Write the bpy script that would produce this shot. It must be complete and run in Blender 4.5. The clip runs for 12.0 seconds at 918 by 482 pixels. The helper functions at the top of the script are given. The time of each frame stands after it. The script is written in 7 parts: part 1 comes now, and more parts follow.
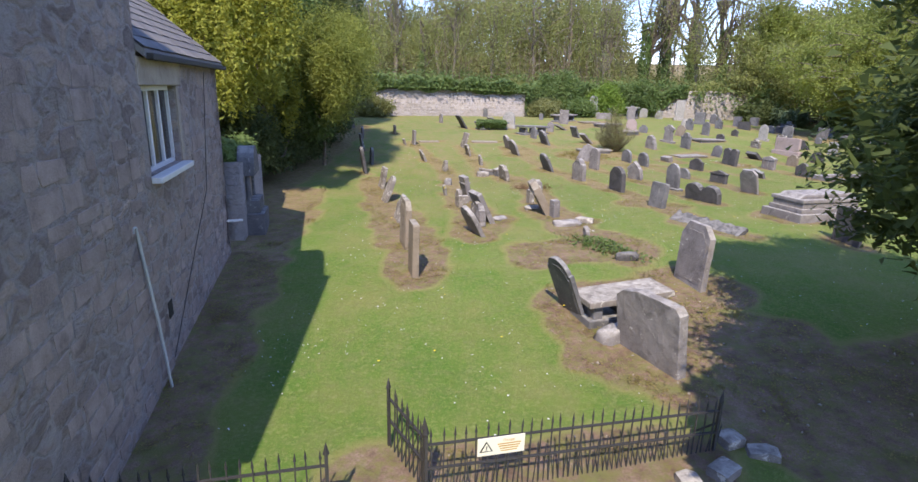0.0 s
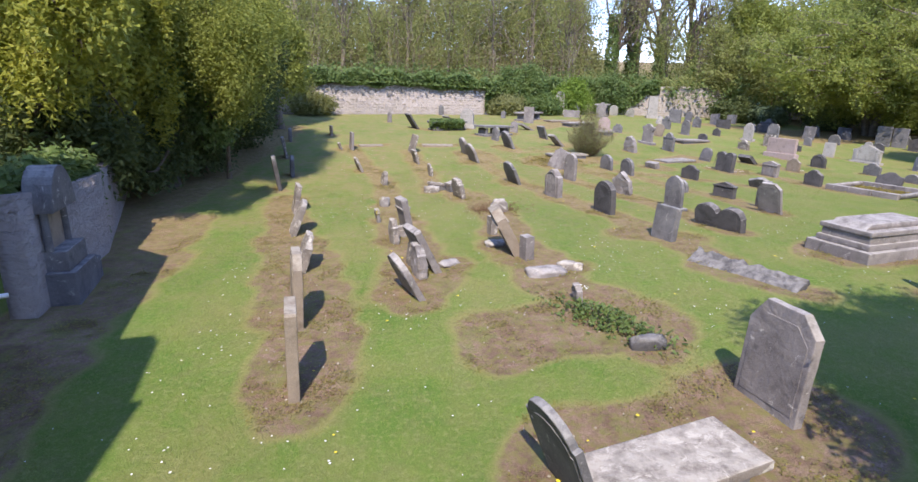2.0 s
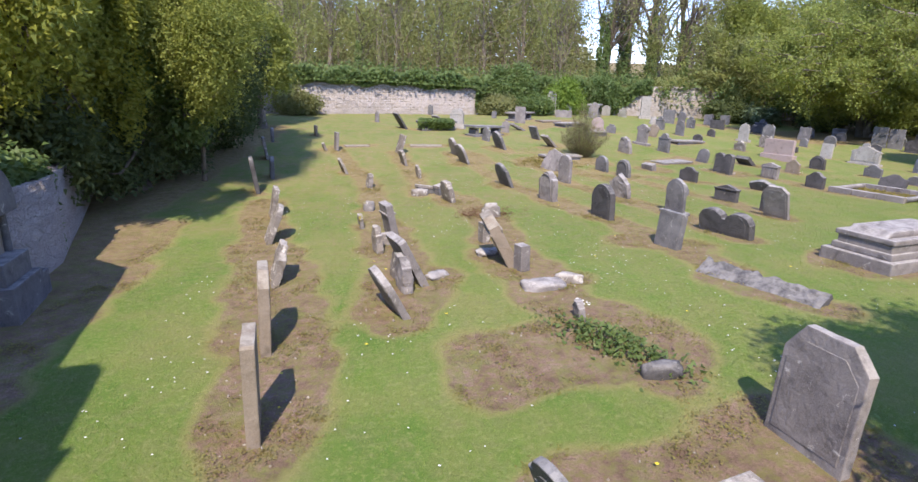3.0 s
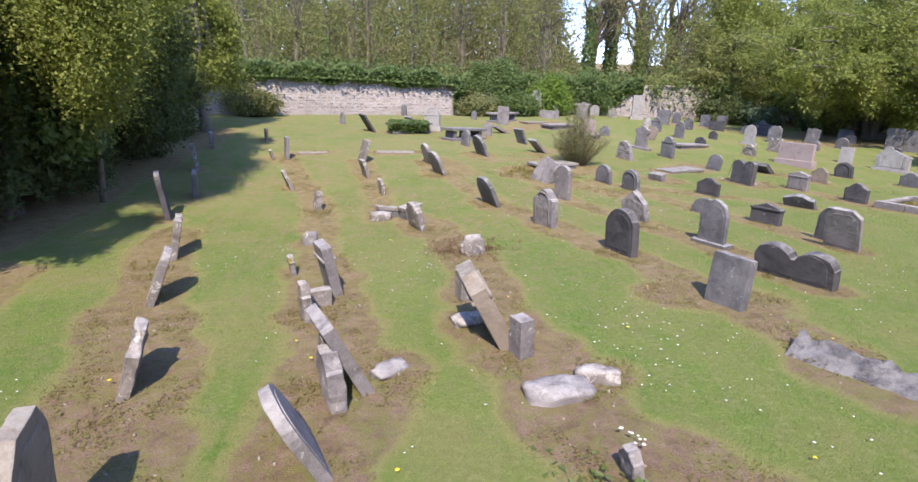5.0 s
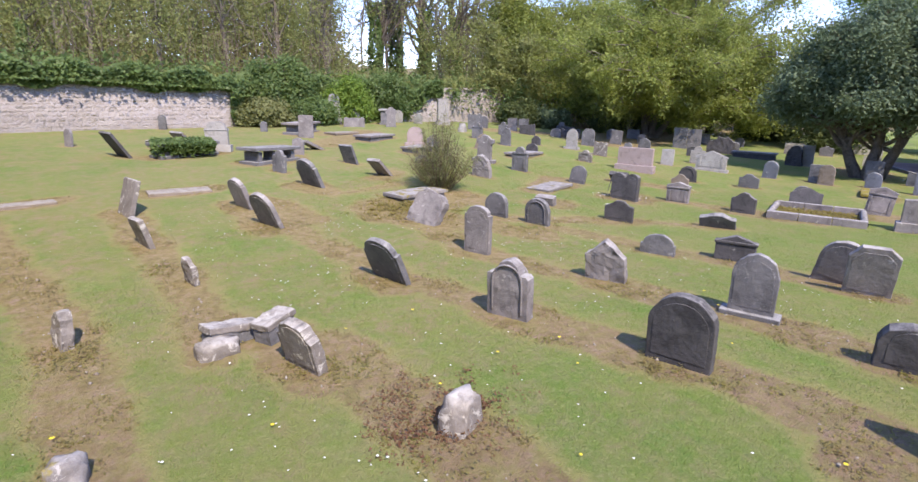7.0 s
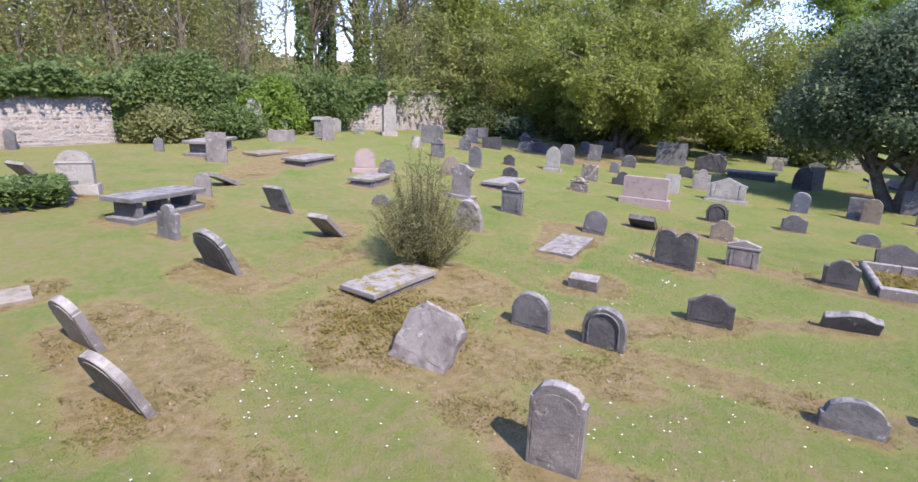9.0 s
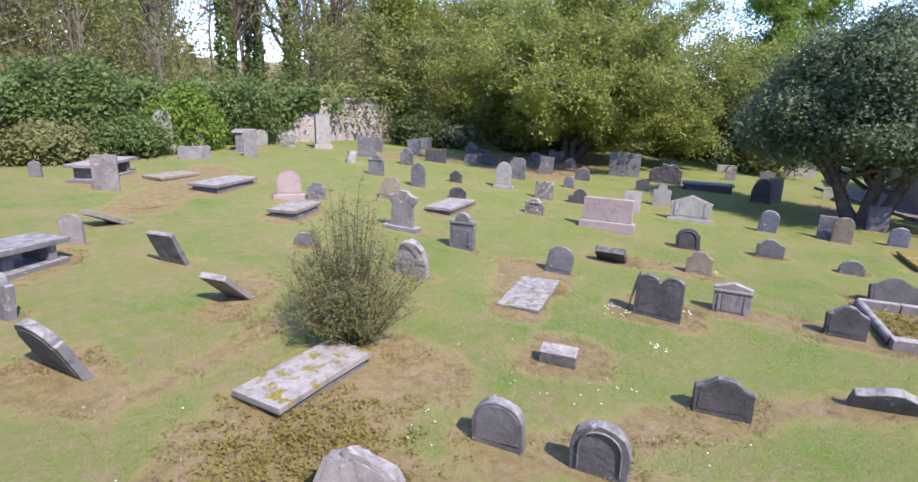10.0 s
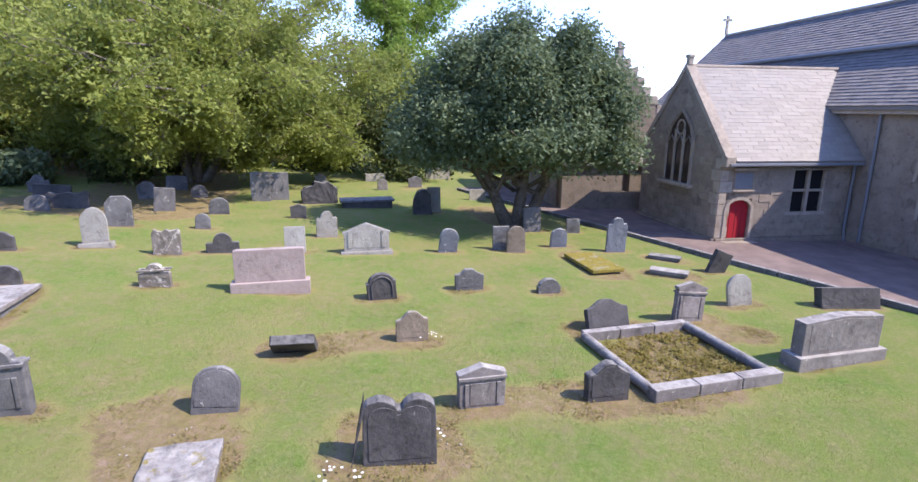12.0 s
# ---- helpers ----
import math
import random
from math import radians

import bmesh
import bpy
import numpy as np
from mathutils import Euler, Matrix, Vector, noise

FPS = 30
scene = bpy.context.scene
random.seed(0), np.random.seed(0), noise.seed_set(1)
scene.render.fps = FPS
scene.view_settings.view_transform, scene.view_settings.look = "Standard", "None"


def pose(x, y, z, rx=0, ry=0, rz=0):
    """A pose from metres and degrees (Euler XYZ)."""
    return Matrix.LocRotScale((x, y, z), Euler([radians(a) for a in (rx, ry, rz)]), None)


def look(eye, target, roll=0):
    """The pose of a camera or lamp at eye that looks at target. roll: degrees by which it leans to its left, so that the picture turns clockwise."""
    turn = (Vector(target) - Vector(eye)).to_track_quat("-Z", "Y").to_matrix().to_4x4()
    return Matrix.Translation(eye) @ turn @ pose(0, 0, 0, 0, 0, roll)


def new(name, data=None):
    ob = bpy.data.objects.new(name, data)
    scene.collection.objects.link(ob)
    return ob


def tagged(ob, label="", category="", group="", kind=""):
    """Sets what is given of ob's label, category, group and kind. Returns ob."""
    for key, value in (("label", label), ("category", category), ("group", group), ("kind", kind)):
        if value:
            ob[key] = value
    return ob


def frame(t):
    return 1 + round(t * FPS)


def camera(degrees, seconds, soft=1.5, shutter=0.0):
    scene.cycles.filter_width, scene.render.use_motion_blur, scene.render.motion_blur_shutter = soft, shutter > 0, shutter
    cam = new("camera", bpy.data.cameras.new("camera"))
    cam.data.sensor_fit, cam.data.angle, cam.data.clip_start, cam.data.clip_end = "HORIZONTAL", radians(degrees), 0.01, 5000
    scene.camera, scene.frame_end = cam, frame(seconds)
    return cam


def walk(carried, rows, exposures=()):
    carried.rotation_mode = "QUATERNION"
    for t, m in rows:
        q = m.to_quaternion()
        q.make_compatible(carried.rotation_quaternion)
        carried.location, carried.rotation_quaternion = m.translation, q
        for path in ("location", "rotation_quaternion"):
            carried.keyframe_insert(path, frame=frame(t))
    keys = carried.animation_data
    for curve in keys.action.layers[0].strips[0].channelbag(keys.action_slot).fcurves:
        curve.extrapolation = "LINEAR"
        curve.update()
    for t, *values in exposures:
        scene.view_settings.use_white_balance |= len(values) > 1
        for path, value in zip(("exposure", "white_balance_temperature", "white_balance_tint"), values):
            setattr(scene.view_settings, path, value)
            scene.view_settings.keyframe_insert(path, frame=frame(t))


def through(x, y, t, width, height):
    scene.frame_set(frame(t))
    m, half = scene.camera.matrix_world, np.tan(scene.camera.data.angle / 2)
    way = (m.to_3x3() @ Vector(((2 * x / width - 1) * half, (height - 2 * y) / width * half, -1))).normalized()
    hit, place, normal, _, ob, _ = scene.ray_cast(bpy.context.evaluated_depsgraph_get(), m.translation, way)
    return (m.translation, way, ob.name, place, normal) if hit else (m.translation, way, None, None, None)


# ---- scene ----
cam = camera(80.2, 12.0)
METRES, EYE, TILT, LEAN, TURN = 34.48, 4.0, 1.5, 0.7, 0.0
PATH = [
    (0, (-0.079, -0.273, 3.972), (-0.083, 1.654, 3.434), 1.4),
    (0.5, (-0.092, 1.443, 3.862), (-0.019, 3.368, 3.325), 1.4),
    (1, (0.162, 3.115, 3.821), (0.261, 5.038, 3.28), 1.3),
    (1.5, (0.516, 4.709, 3.834), (0.632, 6.63, 3.29), 1.4),
    (2, (0.658, 5.568, 3.778), (0.786, 7.488, 3.235), 1.4),
    (2.5, (0.65, 6.127, 3.721), (0.789, 8.047, 3.179), 1.5),
    (2.7, (0.681, 6.321, 3.699), (0.833, 8.241, 3.158), 1.5),
    (4.3, (1.276, 9.091, 3.573), (1.453, 11.008, 3.032), 1.7),
    (4.5, (1.356, 9.53, 3.552), (1.525, 11.449, 3.012), 1.6),
    (5, (1.329, 11.045, 3.5), (1.563, 12.957, 2.963), 1.6),
    (5.5, (0.971, 12.772, 3.46), (1.252, 14.679, 2.926), 1.6),
    (6, (0.56, 14.553, 3.447), (1.074, 16.414, 2.923), 1.7),
    (6.5, (0.249, 16.386, 3.513), (1.037, 18.151, 2.997), 1.4),
    (7, (0.164, 18.19, 3.543), (1.169, 19.843, 3.033), 1.2),
    (7.2, (0.219, 18.891, 3.555), (1.284, 20.506, 3.049), 1.1),
    (8.8, (2.094, 24.311, 4.226), (3.297, 25.82, 3.7), 2.1),
    (9, (2.453, 24.801, 4.301), (3.663, 26.305, 3.777), 1.9),
    (9.5, (3.459, 26.024, 4.543), (4.741, 27.468, 4.023), 1.8),
    (10, (4.407, 27.044, 4.708), (5.765, 28.42, 4.194), 1.7),
    (10.5, (5.409, 27.953, 4.806), (6.847, 29.248, 4.302), 1.6),
    (11, (6.601, 28.818, 4.832), (8.193, 29.922, 4.336), 1.3),
    (11.5, (7.927, 29.61, 4.79), (9.707, 30.386, 4.309), 1.0),
    (12, (9.138, 30.278, 4.836), (11.061, 30.56, 4.365), 0.5),
]
walk(cam, [(t, look(eye, target, roll)) for t, eye, target, roll in PATH], [(0, 1.03, 6500, 17), (2.5, 1.11, 6500, 18), (5, 1.11, 6480, 20), (9, 1.14, 6400, 21), (12, 1.28, 6330, 20)])

# ---- light ----
SHADOW = Vector((0.14, 1.0, -1.12)).normalized()      # the way the sunlight travels
sun = new("sun", bpy.data.lights.new("sun", "SUN"))
sun.data.energy, sun.data.angle, sun.data.color = 3.2, radians(0.6), (1.0, 0.92, 0.76)
sun.matrix_world = look((0, -20, 40), Vector((0, -20, 40)) + SHADOW)
world = bpy.data.worlds.new("sky")
scene.world = world
world.use_nodes = True
wn = world.node_tree.nodes
wbg = wn["Background"]
sky = wn.new("ShaderNodeTexSky")
sky.sky_type, sky.sun_disc = "NISHITA", False
sky.sun_elevation, sky.sun_rotation = math.asin(-SHADOW.z), math.atan2(-SHADOW.x, -SHADOW.y)
sky.air_density, sky.dust_density, sky.ozone_density = 1.0, 0.0, 4.5
sky.altitude = 1500
tint = wn.new("ShaderNodeMix")
tint.data_type, tint.blend_type = "RGBA", "MULTIPLY"
tint.inputs[0].default_value, tint.inputs[7].default_value = 1.0, (1.0, 0.89, 0.94, 1)
world.node_tree.links.new(sky.outputs[0], tint.inputs[6])
world.node_tree.links.new(tint.outputs[2], wbg.inputs[0])
wbg.inputs[1].default_value = 0.215


# ---- materials ----
def ramp(n, fac, stops, links):
    r = n.new("ShaderNodeValToRGB")
    links.new(fac, r.inputs[0])
    e = r.color_ramp.elements
    while len(e) < len(stops):
        e.new(0.5)
    for k, (p, col) in enumerate(stops):
        e[k].position, e[k].color = p, (*col, 1)
    return r.outputs[0]


class Mat:
    """A node material in the making: noise, mixes, bump."""

    def __init__(self, name, rough=0.85, metal=0.0, spec=0.3):
        self.m = bpy.data.materials.new(name)
        self.m.use_nodes = True
        self.t = self.m.node_tree
        self.n, self.l = self.t.nodes, self.t.links
        self.b = self.n["Principled BSDF"]
        self.b.inputs["Roughness"].default_value = rough
        self.b.inputs["Metallic"].default_value = metal
        self.b.inputs["Specular IOR Level"].default_value = spec
        self.co = self.n.new("ShaderNodeTexCoord").outputs["Object"]
        self.geo = self.n.new("ShaderNodeNewGeometry")
        self.h = None

    def world(self):
        self.co = self.geo.outputs["Position"]
        return self

    def noise(self, scale, detail=5, rough=0.6, dist=0.0):
        x = self.n.new("ShaderNodeTexNoise")
        self.l.new(self.co, x.inputs["Vector"])
        for k, v in (("Scale", scale), ("Detail", detail), ("Roughness", rough), ("Distortion", dist)):
            x.inputs[k].default_value = v
        return x.outputs[0]

    def voronoi(self, scale, feature="F1", out=0):
        x = self.n.new("ShaderNodeTexVoronoi")
        x.feature = feature
        self.l.new(self.co, x.inputs["Vector"])
        x.inputs["Scale"].default_value = scale
        return x.outputs[out]

    def ramp(self, fac, *stops):
        return ramp(self.n, fac, stops, self.l)

    def mix(self, fac, a, b, kind="MIX"):
        x = self.n.new("ShaderNodeMix")
        x.data_type, x.blend_type = "RGBA", kind
        for k, v in ((0, fac), (6, a), (7, b)):
            if isinstance(v, (int, float)):
                x.inputs[k].default_value = v
            elif isinstance(v, tuple):
                x.inputs[k].default_value = (*v, 1)
            else:
                self.l.new(v, x.inputs[k])
        return x.outputs[2]

    def random(self):
        return self.n.new("ShaderNodeObjectInfo").outputs["Random"]

    def island(self):
        return self.geo.outputs["Random Per Island"]

    def attribute(self, name):
        x = self.n.new("ShaderNodeAttribute")
        x.attribute_name = name
        return x.outputs["Fac"]

    def colour(self, c):
        if isinstance(c, tuple):
            self.b.inputs["Base Color"].default_value = (*c, 1)
        else:
            self.l.new(c, self.b.inputs["Base Color"])
        return self

    def bump(self, height, strength=0.5, distance=0.02):
        x = self.n.new("ShaderNodeBump")
        self.l.new(height, x.inputs["Height"])
        x.inputs["Strength"].default_value, x.inputs["Distance"].default_value = strength, distance
        if self.h is not None:
            self.l.new(self.h, x.inputs["Normal"])
        self.h = x.outputs[0]
        self.l.new(self.h, self.b.inputs["Normal"])
        return self


def stone_mat(name, low, high, lichen=(0.55, 0.55, 0.5), spread=0.62, moss=0.0, grain=60):
    m = Mat(name, 0.9, spec=0.2).world()
    base = m.ramp(m.noise(1.7, 6, 0.65), (0.3, low), (0.7, high))
    base = m.mix(m.ramp(m.random(), (0, (0, 0, 0)), (1, (0.35, 0.35, 0.35))), base, tuple(0.5 * v for v in low))
    base = m.mix(m.ramp(m.noise(grain, 3), (0.35, (0, 0, 0)), (0.75, (0.4, 0.4, 0.4))), base, tuple(1.25 * v for v in high))
    spots = m.ramp(m.noise(5.5, 8, 0.72, 0.6), (spread, (0, 0, 0)), (spread + 0.06, (0.8, 0.8, 0.8)))
    base = m.mix(spots, base, lichen)
    facing = m.n.new("ShaderNodeSeparateXYZ")
    m.l.new(m.geo.outputs["Normal"], facing.inputs[0])
    crust = m.n.new("ShaderNodeMath")
    crust.operation = "MULTIPLY"
    m.l.new(m.ramp(facing.outputs[2], (0.3, (0, 0, 0)), (0.8, (0.62, 0.62, 0.62))), crust.inputs[0])
    m.l.new(m.ramp(m.noise(4.2, 7, 0.75), (0.36, (0, 0, 0)), (0.56, (1, 1, 1))), crust.inputs[1])
    base = m.mix(crust.outputs[0], base, lichen)
    runs = m.ramp(m.noise(2.6, 4, 0.5, 1.2), (0.55, (0, 0, 0)), (0.75, (0.55, 0.55, 0.55)))
    base = m.mix(runs, base, tuple(0.45 * v for v in low))
    if moss:
        base = m.mix(m.ramp(m.noise(3.3, 6), (1 - moss, (0, 0, 0)), (1.08 - moss, (1, 1, 1))), base, m.ramp(m.noise(22, 5), (0.35, (0.15, 0.12, 0.03)), (0.65, (0.3, 0.25, 0.05))))
    m.colour(base).bump(m.noise(9, 6), 0.6, 0.03).bump(m.noise(70, 3), 0.4, 0.006)
    return m.m


GREY = stone_mat("weathered_grey_stone", (0.12, 0.108, 0.106), (0.30, 0.275, 0.265), (0.47, 0.45, 0.42), 0.6)
DARK = stone_mat("blackened_stone", (0.045, 0.043, 0.046), (0.115, 0.11, 0.11), (0.3, 0.29, 0.275), 0.64)
MID = stone_mat("dark_grey_stone", (0.08, 0.08, 0.085), (0.205, 0.198, 0.2), (0.40, 0.39, 0.37), 0.6)
LIGHT = stone_mat("pale_stone", (0.26, 0.245, 0.225), (0.42, 0.40, 0.37), (0.17, 0.16, 0.14), 0.58)
PINK = stone_mat("pink_granite", (0.30, 0.235, 0.22), (0.40, 0.325, 0.305), (0.45, 0.38, 0.36), 0.72, grain=140)
BROWN = stone_mat("brown_sandstone", (0.17, 0.135, 0.10), (0.30, 0.25, 0.2), (0.42, 0.40, 0.34), 0.64)
LICHEN = stone_mat("lichened_stone", (0.125, 0.108, 0.092), (0.28, 0.25, 0.225), (0.52, 0.49, 0.44), 0.55)
MOSSY = stone_mat("mossy_stone", (0.14, 0.128, 0.12), (0.26, 0.24, 0.228), (0.44, 0.42, 0.39), 0.6, moss=0.43)
GOLD_MOSS = stone_mat("moss_covered_stone", (0.16, 0.145, 0.135), (0.3, 0.28, 0.265), (0.44, 0.42, 0.39), 0.6, moss=0.46)
BLUE = stone_mat("blue_grey_stone", (0.13, 0.14, 0.165), (0.24, 0.25, 0.285))


def rubble_mat(name, low, high, mortar, scale, joint=0.05, wash=0.0, patch=0.42):
    m = Mat(name, 0.92, spec=0.15).world()
    stretch = m.n.new("ShaderNodeMapping")
    stretch.inputs["Scale"].default_value = (0.8, 0.8, 1.7)
    wobble = m.n.new("ShaderNodeMix")
    wobble.data_type, wobble.blend_type = "RGBA", "LINEAR_LIGHT"
    wobble.inputs[0].default_value = 0.22
    m.l.new(m.co, wobble.inputs[6])
    fine = m.n.new("ShaderNodeTexNoise")
    fine.inputs["Scale"].default_value, fine.inputs["Detail"].default_value = 2.4, 5
    m.l.new(m.co, fine.inputs["Vector"])
    m.l.new(fine.outputs[1], wobble.inputs[7])
    m.l.new(wobble.outputs[2], stretch.inputs["Vector"])
    m.co = stretch.outputs[0]
    cell = m.ramp(m.voronoi(scale, "F1", 1), (0.0, low), (0.5, tuple((p + q) / 2 for p, q in zip(low, high))), (1.0, high))
    edge = m.voronoi(scale, "DISTANCE_TO_EDGE")
    gap = m.ramp(edge, (joint * 0.4, (1, 1, 1)), (joint, (0, 0, 0)))
    col = m.mix(gap, cell, mortar)
    col = m.mix(m.ramp(m.noise(0.9, 7, 0.7), (patch, (0, 0, 0)), (patch + 0.2, (0.75, 0.75, 0.75))), col, mortar)
    col = m.mix(m.ramp(m.noise(7, 6, 0.75), (0.5, (0, 0, 0)), (0.72, (0.5, 0.5, 0.5))), col, tuple(0.4 * v for v in low))
    if wash:
        col = m.mix(m.ramp(m.noise(1.3, 6, 0.7), (0.3, (wash, wash, wash)), (0.72, (0.1, 0.1, 0.1))), col, (0.43, 0.39, 0.365))
    m.colour(col).bump(m.ramp(edge, (0, (0, 0, 0)), (joint * 1.6, (1, 1, 1))), 0.6, 0.035).bump(m.noise(9, 8, 0.7), 1.0, 0.06).bump(m.noise(70, 3), 0.5, 0.008)
    return m.m


HOUSE_STONE = rubble_mat("rubble_wall", (0.2, 0.158, 0.15), (0.52, 0.41, 0.345), (0.385, 0.335, 0.315), 2.5, 0.12, patch=0.45)
BACK_STONE = rubble_mat("limewashed_rubble", (0.20, 0.17, 0.15), (0.36, 0.315, 0.285), (0.36, 0.32, 0.295), 3.2, 0.08, wash=0.7)
ASHLAR = stone_mat("church_sandstone", (0.20, 0.16, 0.13), (0.36, 0.30, 0.24), (0.15, 0.125, 0.11), 0.6)
BLOCK = stone_mat("sandstone_block", (0.215, 0.17, 0.135), (0.40, 0.33, 0.26), (0.17, 0.14, 0.12), 0.62)
RUBBLE = stone_mat("wall_rubble_stone", (0.19, 0.145, 0.135), (0.46, 0.365, 0.32), (0.44, 0.395, 0.37), 0.62)
DRESSED = stone_mat("dressed_sandstone", (0.30, 0.25, 0.2), (0.47, 0.40, 0.325), (0.18, 0.16, 0.14), 0.66)


def slate_mat(name, low, high, lichen):
    m = Mat(name, 0.6, spec=0.4).world()
    tone = m.ramp(m.random(), (0, low), (1, high))
    tone = m.mix(m.ramp(m.island(), (0, (0, 0, 0)), (1, (0.6, 0.6, 0.6))), tone, high)
    tone = m.mix(m.ramp(m.noise(2.2, 7, 0.7), (0.5, (0, 0, 0)), (0.7, (0.55, 0.55, 0.55))), tone, lichen)
    m.colour(tone).bump(m.noise(18, 5), 0.4, 0.01)
    return m.m


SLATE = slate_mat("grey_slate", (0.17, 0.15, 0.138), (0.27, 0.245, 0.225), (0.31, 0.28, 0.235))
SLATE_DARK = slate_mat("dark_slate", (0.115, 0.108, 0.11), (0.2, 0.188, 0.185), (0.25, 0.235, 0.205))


def plain(name, col, rough=0.6, metal=0.0, var=0.35, scale=14, spec=0.4):
    m = Mat(name, rough, metal, spec)
    c = m.mix(m.ramp(m.noise(scale, 6, 0.7), (0.4, (0, 0, 0)), (0.75, (var, var, var))), col, tuple(0.45 * v for v in col))
    m.colour(c).bump(m.noise(scale * 4, 3), 0.2, 0.004)
    return m.m


IRON = plain("rusted_black_iron", (0.05, 0.047, 0.045), 0.7, 0.2)
WHITE = plain("white_paint", (0.75, 0.75, 0.73), 0.5)
RED = plain("red_paint", (0.42, 0.02, 0.03), 0.5, var=0.2)
LEAD = plain("lead_grey", (0.2, 0.21, 0.235), 0.55)
SIGN = plain("cream_sign_board", (0.72, 0.69, 0.55), 0.5, var=0.12)
BLACKINK = plain("black_print", (0.02, 0.02, 0.02), 0.6)
ORANGE = plain("ochre_print", (0.45, 0.27, 0.06), 0.6)
POLE = plain("pale_metal_pole", (0.5, 0.5, 0.47), 0.5)
PAVING = Mat("worn_red_asphalt", 0.95, spec=0.15).world()
PAVING.colour(PAVING.mix(PAVING.ramp(PAVING.noise(1.1, 6), (0.4, (0, 0, 0)), (0.7, (1, 1, 1))), (0.17, 0.13, 0.12), (0.25, 0.19, 0.17))).bump(PAVING.noise(80, 3), 0.5, 0.01)
PAVING = PAVING.m
GLASSM = Mat("dark_window_glass", 0.22, spec=0.35)
GLASSM.colour((0.012, 0.013, 0.016)).bump(GLASSM.noise(3, 2), 0.15, 0.01)
GLASS = GLASSM.m


def bark_mat(name, low, high):
    m = Mat(name, 0.95, spec=0.1).world()
    m.colour(m.ramp(m.noise(6, 7, 0.7, 0.8), (0.3, low), (0.7, high))).bump(m.noise(11, 6, 0.7, 1.5), 0.9, 0.05)
    return m.m


BARK = bark_mat("grey_brown_bark", (0.07, 0.055, 0.042), (0.2, 0.17, 0.135))
BARK_PALE = bark_mat("pale_bark", (0.12, 0.1, 0.08), (0.26, 0.225, 0.18))
TWIG = bark_mat("twig_bark", (0.13, 0.095, 0.065), (0.24, 0.19, 0.14))


def leaf_mat(name, a, b, c, rough=0.6, through=0.5, spec=0.3):
    m = Mat(name, rough, spec=spec).world()
    big = m.ramp(m.noise(0.55, 3), (0.35, a), (0.6, b))
    col = m.mix(m.ramp(m.island(), (0.0, (0, 0, 0)), (1, (0.5, 0.5, 0.5))), big, c)
    m.colour(col)
    if through:
        tr = m.n.new("ShaderNodeBsdfTranslucent")
        m.l.new(col, tr.inputs["Color"])
        mx = m.n.new("ShaderNodeMixShader")
        mx.inputs[0].default_value = through
        m.l.new(m.b.outputs[0], mx.inputs[1])
        m.l.new(tr.outputs[0], mx.inputs[2])
        m.l.new(mx.outputs[0], m.n["Material Output"].inputs[0])
    return m.m


YEW_GOLD = leaf_mat("golden_yew_leaf", (0.19, 0.23, 0.05), (0.33, 0.35, 0.06), (0.48, 0.45, 0.07))
CONIFER = leaf_mat("bright_tipped_yew_leaf", (0.06, 0.09, 0.032), (0.12, 0.16, 0.048), (0.2, 0.24, 0.07))
HAZE = leaf_mat("bare_twig_and_bud", (0.2, 0.205, 0.085), (0.27, 0.275, 0.105), (0.3, 0.275, 0.15))
YEW_DARK = leaf_mat("dark_yew_leaf", (0.06, 0.09, 0.034), (0.11, 0.145, 0.05), (0.18, 0.21, 0.07))
IVY = leaf_mat("ivy_leaf", (0.1, 0.165, 0.05), (0.16, 0.235, 0.07), (0.24, 0.31, 0.11), 0.45)
BEECH = leaf_mat("spring_leaf", (0.18, 0.225, 0.052), (0.28, 0.325, 0.072), (0.36, 0.39, 0.1))
LIME = leaf_mat("lime_green_leaf", (0.17, 0.27, 0.045), (0.22, 0.33, 0.06), (0.28, 0.38, 0.08))
HOLLY = leaf_mat("glossy_holly_leaf", (0.11, 0.16, 0.085), (0.155, 0.21, 0.108), (0.2, 0.25, 0.14), 0.55, 0.42, 0.25)
BUDS = leaf_mat("opening_bud_leaf", (0.19, 0.22, 0.07), (0.28, 0.31, 0.09), (0.33, 0.33, 0.13))
SHRUB = leaf_mat("olive_shrub_leaf", (0.19, 0.215, 0.08), (0.26, 0.275, 0.105), (0.33, 0.33, 0.15))
WEED = leaf_mat("dry_weed_leaf", (0.24, 0.24, 0.07), (0.31, 0.25, 0.12), (0.36, 0.33, 0.1), 0.8, 0.6)
BLADE = leaf_mat("grass_blade", (0.18, 0.28, 0.06), (0.24, 0.32, 0.07), (0.32, 0.34, 0.11), 0.7, 0.6)
PETAL = plain("white_petal", (0.8, 0.8, 0.76), 0.7, var=0.05)
YELLOW = plain("yellow_petal", (0.75, 0.6, 0.04), 0.7, var=0.05)


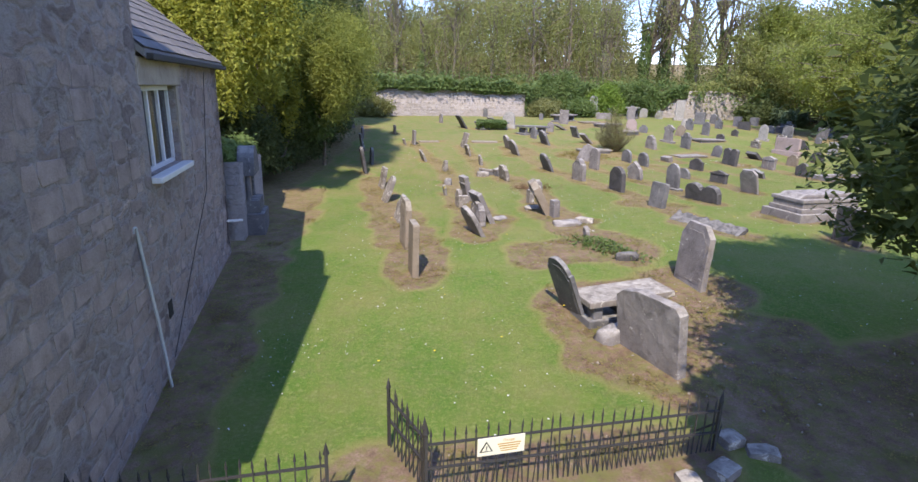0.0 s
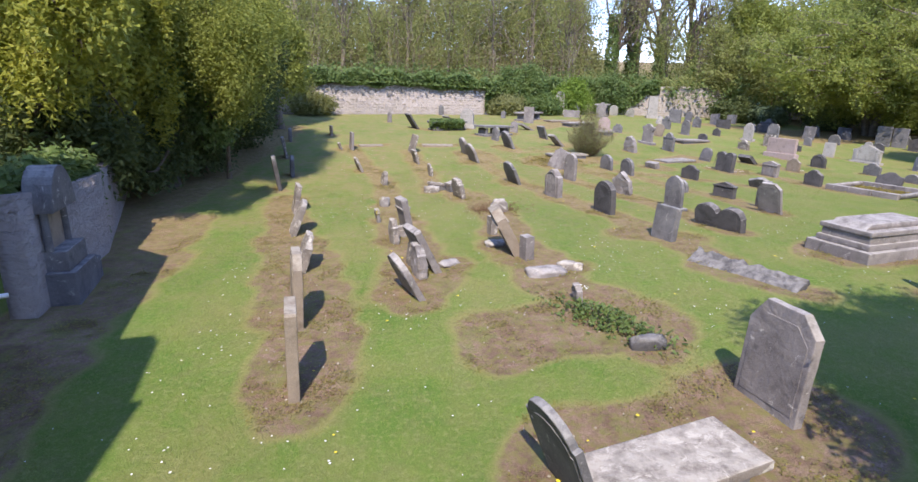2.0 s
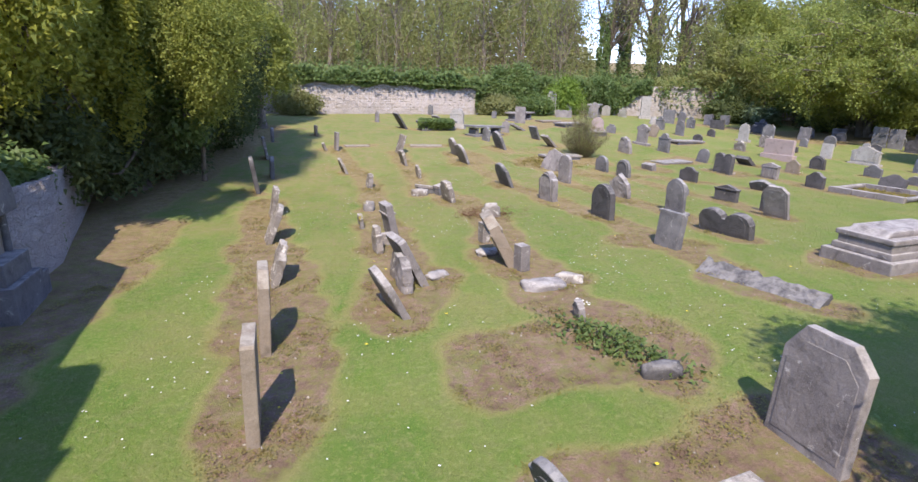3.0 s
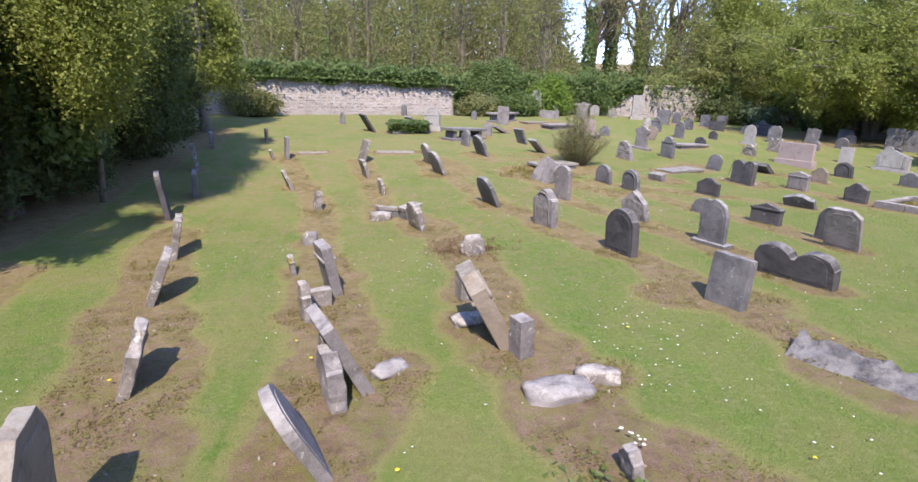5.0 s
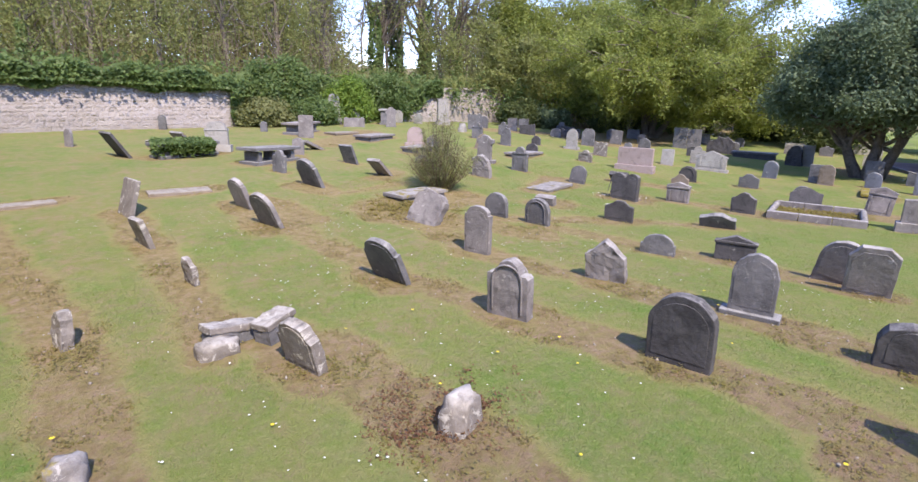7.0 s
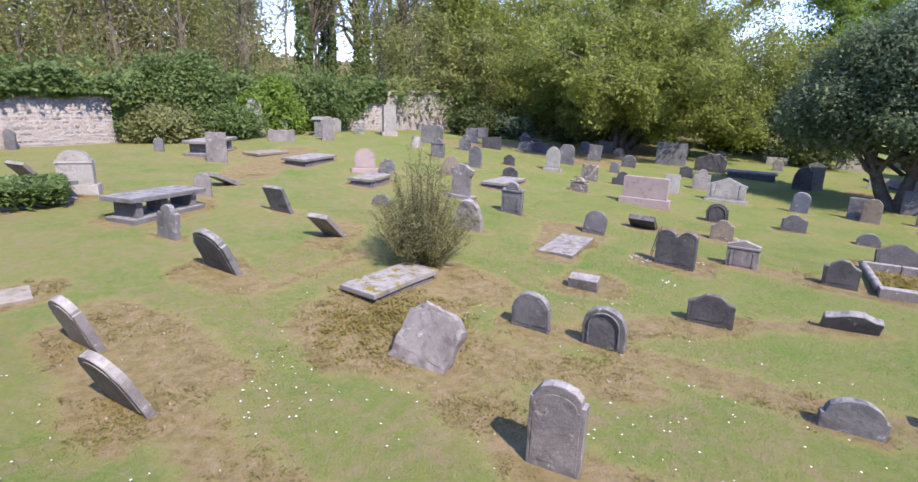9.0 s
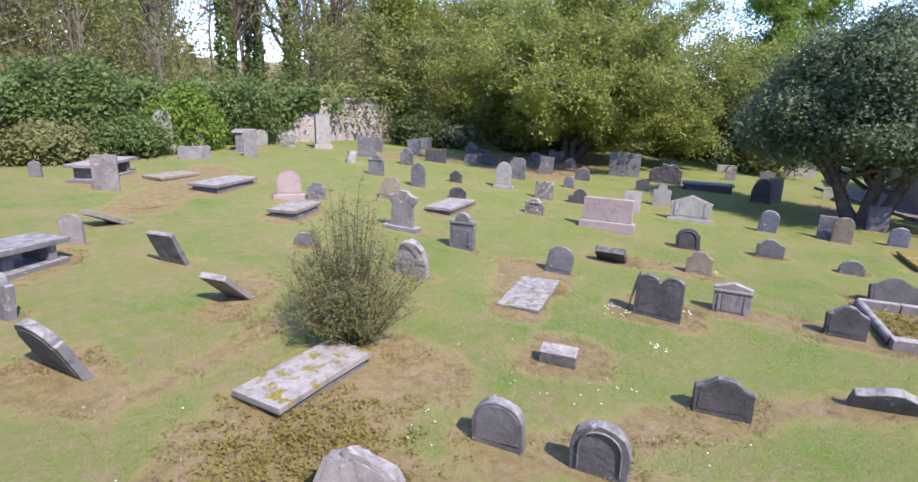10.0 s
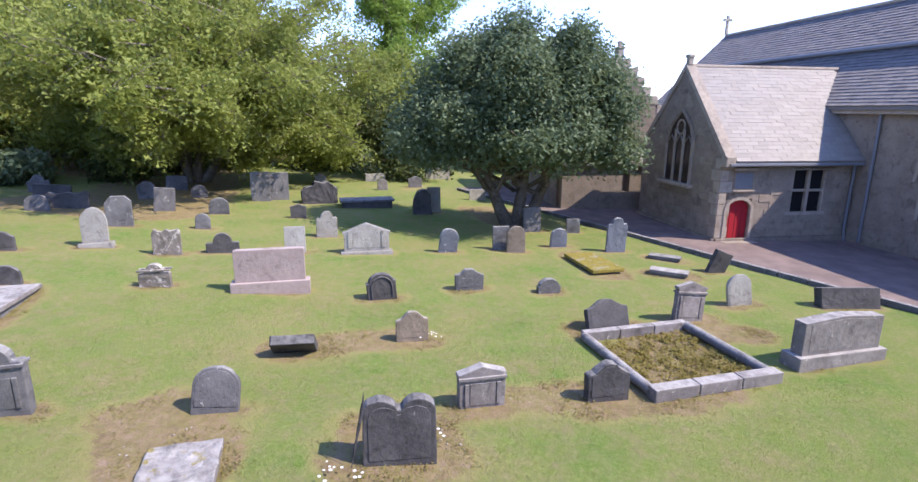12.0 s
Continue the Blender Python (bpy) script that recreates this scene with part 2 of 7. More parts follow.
def ground_mat():
    m = Mat("mown_grass_and_soil", 0.95, spec=0.1).world()
    g = m.ramp(m.noise(0.35, 6, 0.65), (0.38, (0.105, 0.215, 0.036)), (0.5, (0.16, 0.245, 0.052)), (0.64, (0.25, 0.262, 0.09)))
    plain_co = m.co
    swath = m.n.new("ShaderNodeMapping")
    swath.inputs["Rotation"].default_value, swath.inputs["Scale"].default_value = (0, 0, radians(-16)), (1.5, 0.16, 1)
    m.l.new(plain_co, swath.inputs["Vector"])
    m.co = swath.outputs[0]
    g = m.mix(m.ramp(m.noise(0.9, 5, 0.65, 0.6), (0.45, (0, 0, 0)), (0.66, (0.5, 0.5, 0.5))), g, (0.235, 0.26, 0.085))
    m.co = plain_co
    g = m.mix(m.ramp(m.noise(3.2, 6, 0.7), (0.45, (0, 0, 0)), (0.75, (0.6, 0.6, 0.6))), g, (0.245, 0.225, 0.11))
    g = m.mix(m.ramp(m.noise(85, 4, 0.7), (0.4, (0, 0, 0)), (0.65, (0.55, 0.55, 0.55))), g, (0.11, 0.155, 0.032))
    g = m.mix(m.ramp(m.noise(13, 6, 0.75), (0.5, (0, 0, 0)), (0.7, (0.6, 0.6, 0.6))), g, (0.34, 0.345, 0.14))
    parched = m.n.new("ShaderNodeMath")
    parched.operation = "MULTIPLY"
    m.l.new(m.attribute("parched"), parched.inputs[0])
    m.l.new(m.ramp(m.noise(0.8, 7, 0.7), (0.34, (0.1, 0.1, 0.1)), (0.66, (1, 1, 1))), parched.inputs[1])
    g = m.mix(parched.outputs[0], g, m.mix(m.ramp(m.noise(4, 6, 0.7), (0.4, (0, 0, 0)), (0.65, (1, 1, 1))), (0.22, 0.225, 0.072), (0.315, 0.222, 0.148)))
    straw = m.ramp(m.noise(26, 5, 0.75), (0.55, (0, 0, 0)), (0.7, (0.6, 0.6, 0.6)))
    dry = m.mix(straw, (0.29, 0.26, 0.105), (0.38, 0.31, 0.185))
    s = m.ramp(m.noise(2.4, 7, 0.72), (0.36, (0.155, 0.1, 0.075)), (0.5, (0.26, 0.172, 0.13)), (0.64, (0.345, 0.245, 0.19)))
    s = m.mix(m.ramp(m.noise(34, 5, 0.75), (0.45, (0, 0, 0)), (0.68, (0.7, 0.7, 0.7))), s, (0.12, 0.085, 0.055))
    s = m.mix(m.ramp(m.noise(7, 6, 0.7), (0.44, (0, 0, 0)), (0.6, (0.75, 0.75, 0.75))), s, (0.215, 0.2, 0.07))
    s = m.mix(m.ramp(m.noise(1.6, 6, 0.7), (0.5, (0, 0, 0)), (0.66, (0.65, 0.65, 0.65))), s, (0.19, 0.215, 0.065))
    mask = m.attribute("soil")

    def calc(op, a, b, c=None):
        x = m.n.new("ShaderNodeMath")
        x.operation = op
        for k, v in enumerate((a, b, c)):
            if isinstance(v, (int, float)):
                x.inputs[k].default_value = v
            elif v is not None:
                m.l.new(v, x.inputs[k])
        return x.outputs[0]

    uneven = calc("ADD", calc("MULTIPLY", m.noise(3.8, 9, 0.8), 0.6), calc("MULTIPLY", m.noise(1.1, 7, 0.7, 0.5), 0.4))
    swing = calc("MULTIPLY_ADD", m.attribute("parched"), 1.5, 0.75)
    ragged = calc("ADD", calc("SUBTRACT", mask, 0.17), calc("MULTIPLY", calc("SUBTRACT", uneven, 0.5), swing))
    weedy = m.ramp(m.noise(5, 7, 0.75), (0.35, (0.185, 0.14, 0.065)), (0.5, (0.28, 0.225, 0.095)), (0.66, (0.38, 0.275, 0.19)))
    s = m.mix(calc("MULTIPLY", m.attribute("parched"), 0.75), s, weedy)
    rim = m.ramp(ragged, (0.03, (0, 0, 0)), (0.27, (0.62, 0.62, 0.62)))
    core = m.ramp(ragged, (0.3, (0, 0, 0)), (0.48, (0.95, 0.95, 0.95)))
    m.colour(m.mix(core, m.mix(rim, g, dry), s))
    m.bump(m.noise(4.5, 5), 0.5, 0.06).bump(m.noise(50, 5, 0.75), 0.9, 0.032)
    return m.m


GROUND = ground_mat()


# ---- building helpers ----
def part(name, bm, material, parent=None, label=""):
    me = bpy.data.meshes.new(name)
    bm.to_mesh(me)
    bm.free()
    me.materials.append(material)
    ob = new(name, me)
    ob.parent = parent
    return tagged(ob, label)


def shared(name, me, parent, m):
    ob = new(name, me)
    ob.parent, ob.matrix_basis = parent, m
    return ob


def thing(name, m, label, category, group="", kind=""):
    ob = new(name)
    ob.matrix_basis = m
    ob.empty_display_size = 0.2
    return tagged(ob, label, category, group, kind)


def mesh_np(name, verts, faces, material, parent=None, smooth=False):
    """A mesh object from arrays; all the faces have the same number of corners."""
    me = bpy.data.meshes.new(name)
    verts, faces = np.asarray(verts, np.float32), np.asarray(faces, np.int32)
    k = faces.shape[1]
    me.vertices.add(len(verts))
    me.vertices.foreach_set("co", verts.ravel())
    me.loops.add(faces.size)
    me.loops.foreach_set("vertex_index", faces.ravel())
    me.polygons.add(len(faces))
    me.polygons.foreach_set("loop_start", np.arange(0, faces.size, k, dtype=np.int32))
    me.polygons.foreach_set("loop_total", np.full(len(faces), k, np.int32))
    if smooth:
        me.polygons.foreach_set("use_smooth", np.ones(len(faces), bool))
    me.update(calc_edges=True)
    me.validate()
    me.materials.append(material)
    ob = new(name, me)
    ob.parent = parent
    return ob


def box(bm, size, at=(0, 0, 0), bevel=0.0, turn=None):
    r = bmesh.ops.create_cube(bm, size=1.0)
    m = Matrix.Translation(at) @ (turn or Matrix()) @ Matrix.Diagonal((*size, 1))
    bmesh.ops.transform(bm, matrix=m, verts=r["verts"])
    if bevel:
        edges = list({e for v in r["verts"] for e in v.link_edges})
        bmesh.ops.bevel(bm, geom=edges, offset=bevel, segments=2, affect="EDGES", profile=0.6)
    return bm


def boxpart(name, size, at, material, parent, bevel=0.0, label="", turn=None):
    return part(name, box(bmesh.new(), size, at, bevel, turn), material, parent, label)


def prism(points, depth, bevel=0.0, rough=0.0, seed=0, crag=0.0):
    """The outline (u, z) extruded by depth about y = 0, its edges softened and a little uneven."""
    bm = bmesh.new()
    rnd = random.Random(seed)
    ring = [(u + rnd.uniform(-rough, rough), z + rnd.uniform(-rough, rough)) for u, z in points]
    front = [bm.verts.new((u, -depth / 2, z)) for u, z in ring]
    back = [bm.verts.new((u, depth / 2, z)) for u, z in ring]
    k = len(ring)
    bm.faces.new(front)
    bm.faces.new(back[::-1])
    for i in range(k):
        bm.faces.new((front[i], back[i], back[(i + 1) % k], front[(i + 1) % k]))
    bm.normal_update()
    bmesh.ops.recalc_face_normals(bm, faces=bm.faces)
    if bevel:
        rim = [e for e in bm.edges if abs(e.verts[0].co.y - e.verts[1].co.y) < 1e-5]
        bmesh.ops.bevel(bm, geom=rim, offset=bevel, segments=2, affect="EDGES", profile=0.6)
    if crag:
        bmesh.ops.triangulate(bm, faces=bm.faces)
        for _ in range(3):
            bmesh.ops.subdivide_edges(bm, edges=[e for e in bm.edges if e.calc_length() > 0.12], cuts=1)
            bmesh.ops.triangulate(bm, faces=[g for g in bm.faces if len(g.verts) > 3])
        bm.normal_update()
        off = Vector((seed * 1.7, seed * 0.9, 0))
        for vert in bm.verts:
            p = vert.co * 5 + off
            vert.co += vert.normal * crag * (noise.noise(p) + 0.6 * noise.noise(p * 2.7) - 0.2)
    return bm


def tube(points, radii, sides=6):
    """Arrays of a tapered tube along the points."""
    points = np.asarray(points, float)
    n = len(points)
    d = np.gradient(points, axis=0)
    d /= np.linalg.norm(d, axis=1)[:, None] + 1e-9
    side = np.cross(d, (0.31, 0.95, 0.11))
    side /= np.linalg.norm(side, axis=1)[:, None] + 1e-9
    other = np.cross(d, side)
    a = np.linspace(0, 2 * np.pi, sides, endpoint=False)
    ring = points[:, None] + np.asarray(radii)[:, None, None] * (np.cos(a)[None, :, None] * side[:, None] + np.sin(a)[None, :, None] * other[:, None])
    i, j = np.meshgrid(np.arange(n - 1), np.arange(sides), indexing="ij")
    k = (j + 1) % sides
    faces = np.stack([i * sides + j, i * sides + k, (i + 1) * sides + k, (i + 1) * sides + j], -1).reshape(-1, 4)
    return ring.reshape(-1, 3), faces


def joined(pieces):
    vs, fs, n = [], [], 0
    for v, f in pieces:
        vs.append(v)
        fs.append(f + n)
        n += len(v)
    return np.concatenate(vs), np.concatenate(fs)


def tube_part(name, points, radii, material, parent, sides=8, label=""):
    v, f = tube(points, radii, sides)
    return tagged(mesh_np(name, v, f, material, parent, True), label)


def leaves(at, rng, size, up=0.35, long=1.5, out=None):
    """Arrays of small pointed leaves at the places given, turned at random and somewhat upward."""
    n = len(at)
    nor = rng.normal(size=(n, 3))
    nor[:, 2] = np.abs(nor[:, 2]) + up
    if out is not None:
        nor += out
    nor /= np.linalg.norm(nor, axis=1)[:, None]
    a = np.cross(nor, rng.normal(size=(n, 3)))
    a /= np.linalg.norm(a, axis=1)[:, None] + 1e-9
    b = np.cross(nor, a)
    s = size * rng.uniform(0.6, 1.35, (n, 1))
    v = np.stack([at - a * s * long * 0.35 - b * s / 2, at + a * s * long * 0.65, at - a * s * long * 0.35 + b * s / 2], 1)
    return v.reshape(-1, 3), np.arange(3 * n).reshape(-1, 3)


def clumps(rng, centres, per, spread):
    at = np.repeat(centres, per, 0)
    return at + rng.normal(size=at.shape) * np.asarray(spread)


def in_blobs(rng, blobs, n, shell=0.55, ground=None):
    """Places in the outer part of ellipsoids (x, y, z, rx, ry, rz)."""
    blobs = np.asarray(blobs, float)
    w = blobs[:, 3] * blobs[:, 4] + blobs[:, 4] * blobs[:, 5]
    pick = blobs[rng.choice(len(blobs), n, p=w / w.sum())]
    d = rng.normal(size=(n, 3))
    d /= np.linalg.norm(d, axis=1)[:, None]
    r = rng.uniform(shell, 1.0, (n, 1)) ** 0.7
    return pick[:, :3] + d * r * pick[:, 3:], d


# ---- the ground ----
LIE = [-0.564, -0.016, 0.036]
HUMPS = [-0.306, -0.361, -0.45, -0.01, -0.104, -0.34, 0.415, -0.159, 0.216, -0.038, 0.158, 0.304, -0.297, -0.251, 0.347, 0.117, -0.005, 0.239, -0.197, 0.043]
HUMP_AT = np.array([(x, y) for x in (-6, 6, 18, 32) for y in (4, 15, 26, 37, 52)], float)


def lie(x, y):
    """Height of the smooth ground, for arrays: a slope with broad humps, level far outside the yard."""
    x, y = np.clip(np.asarray(x, float), -25, 62), np.clip(np.asarray(y, float), -8, 72)
    g = np.exp(-((x[..., None] - HUMP_AT[:, 0]) ** 2 + (y[..., None] - HUMP_AT[:, 1]) ** 2) / 162.0)
    return LIE[0] + LIE[1] * x + LIE[2] * y + g @ np.array(HUMPS)


def gz(x, y):
    return float(lie(x, y))

# ---- boundary walls ----
def wall_run(name, path, tops, thick, material, label):
    """A rubble wall along a plan line, its foot in the ground, with an uneven top."""
    path = [Vector(p) for p in path]
    pts, tt = [], []
    for (p, q), (h0, h1) in zip(zip(path, path[1:]), zip(tops, tops[1:])):
        k = max(2, int((q - p).length / 0.5))
        for i in range(k):
            pts.append(p.lerp(q, i / k))
            tt.append(h0 + (h1 - h0) * i / k)
    pts.append(path[-1])
    tt.append(tops[-1])
    v, f = [], []
    for i, p in enumerate(pts):
        d = (pts[min(i + 1, len(pts) - 1)] - pts[max(i - 1, 0)]).normalized()
        nrm = Vector((-d.y, d.x)) * thick / 2
        top = tt[i] + 0.05 * noise.noise((p.x * 1.3, p.y * 1.3, 0))
        foot = gz(p.x, p.y) - 0.4
        v += [(*(p - nrm), foot), (*(p - nrm), top), (*(p + nrm), top), (*(p + nrm), foot)]
        if i:
            a, b = 4 * (i - 1), 4 * i
            f += [(a, b, b + 1, a + 1), (a + 1, b + 1, b + 2, a + 2), (a + 2, b + 2, b + 3, a + 3)]
    n = 4 * (len(pts) - 1)
    f += [(0, 1, 2, 3), (n + 3, n + 2, n + 1, n)]
    ob = mesh_np(name, v, f, material)
    tagged(ob, label, "wall", kind="structure")
    return ob, pts, tt


def face_stones(ob, pts, tt, side, thick, seed, material, base_off=0.0):
    """Rough stones standing a little proud of one face of a wall, in uneven courses."""
    rng = random.Random(seed)
    vs, fs, run = [], [], 0.0
    lengths = [0.0]
    for p, q in zip(pts, pts[1:]):
        lengths.append(lengths[-1] + (q - p).length)
    total, row, z0 = lengths[-1], 0, 0.0
    xs, ys = [p.x for p in pts], [p.y for p in pts]
    while z0 < 3.4:
        hgt = rng.uniform(0.13, 0.26)
        s = rng.uniform(0, 0.3)
        while s < total - 0.2:
            w = rng.uniform(0.18, 0.55)
            mid = s + w / 2
            x, y = np.interp(mid, lengths, xs), np.interp(mid, lengths, ys)
            x2, y2 = np.interp(mid + 0.1, lengths, xs), np.interp(mid + 0.1, lengths, ys)
            d = Vector((x2 - x, y2 - y)).normalized() if (x2 - x or y2 - y) else Vector((1, 0))
            nrm = Vector((-d.y, d.x)) * side
            foot = gz(x, y) + base_off
            if foot + z0 + hgt < np.interp(mid, lengths, tt) - 0.03 and rng.random() < 0.86:
                c = Vector((x, y)) + nrm * thick / 2
                e, g = rng.uniform(0.008, 0.035), 0.02
                q = []
                for dz, du, dn in ((g, -1, 0), (g, 1, 0), (hgt - g, 1, 0), (hgt - g, -1, 0), (g + 0.03, -0.8, 1), (g + 0.03, 0.8, 1), (hgt - g - 0.03, 0.8, 1), (hgt - g - 0.03, -0.8, 1)):
                    uu = du * (w / 2 - g) + rng.uniform(-0.015, 0.015)
                    q.append((c.x + d.x * uu + nrm.x * (dn * e - 0.01), c.y + d.y * uu + nrm.y * (dn * e - 0.01), foot + z0 + dz + rng.uniform(-0.012, 0.012)))
                k = len(vs)
                vs += q
                fs += [(k + 4, k + 5, k + 6, k + 7), (k, k + 1, k + 5, k + 4), (k + 1, k + 2, k + 6, k + 5), (k + 2, k + 3, k + 7, k + 6), (k + 3, k, k + 4, k + 7)]
            s += w
        z0 += hgt
    st = mesh_np("stonework", vs, fs, material, ob)
    return tagged(st, "uneven limewashed rubble stones", kind="stuff")


wall_a, wp, wt = wall_run("wall_north", [(-16, 49.6), (-7.4, 52.9), (-1.5, 55.2), (6.1, 56.3)], [3.95, 4.0, 4.0, 3.75], 0.5, BACK_STONE, "long limewashed rubble wall with ivy along its top")
face_stones(wall_a, wp, wt, -1, 0.5, 3, BACK_STONE)
wall_b, wp2, wt2 = wall_run("wall_north_2", [(6.1, 56.3), (8.0, 59.6), (20.5, 60.6)], [3.2, 3.4, 3.5], 0.5, BACK_STONE, "rubble wall half hidden under thick ivy and brambles")
wall_c, wp3, wt3 = wall_run("wall_north_3", [(20.5, 60.6), (24.0, 61.0), (30.0, 62.5), (40, 66), (60, 70)], [3.4, 4.3, 4.4, 4.2, 4.0], 0.5, BACK_STONE, "taller pale rubble wall streaked by hanging stems")
face_stones(wall_c, wp3[:26], wt3[:26], -1, 0.5, 5, BACK_STONE)
wall_d, _, _ = wall_run("wall_west", [(-6.75, 15.4), (-7.5, 19.2), (-10.8, 27), (-15, 40), (-16, 49.6)], [1.75, 1.5, 1.5, 2.3, 3.5], 0.45, BACK_STONE, "low rubble boundary wall under ivy and yew")

# ---- the stone house beside the yard ----
HOUSE = pose(-6.52, 14.40, 0, 0, 0, -76.4)
house = thing("stone_house", HOUSE, "old rubble stone house with a slate roof and white window", "house")


def slab_poly(name, pts, depth_axis, d0, d1, material, parent, label=""):
    """A flat outline pushed through from d0 to d1 along an axis (0: x, 1: y) of its parent."""
    bm = bmesh.new()

    def put(p, d):
        return bm.verts.new((d, p[0], p[1]) if depth_axis == 0 else (p[0], d, p[1]))

    a, b = [put(p, d0) for p in pts], [put(p, d1) for p in pts]
    bm.faces.new(a)
    bm.faces.new(b[::-1])
    for i in range(len(pts)):
        j = (i + 1) % len(pts)
        bm.faces.new((a[i], b[i], b[j], a[j]))
    bmesh.ops.recalc_face_normals(bm, faces=bm.faces)
    return part(name, bm, material, parent, label)


def wall_panel(name, x0, x1, z0, z1, holes, y0, y1, material, parent, label=""):
    """An upright wall between y0 and y1 with rectangular openings (x0, x1, z0, z1) that go through it."""
    xs = sorted({x0, x1, *[h[0] for h in holes], *[h[1] for h in holes]})
    zs = sorted({z0, z1, *[h[2] for h in holes], *[h[3] for h in holes]})
    bm = bmesh.new()
    solid = {}
    for i in range(len(xs) - 1):
        for j in range(len(zs) - 1):
            cx, cz = (xs[i] + xs[i + 1]) / 2, (zs[j] + zs[j + 1]) / 2
            solid[i, j] = not any(h[0] < cx < h[1] and h[2] < cz < h[3] for h in holes)
    vert = {}

    def v(i, j, y):
        key = (i, j, y)
        if key not in vert:
            vert[key] = bm.verts.new((xs[i], y, zs[j]))
        return vert[key]

    for (i, j), s in solid.items():
        if not s:
            continue
        for y in (y0, y1):
            bm.faces.new((v(i, j, y), v(i + 1, j, y), v(i + 1, j + 1, y), v(i, j + 1, y)))
        for (di, dj), (p, q) in (((-1, 0), ((i, j), (i, j + 1))), ((1, 0), ((i + 1, j), (i + 1, j + 1))), ((0, -1), ((i, j), (i + 1, j))), ((0, 1), ((i, j + 1), (i + 1, j + 1)))):
            if not solid.get((i + di, j + dj), False):
                bm.faces.new((v(*p, y0), v(*q, y0), v(*q, y1), v(*p, y1)))
    bmesh.ops.recalc_face_normals(bm, faces=bm.faces)
    return part(name, bm, material, parent, label)


WIN = (4.2, 6.12, 2.5, 3.9)
wall_panel("wall", 0, 6.3, -1.3, 4.5, [WIN], 0, -0.55, HOUSE_STONE, house, "purple-grey rubble wall with worn limewash")
slab_poly("tall_wall", [(6.3, -1.6), (6.3, 6.6), (6.9, 7.0), (9.0, 7.0), (12.8, 3.6), (20, 3.6), (20, -1.6)], 1, 0.04, -0.6, HOUSE_STONE, house, "tall rubble gable of the older wing")
slab_poly("gable", [(0, -1.3), (0, 4.5), (-3.3, 7.4), (-6.6, 4.5), (-6.6, -1.3)], 0, -0.02, 0.5, HOUSE_STONE, house)
wall_panel("rear_wall", 0, 20, -1.6, 4.5, [], -6.1, -6.6, HOUSE_STONE, house)
for k, (x0, x1, ev) in enumerate(((-0.18, 6.3, 4.5),)):
    slab_poly("roof", [(0.16, ev - 0.06), (-3.3, ev + 2.98), (-6.76, ev - 0.06), (-6.76, ev - 0.18), (-3.3, ev + 2.84), (0.16, ev - 0.18)], 0, x0, x1, SLATE_DARK, house, "old stone slates, mossy")
slab_poly("old_roof", [(6.6, 6.6), (7.9, 7.4), (12.8, 3.5), (12.8, 3.3), (7.9, 7.2), (6.6, 6.4)], 1, -0.55, -6.5, SLATE_DARK, house)
slab_poly("coping", [(8.9, 6.98), (8.9, 7.1), (12.9, 3.7), (12.9, 3.58)], 1, 0.16, -0.62, DRESSED, house, "worn stone coping on the gable")
boxpart("gutter", (6.4, 0.12, 0.1), (3.0, 0.2, 4.34), IRON, house, 0.02, "black cast-iron gutter")
boxpart("lintel", (2.5, 0.08, 0.42), (5.15, 0.02, 4.12), DRESSED, house, 0.02, "long dressed stone lintel")
boxpart("jamb", (0.16, 0.05, 1.4), (4.1, 0.01, 3.2), DRESSED, house, 0.01)
win = boxpart("window", (1.92, 0.05, 0.08), (5.16, -0.14, 2.54), WHITE, house, 0.01, "white painted timber window of three lights")
boxpart("frame", (1.92, 0.07, 0.08), (5.16, -0.14, 3.86), WHITE, win, 0.01)
for x in (4.24, 4.86, 5.48, 6.08):
    boxpart("mullion", (0.08, 0.07, 1.26), (x, -0.14, 3.2), WHITE, win, 0.01)
for x in (4.55, 5.17, 5.78):
    boxpart("pane", (0.54, 0.012, 1.24), (x, -0.16, 3.2), GLASS, win)
boxpart("sill", (2.2, 0.26, 0.1), (5.16, 0.06, 2.44), WHITE, house, 0.02, "white painted projecting sill")
rnd = random.Random(31)
z, count = -0.75, 0
while z < 4.0:
    hh = rnd.uniform(0.2, 0.42)
    x = rnd.uniform(0.0, 0.3)
    while x < 11.6:
        ww = rnd.uniform(0.25, 0.75)
        clear = not (WIN[0] - 0.3 < x + ww and x < WIN[1] + 0.3 and WIN[2] - 0.25 < z + hh and z < WIN[3] + 0.6) and not (x < 6.3 < x + ww)
        if clear and rnd.random() < 0.72 and count < 290 and z + hh < (4.1 if x < 6.3 else 5.2):
            pts = [(x + 0.03, z + 0.03), (x + ww * 0.5, z + rnd.uniform(0.01, 0.05)), (x + ww - 0.03, z + 0.03), (x + ww - rnd.uniform(0.01, 0.05), z + hh * 0.5), (x + ww - 0.04, z + hh - 0.03), (x + ww * 0.45, z + hh - rnd.uniform(0.01, 0.05)), (x + 0.04, z + hh - 0.03), (x + rnd.uniform(0.0, 0.04), z + hh * 0.5)]
            ob = part("stone", prism(pts, 0.03, 0.008, 0.02, count), RUBBLE if count % 3 else HOUSE_STONE, house)
            ob.matrix_basis = pose(0, (0.0 if x < 6.3 else 0.04) - rnd.uniform(0.004, 0.012), 0)
            count += 1
        x += ww
    z += hh
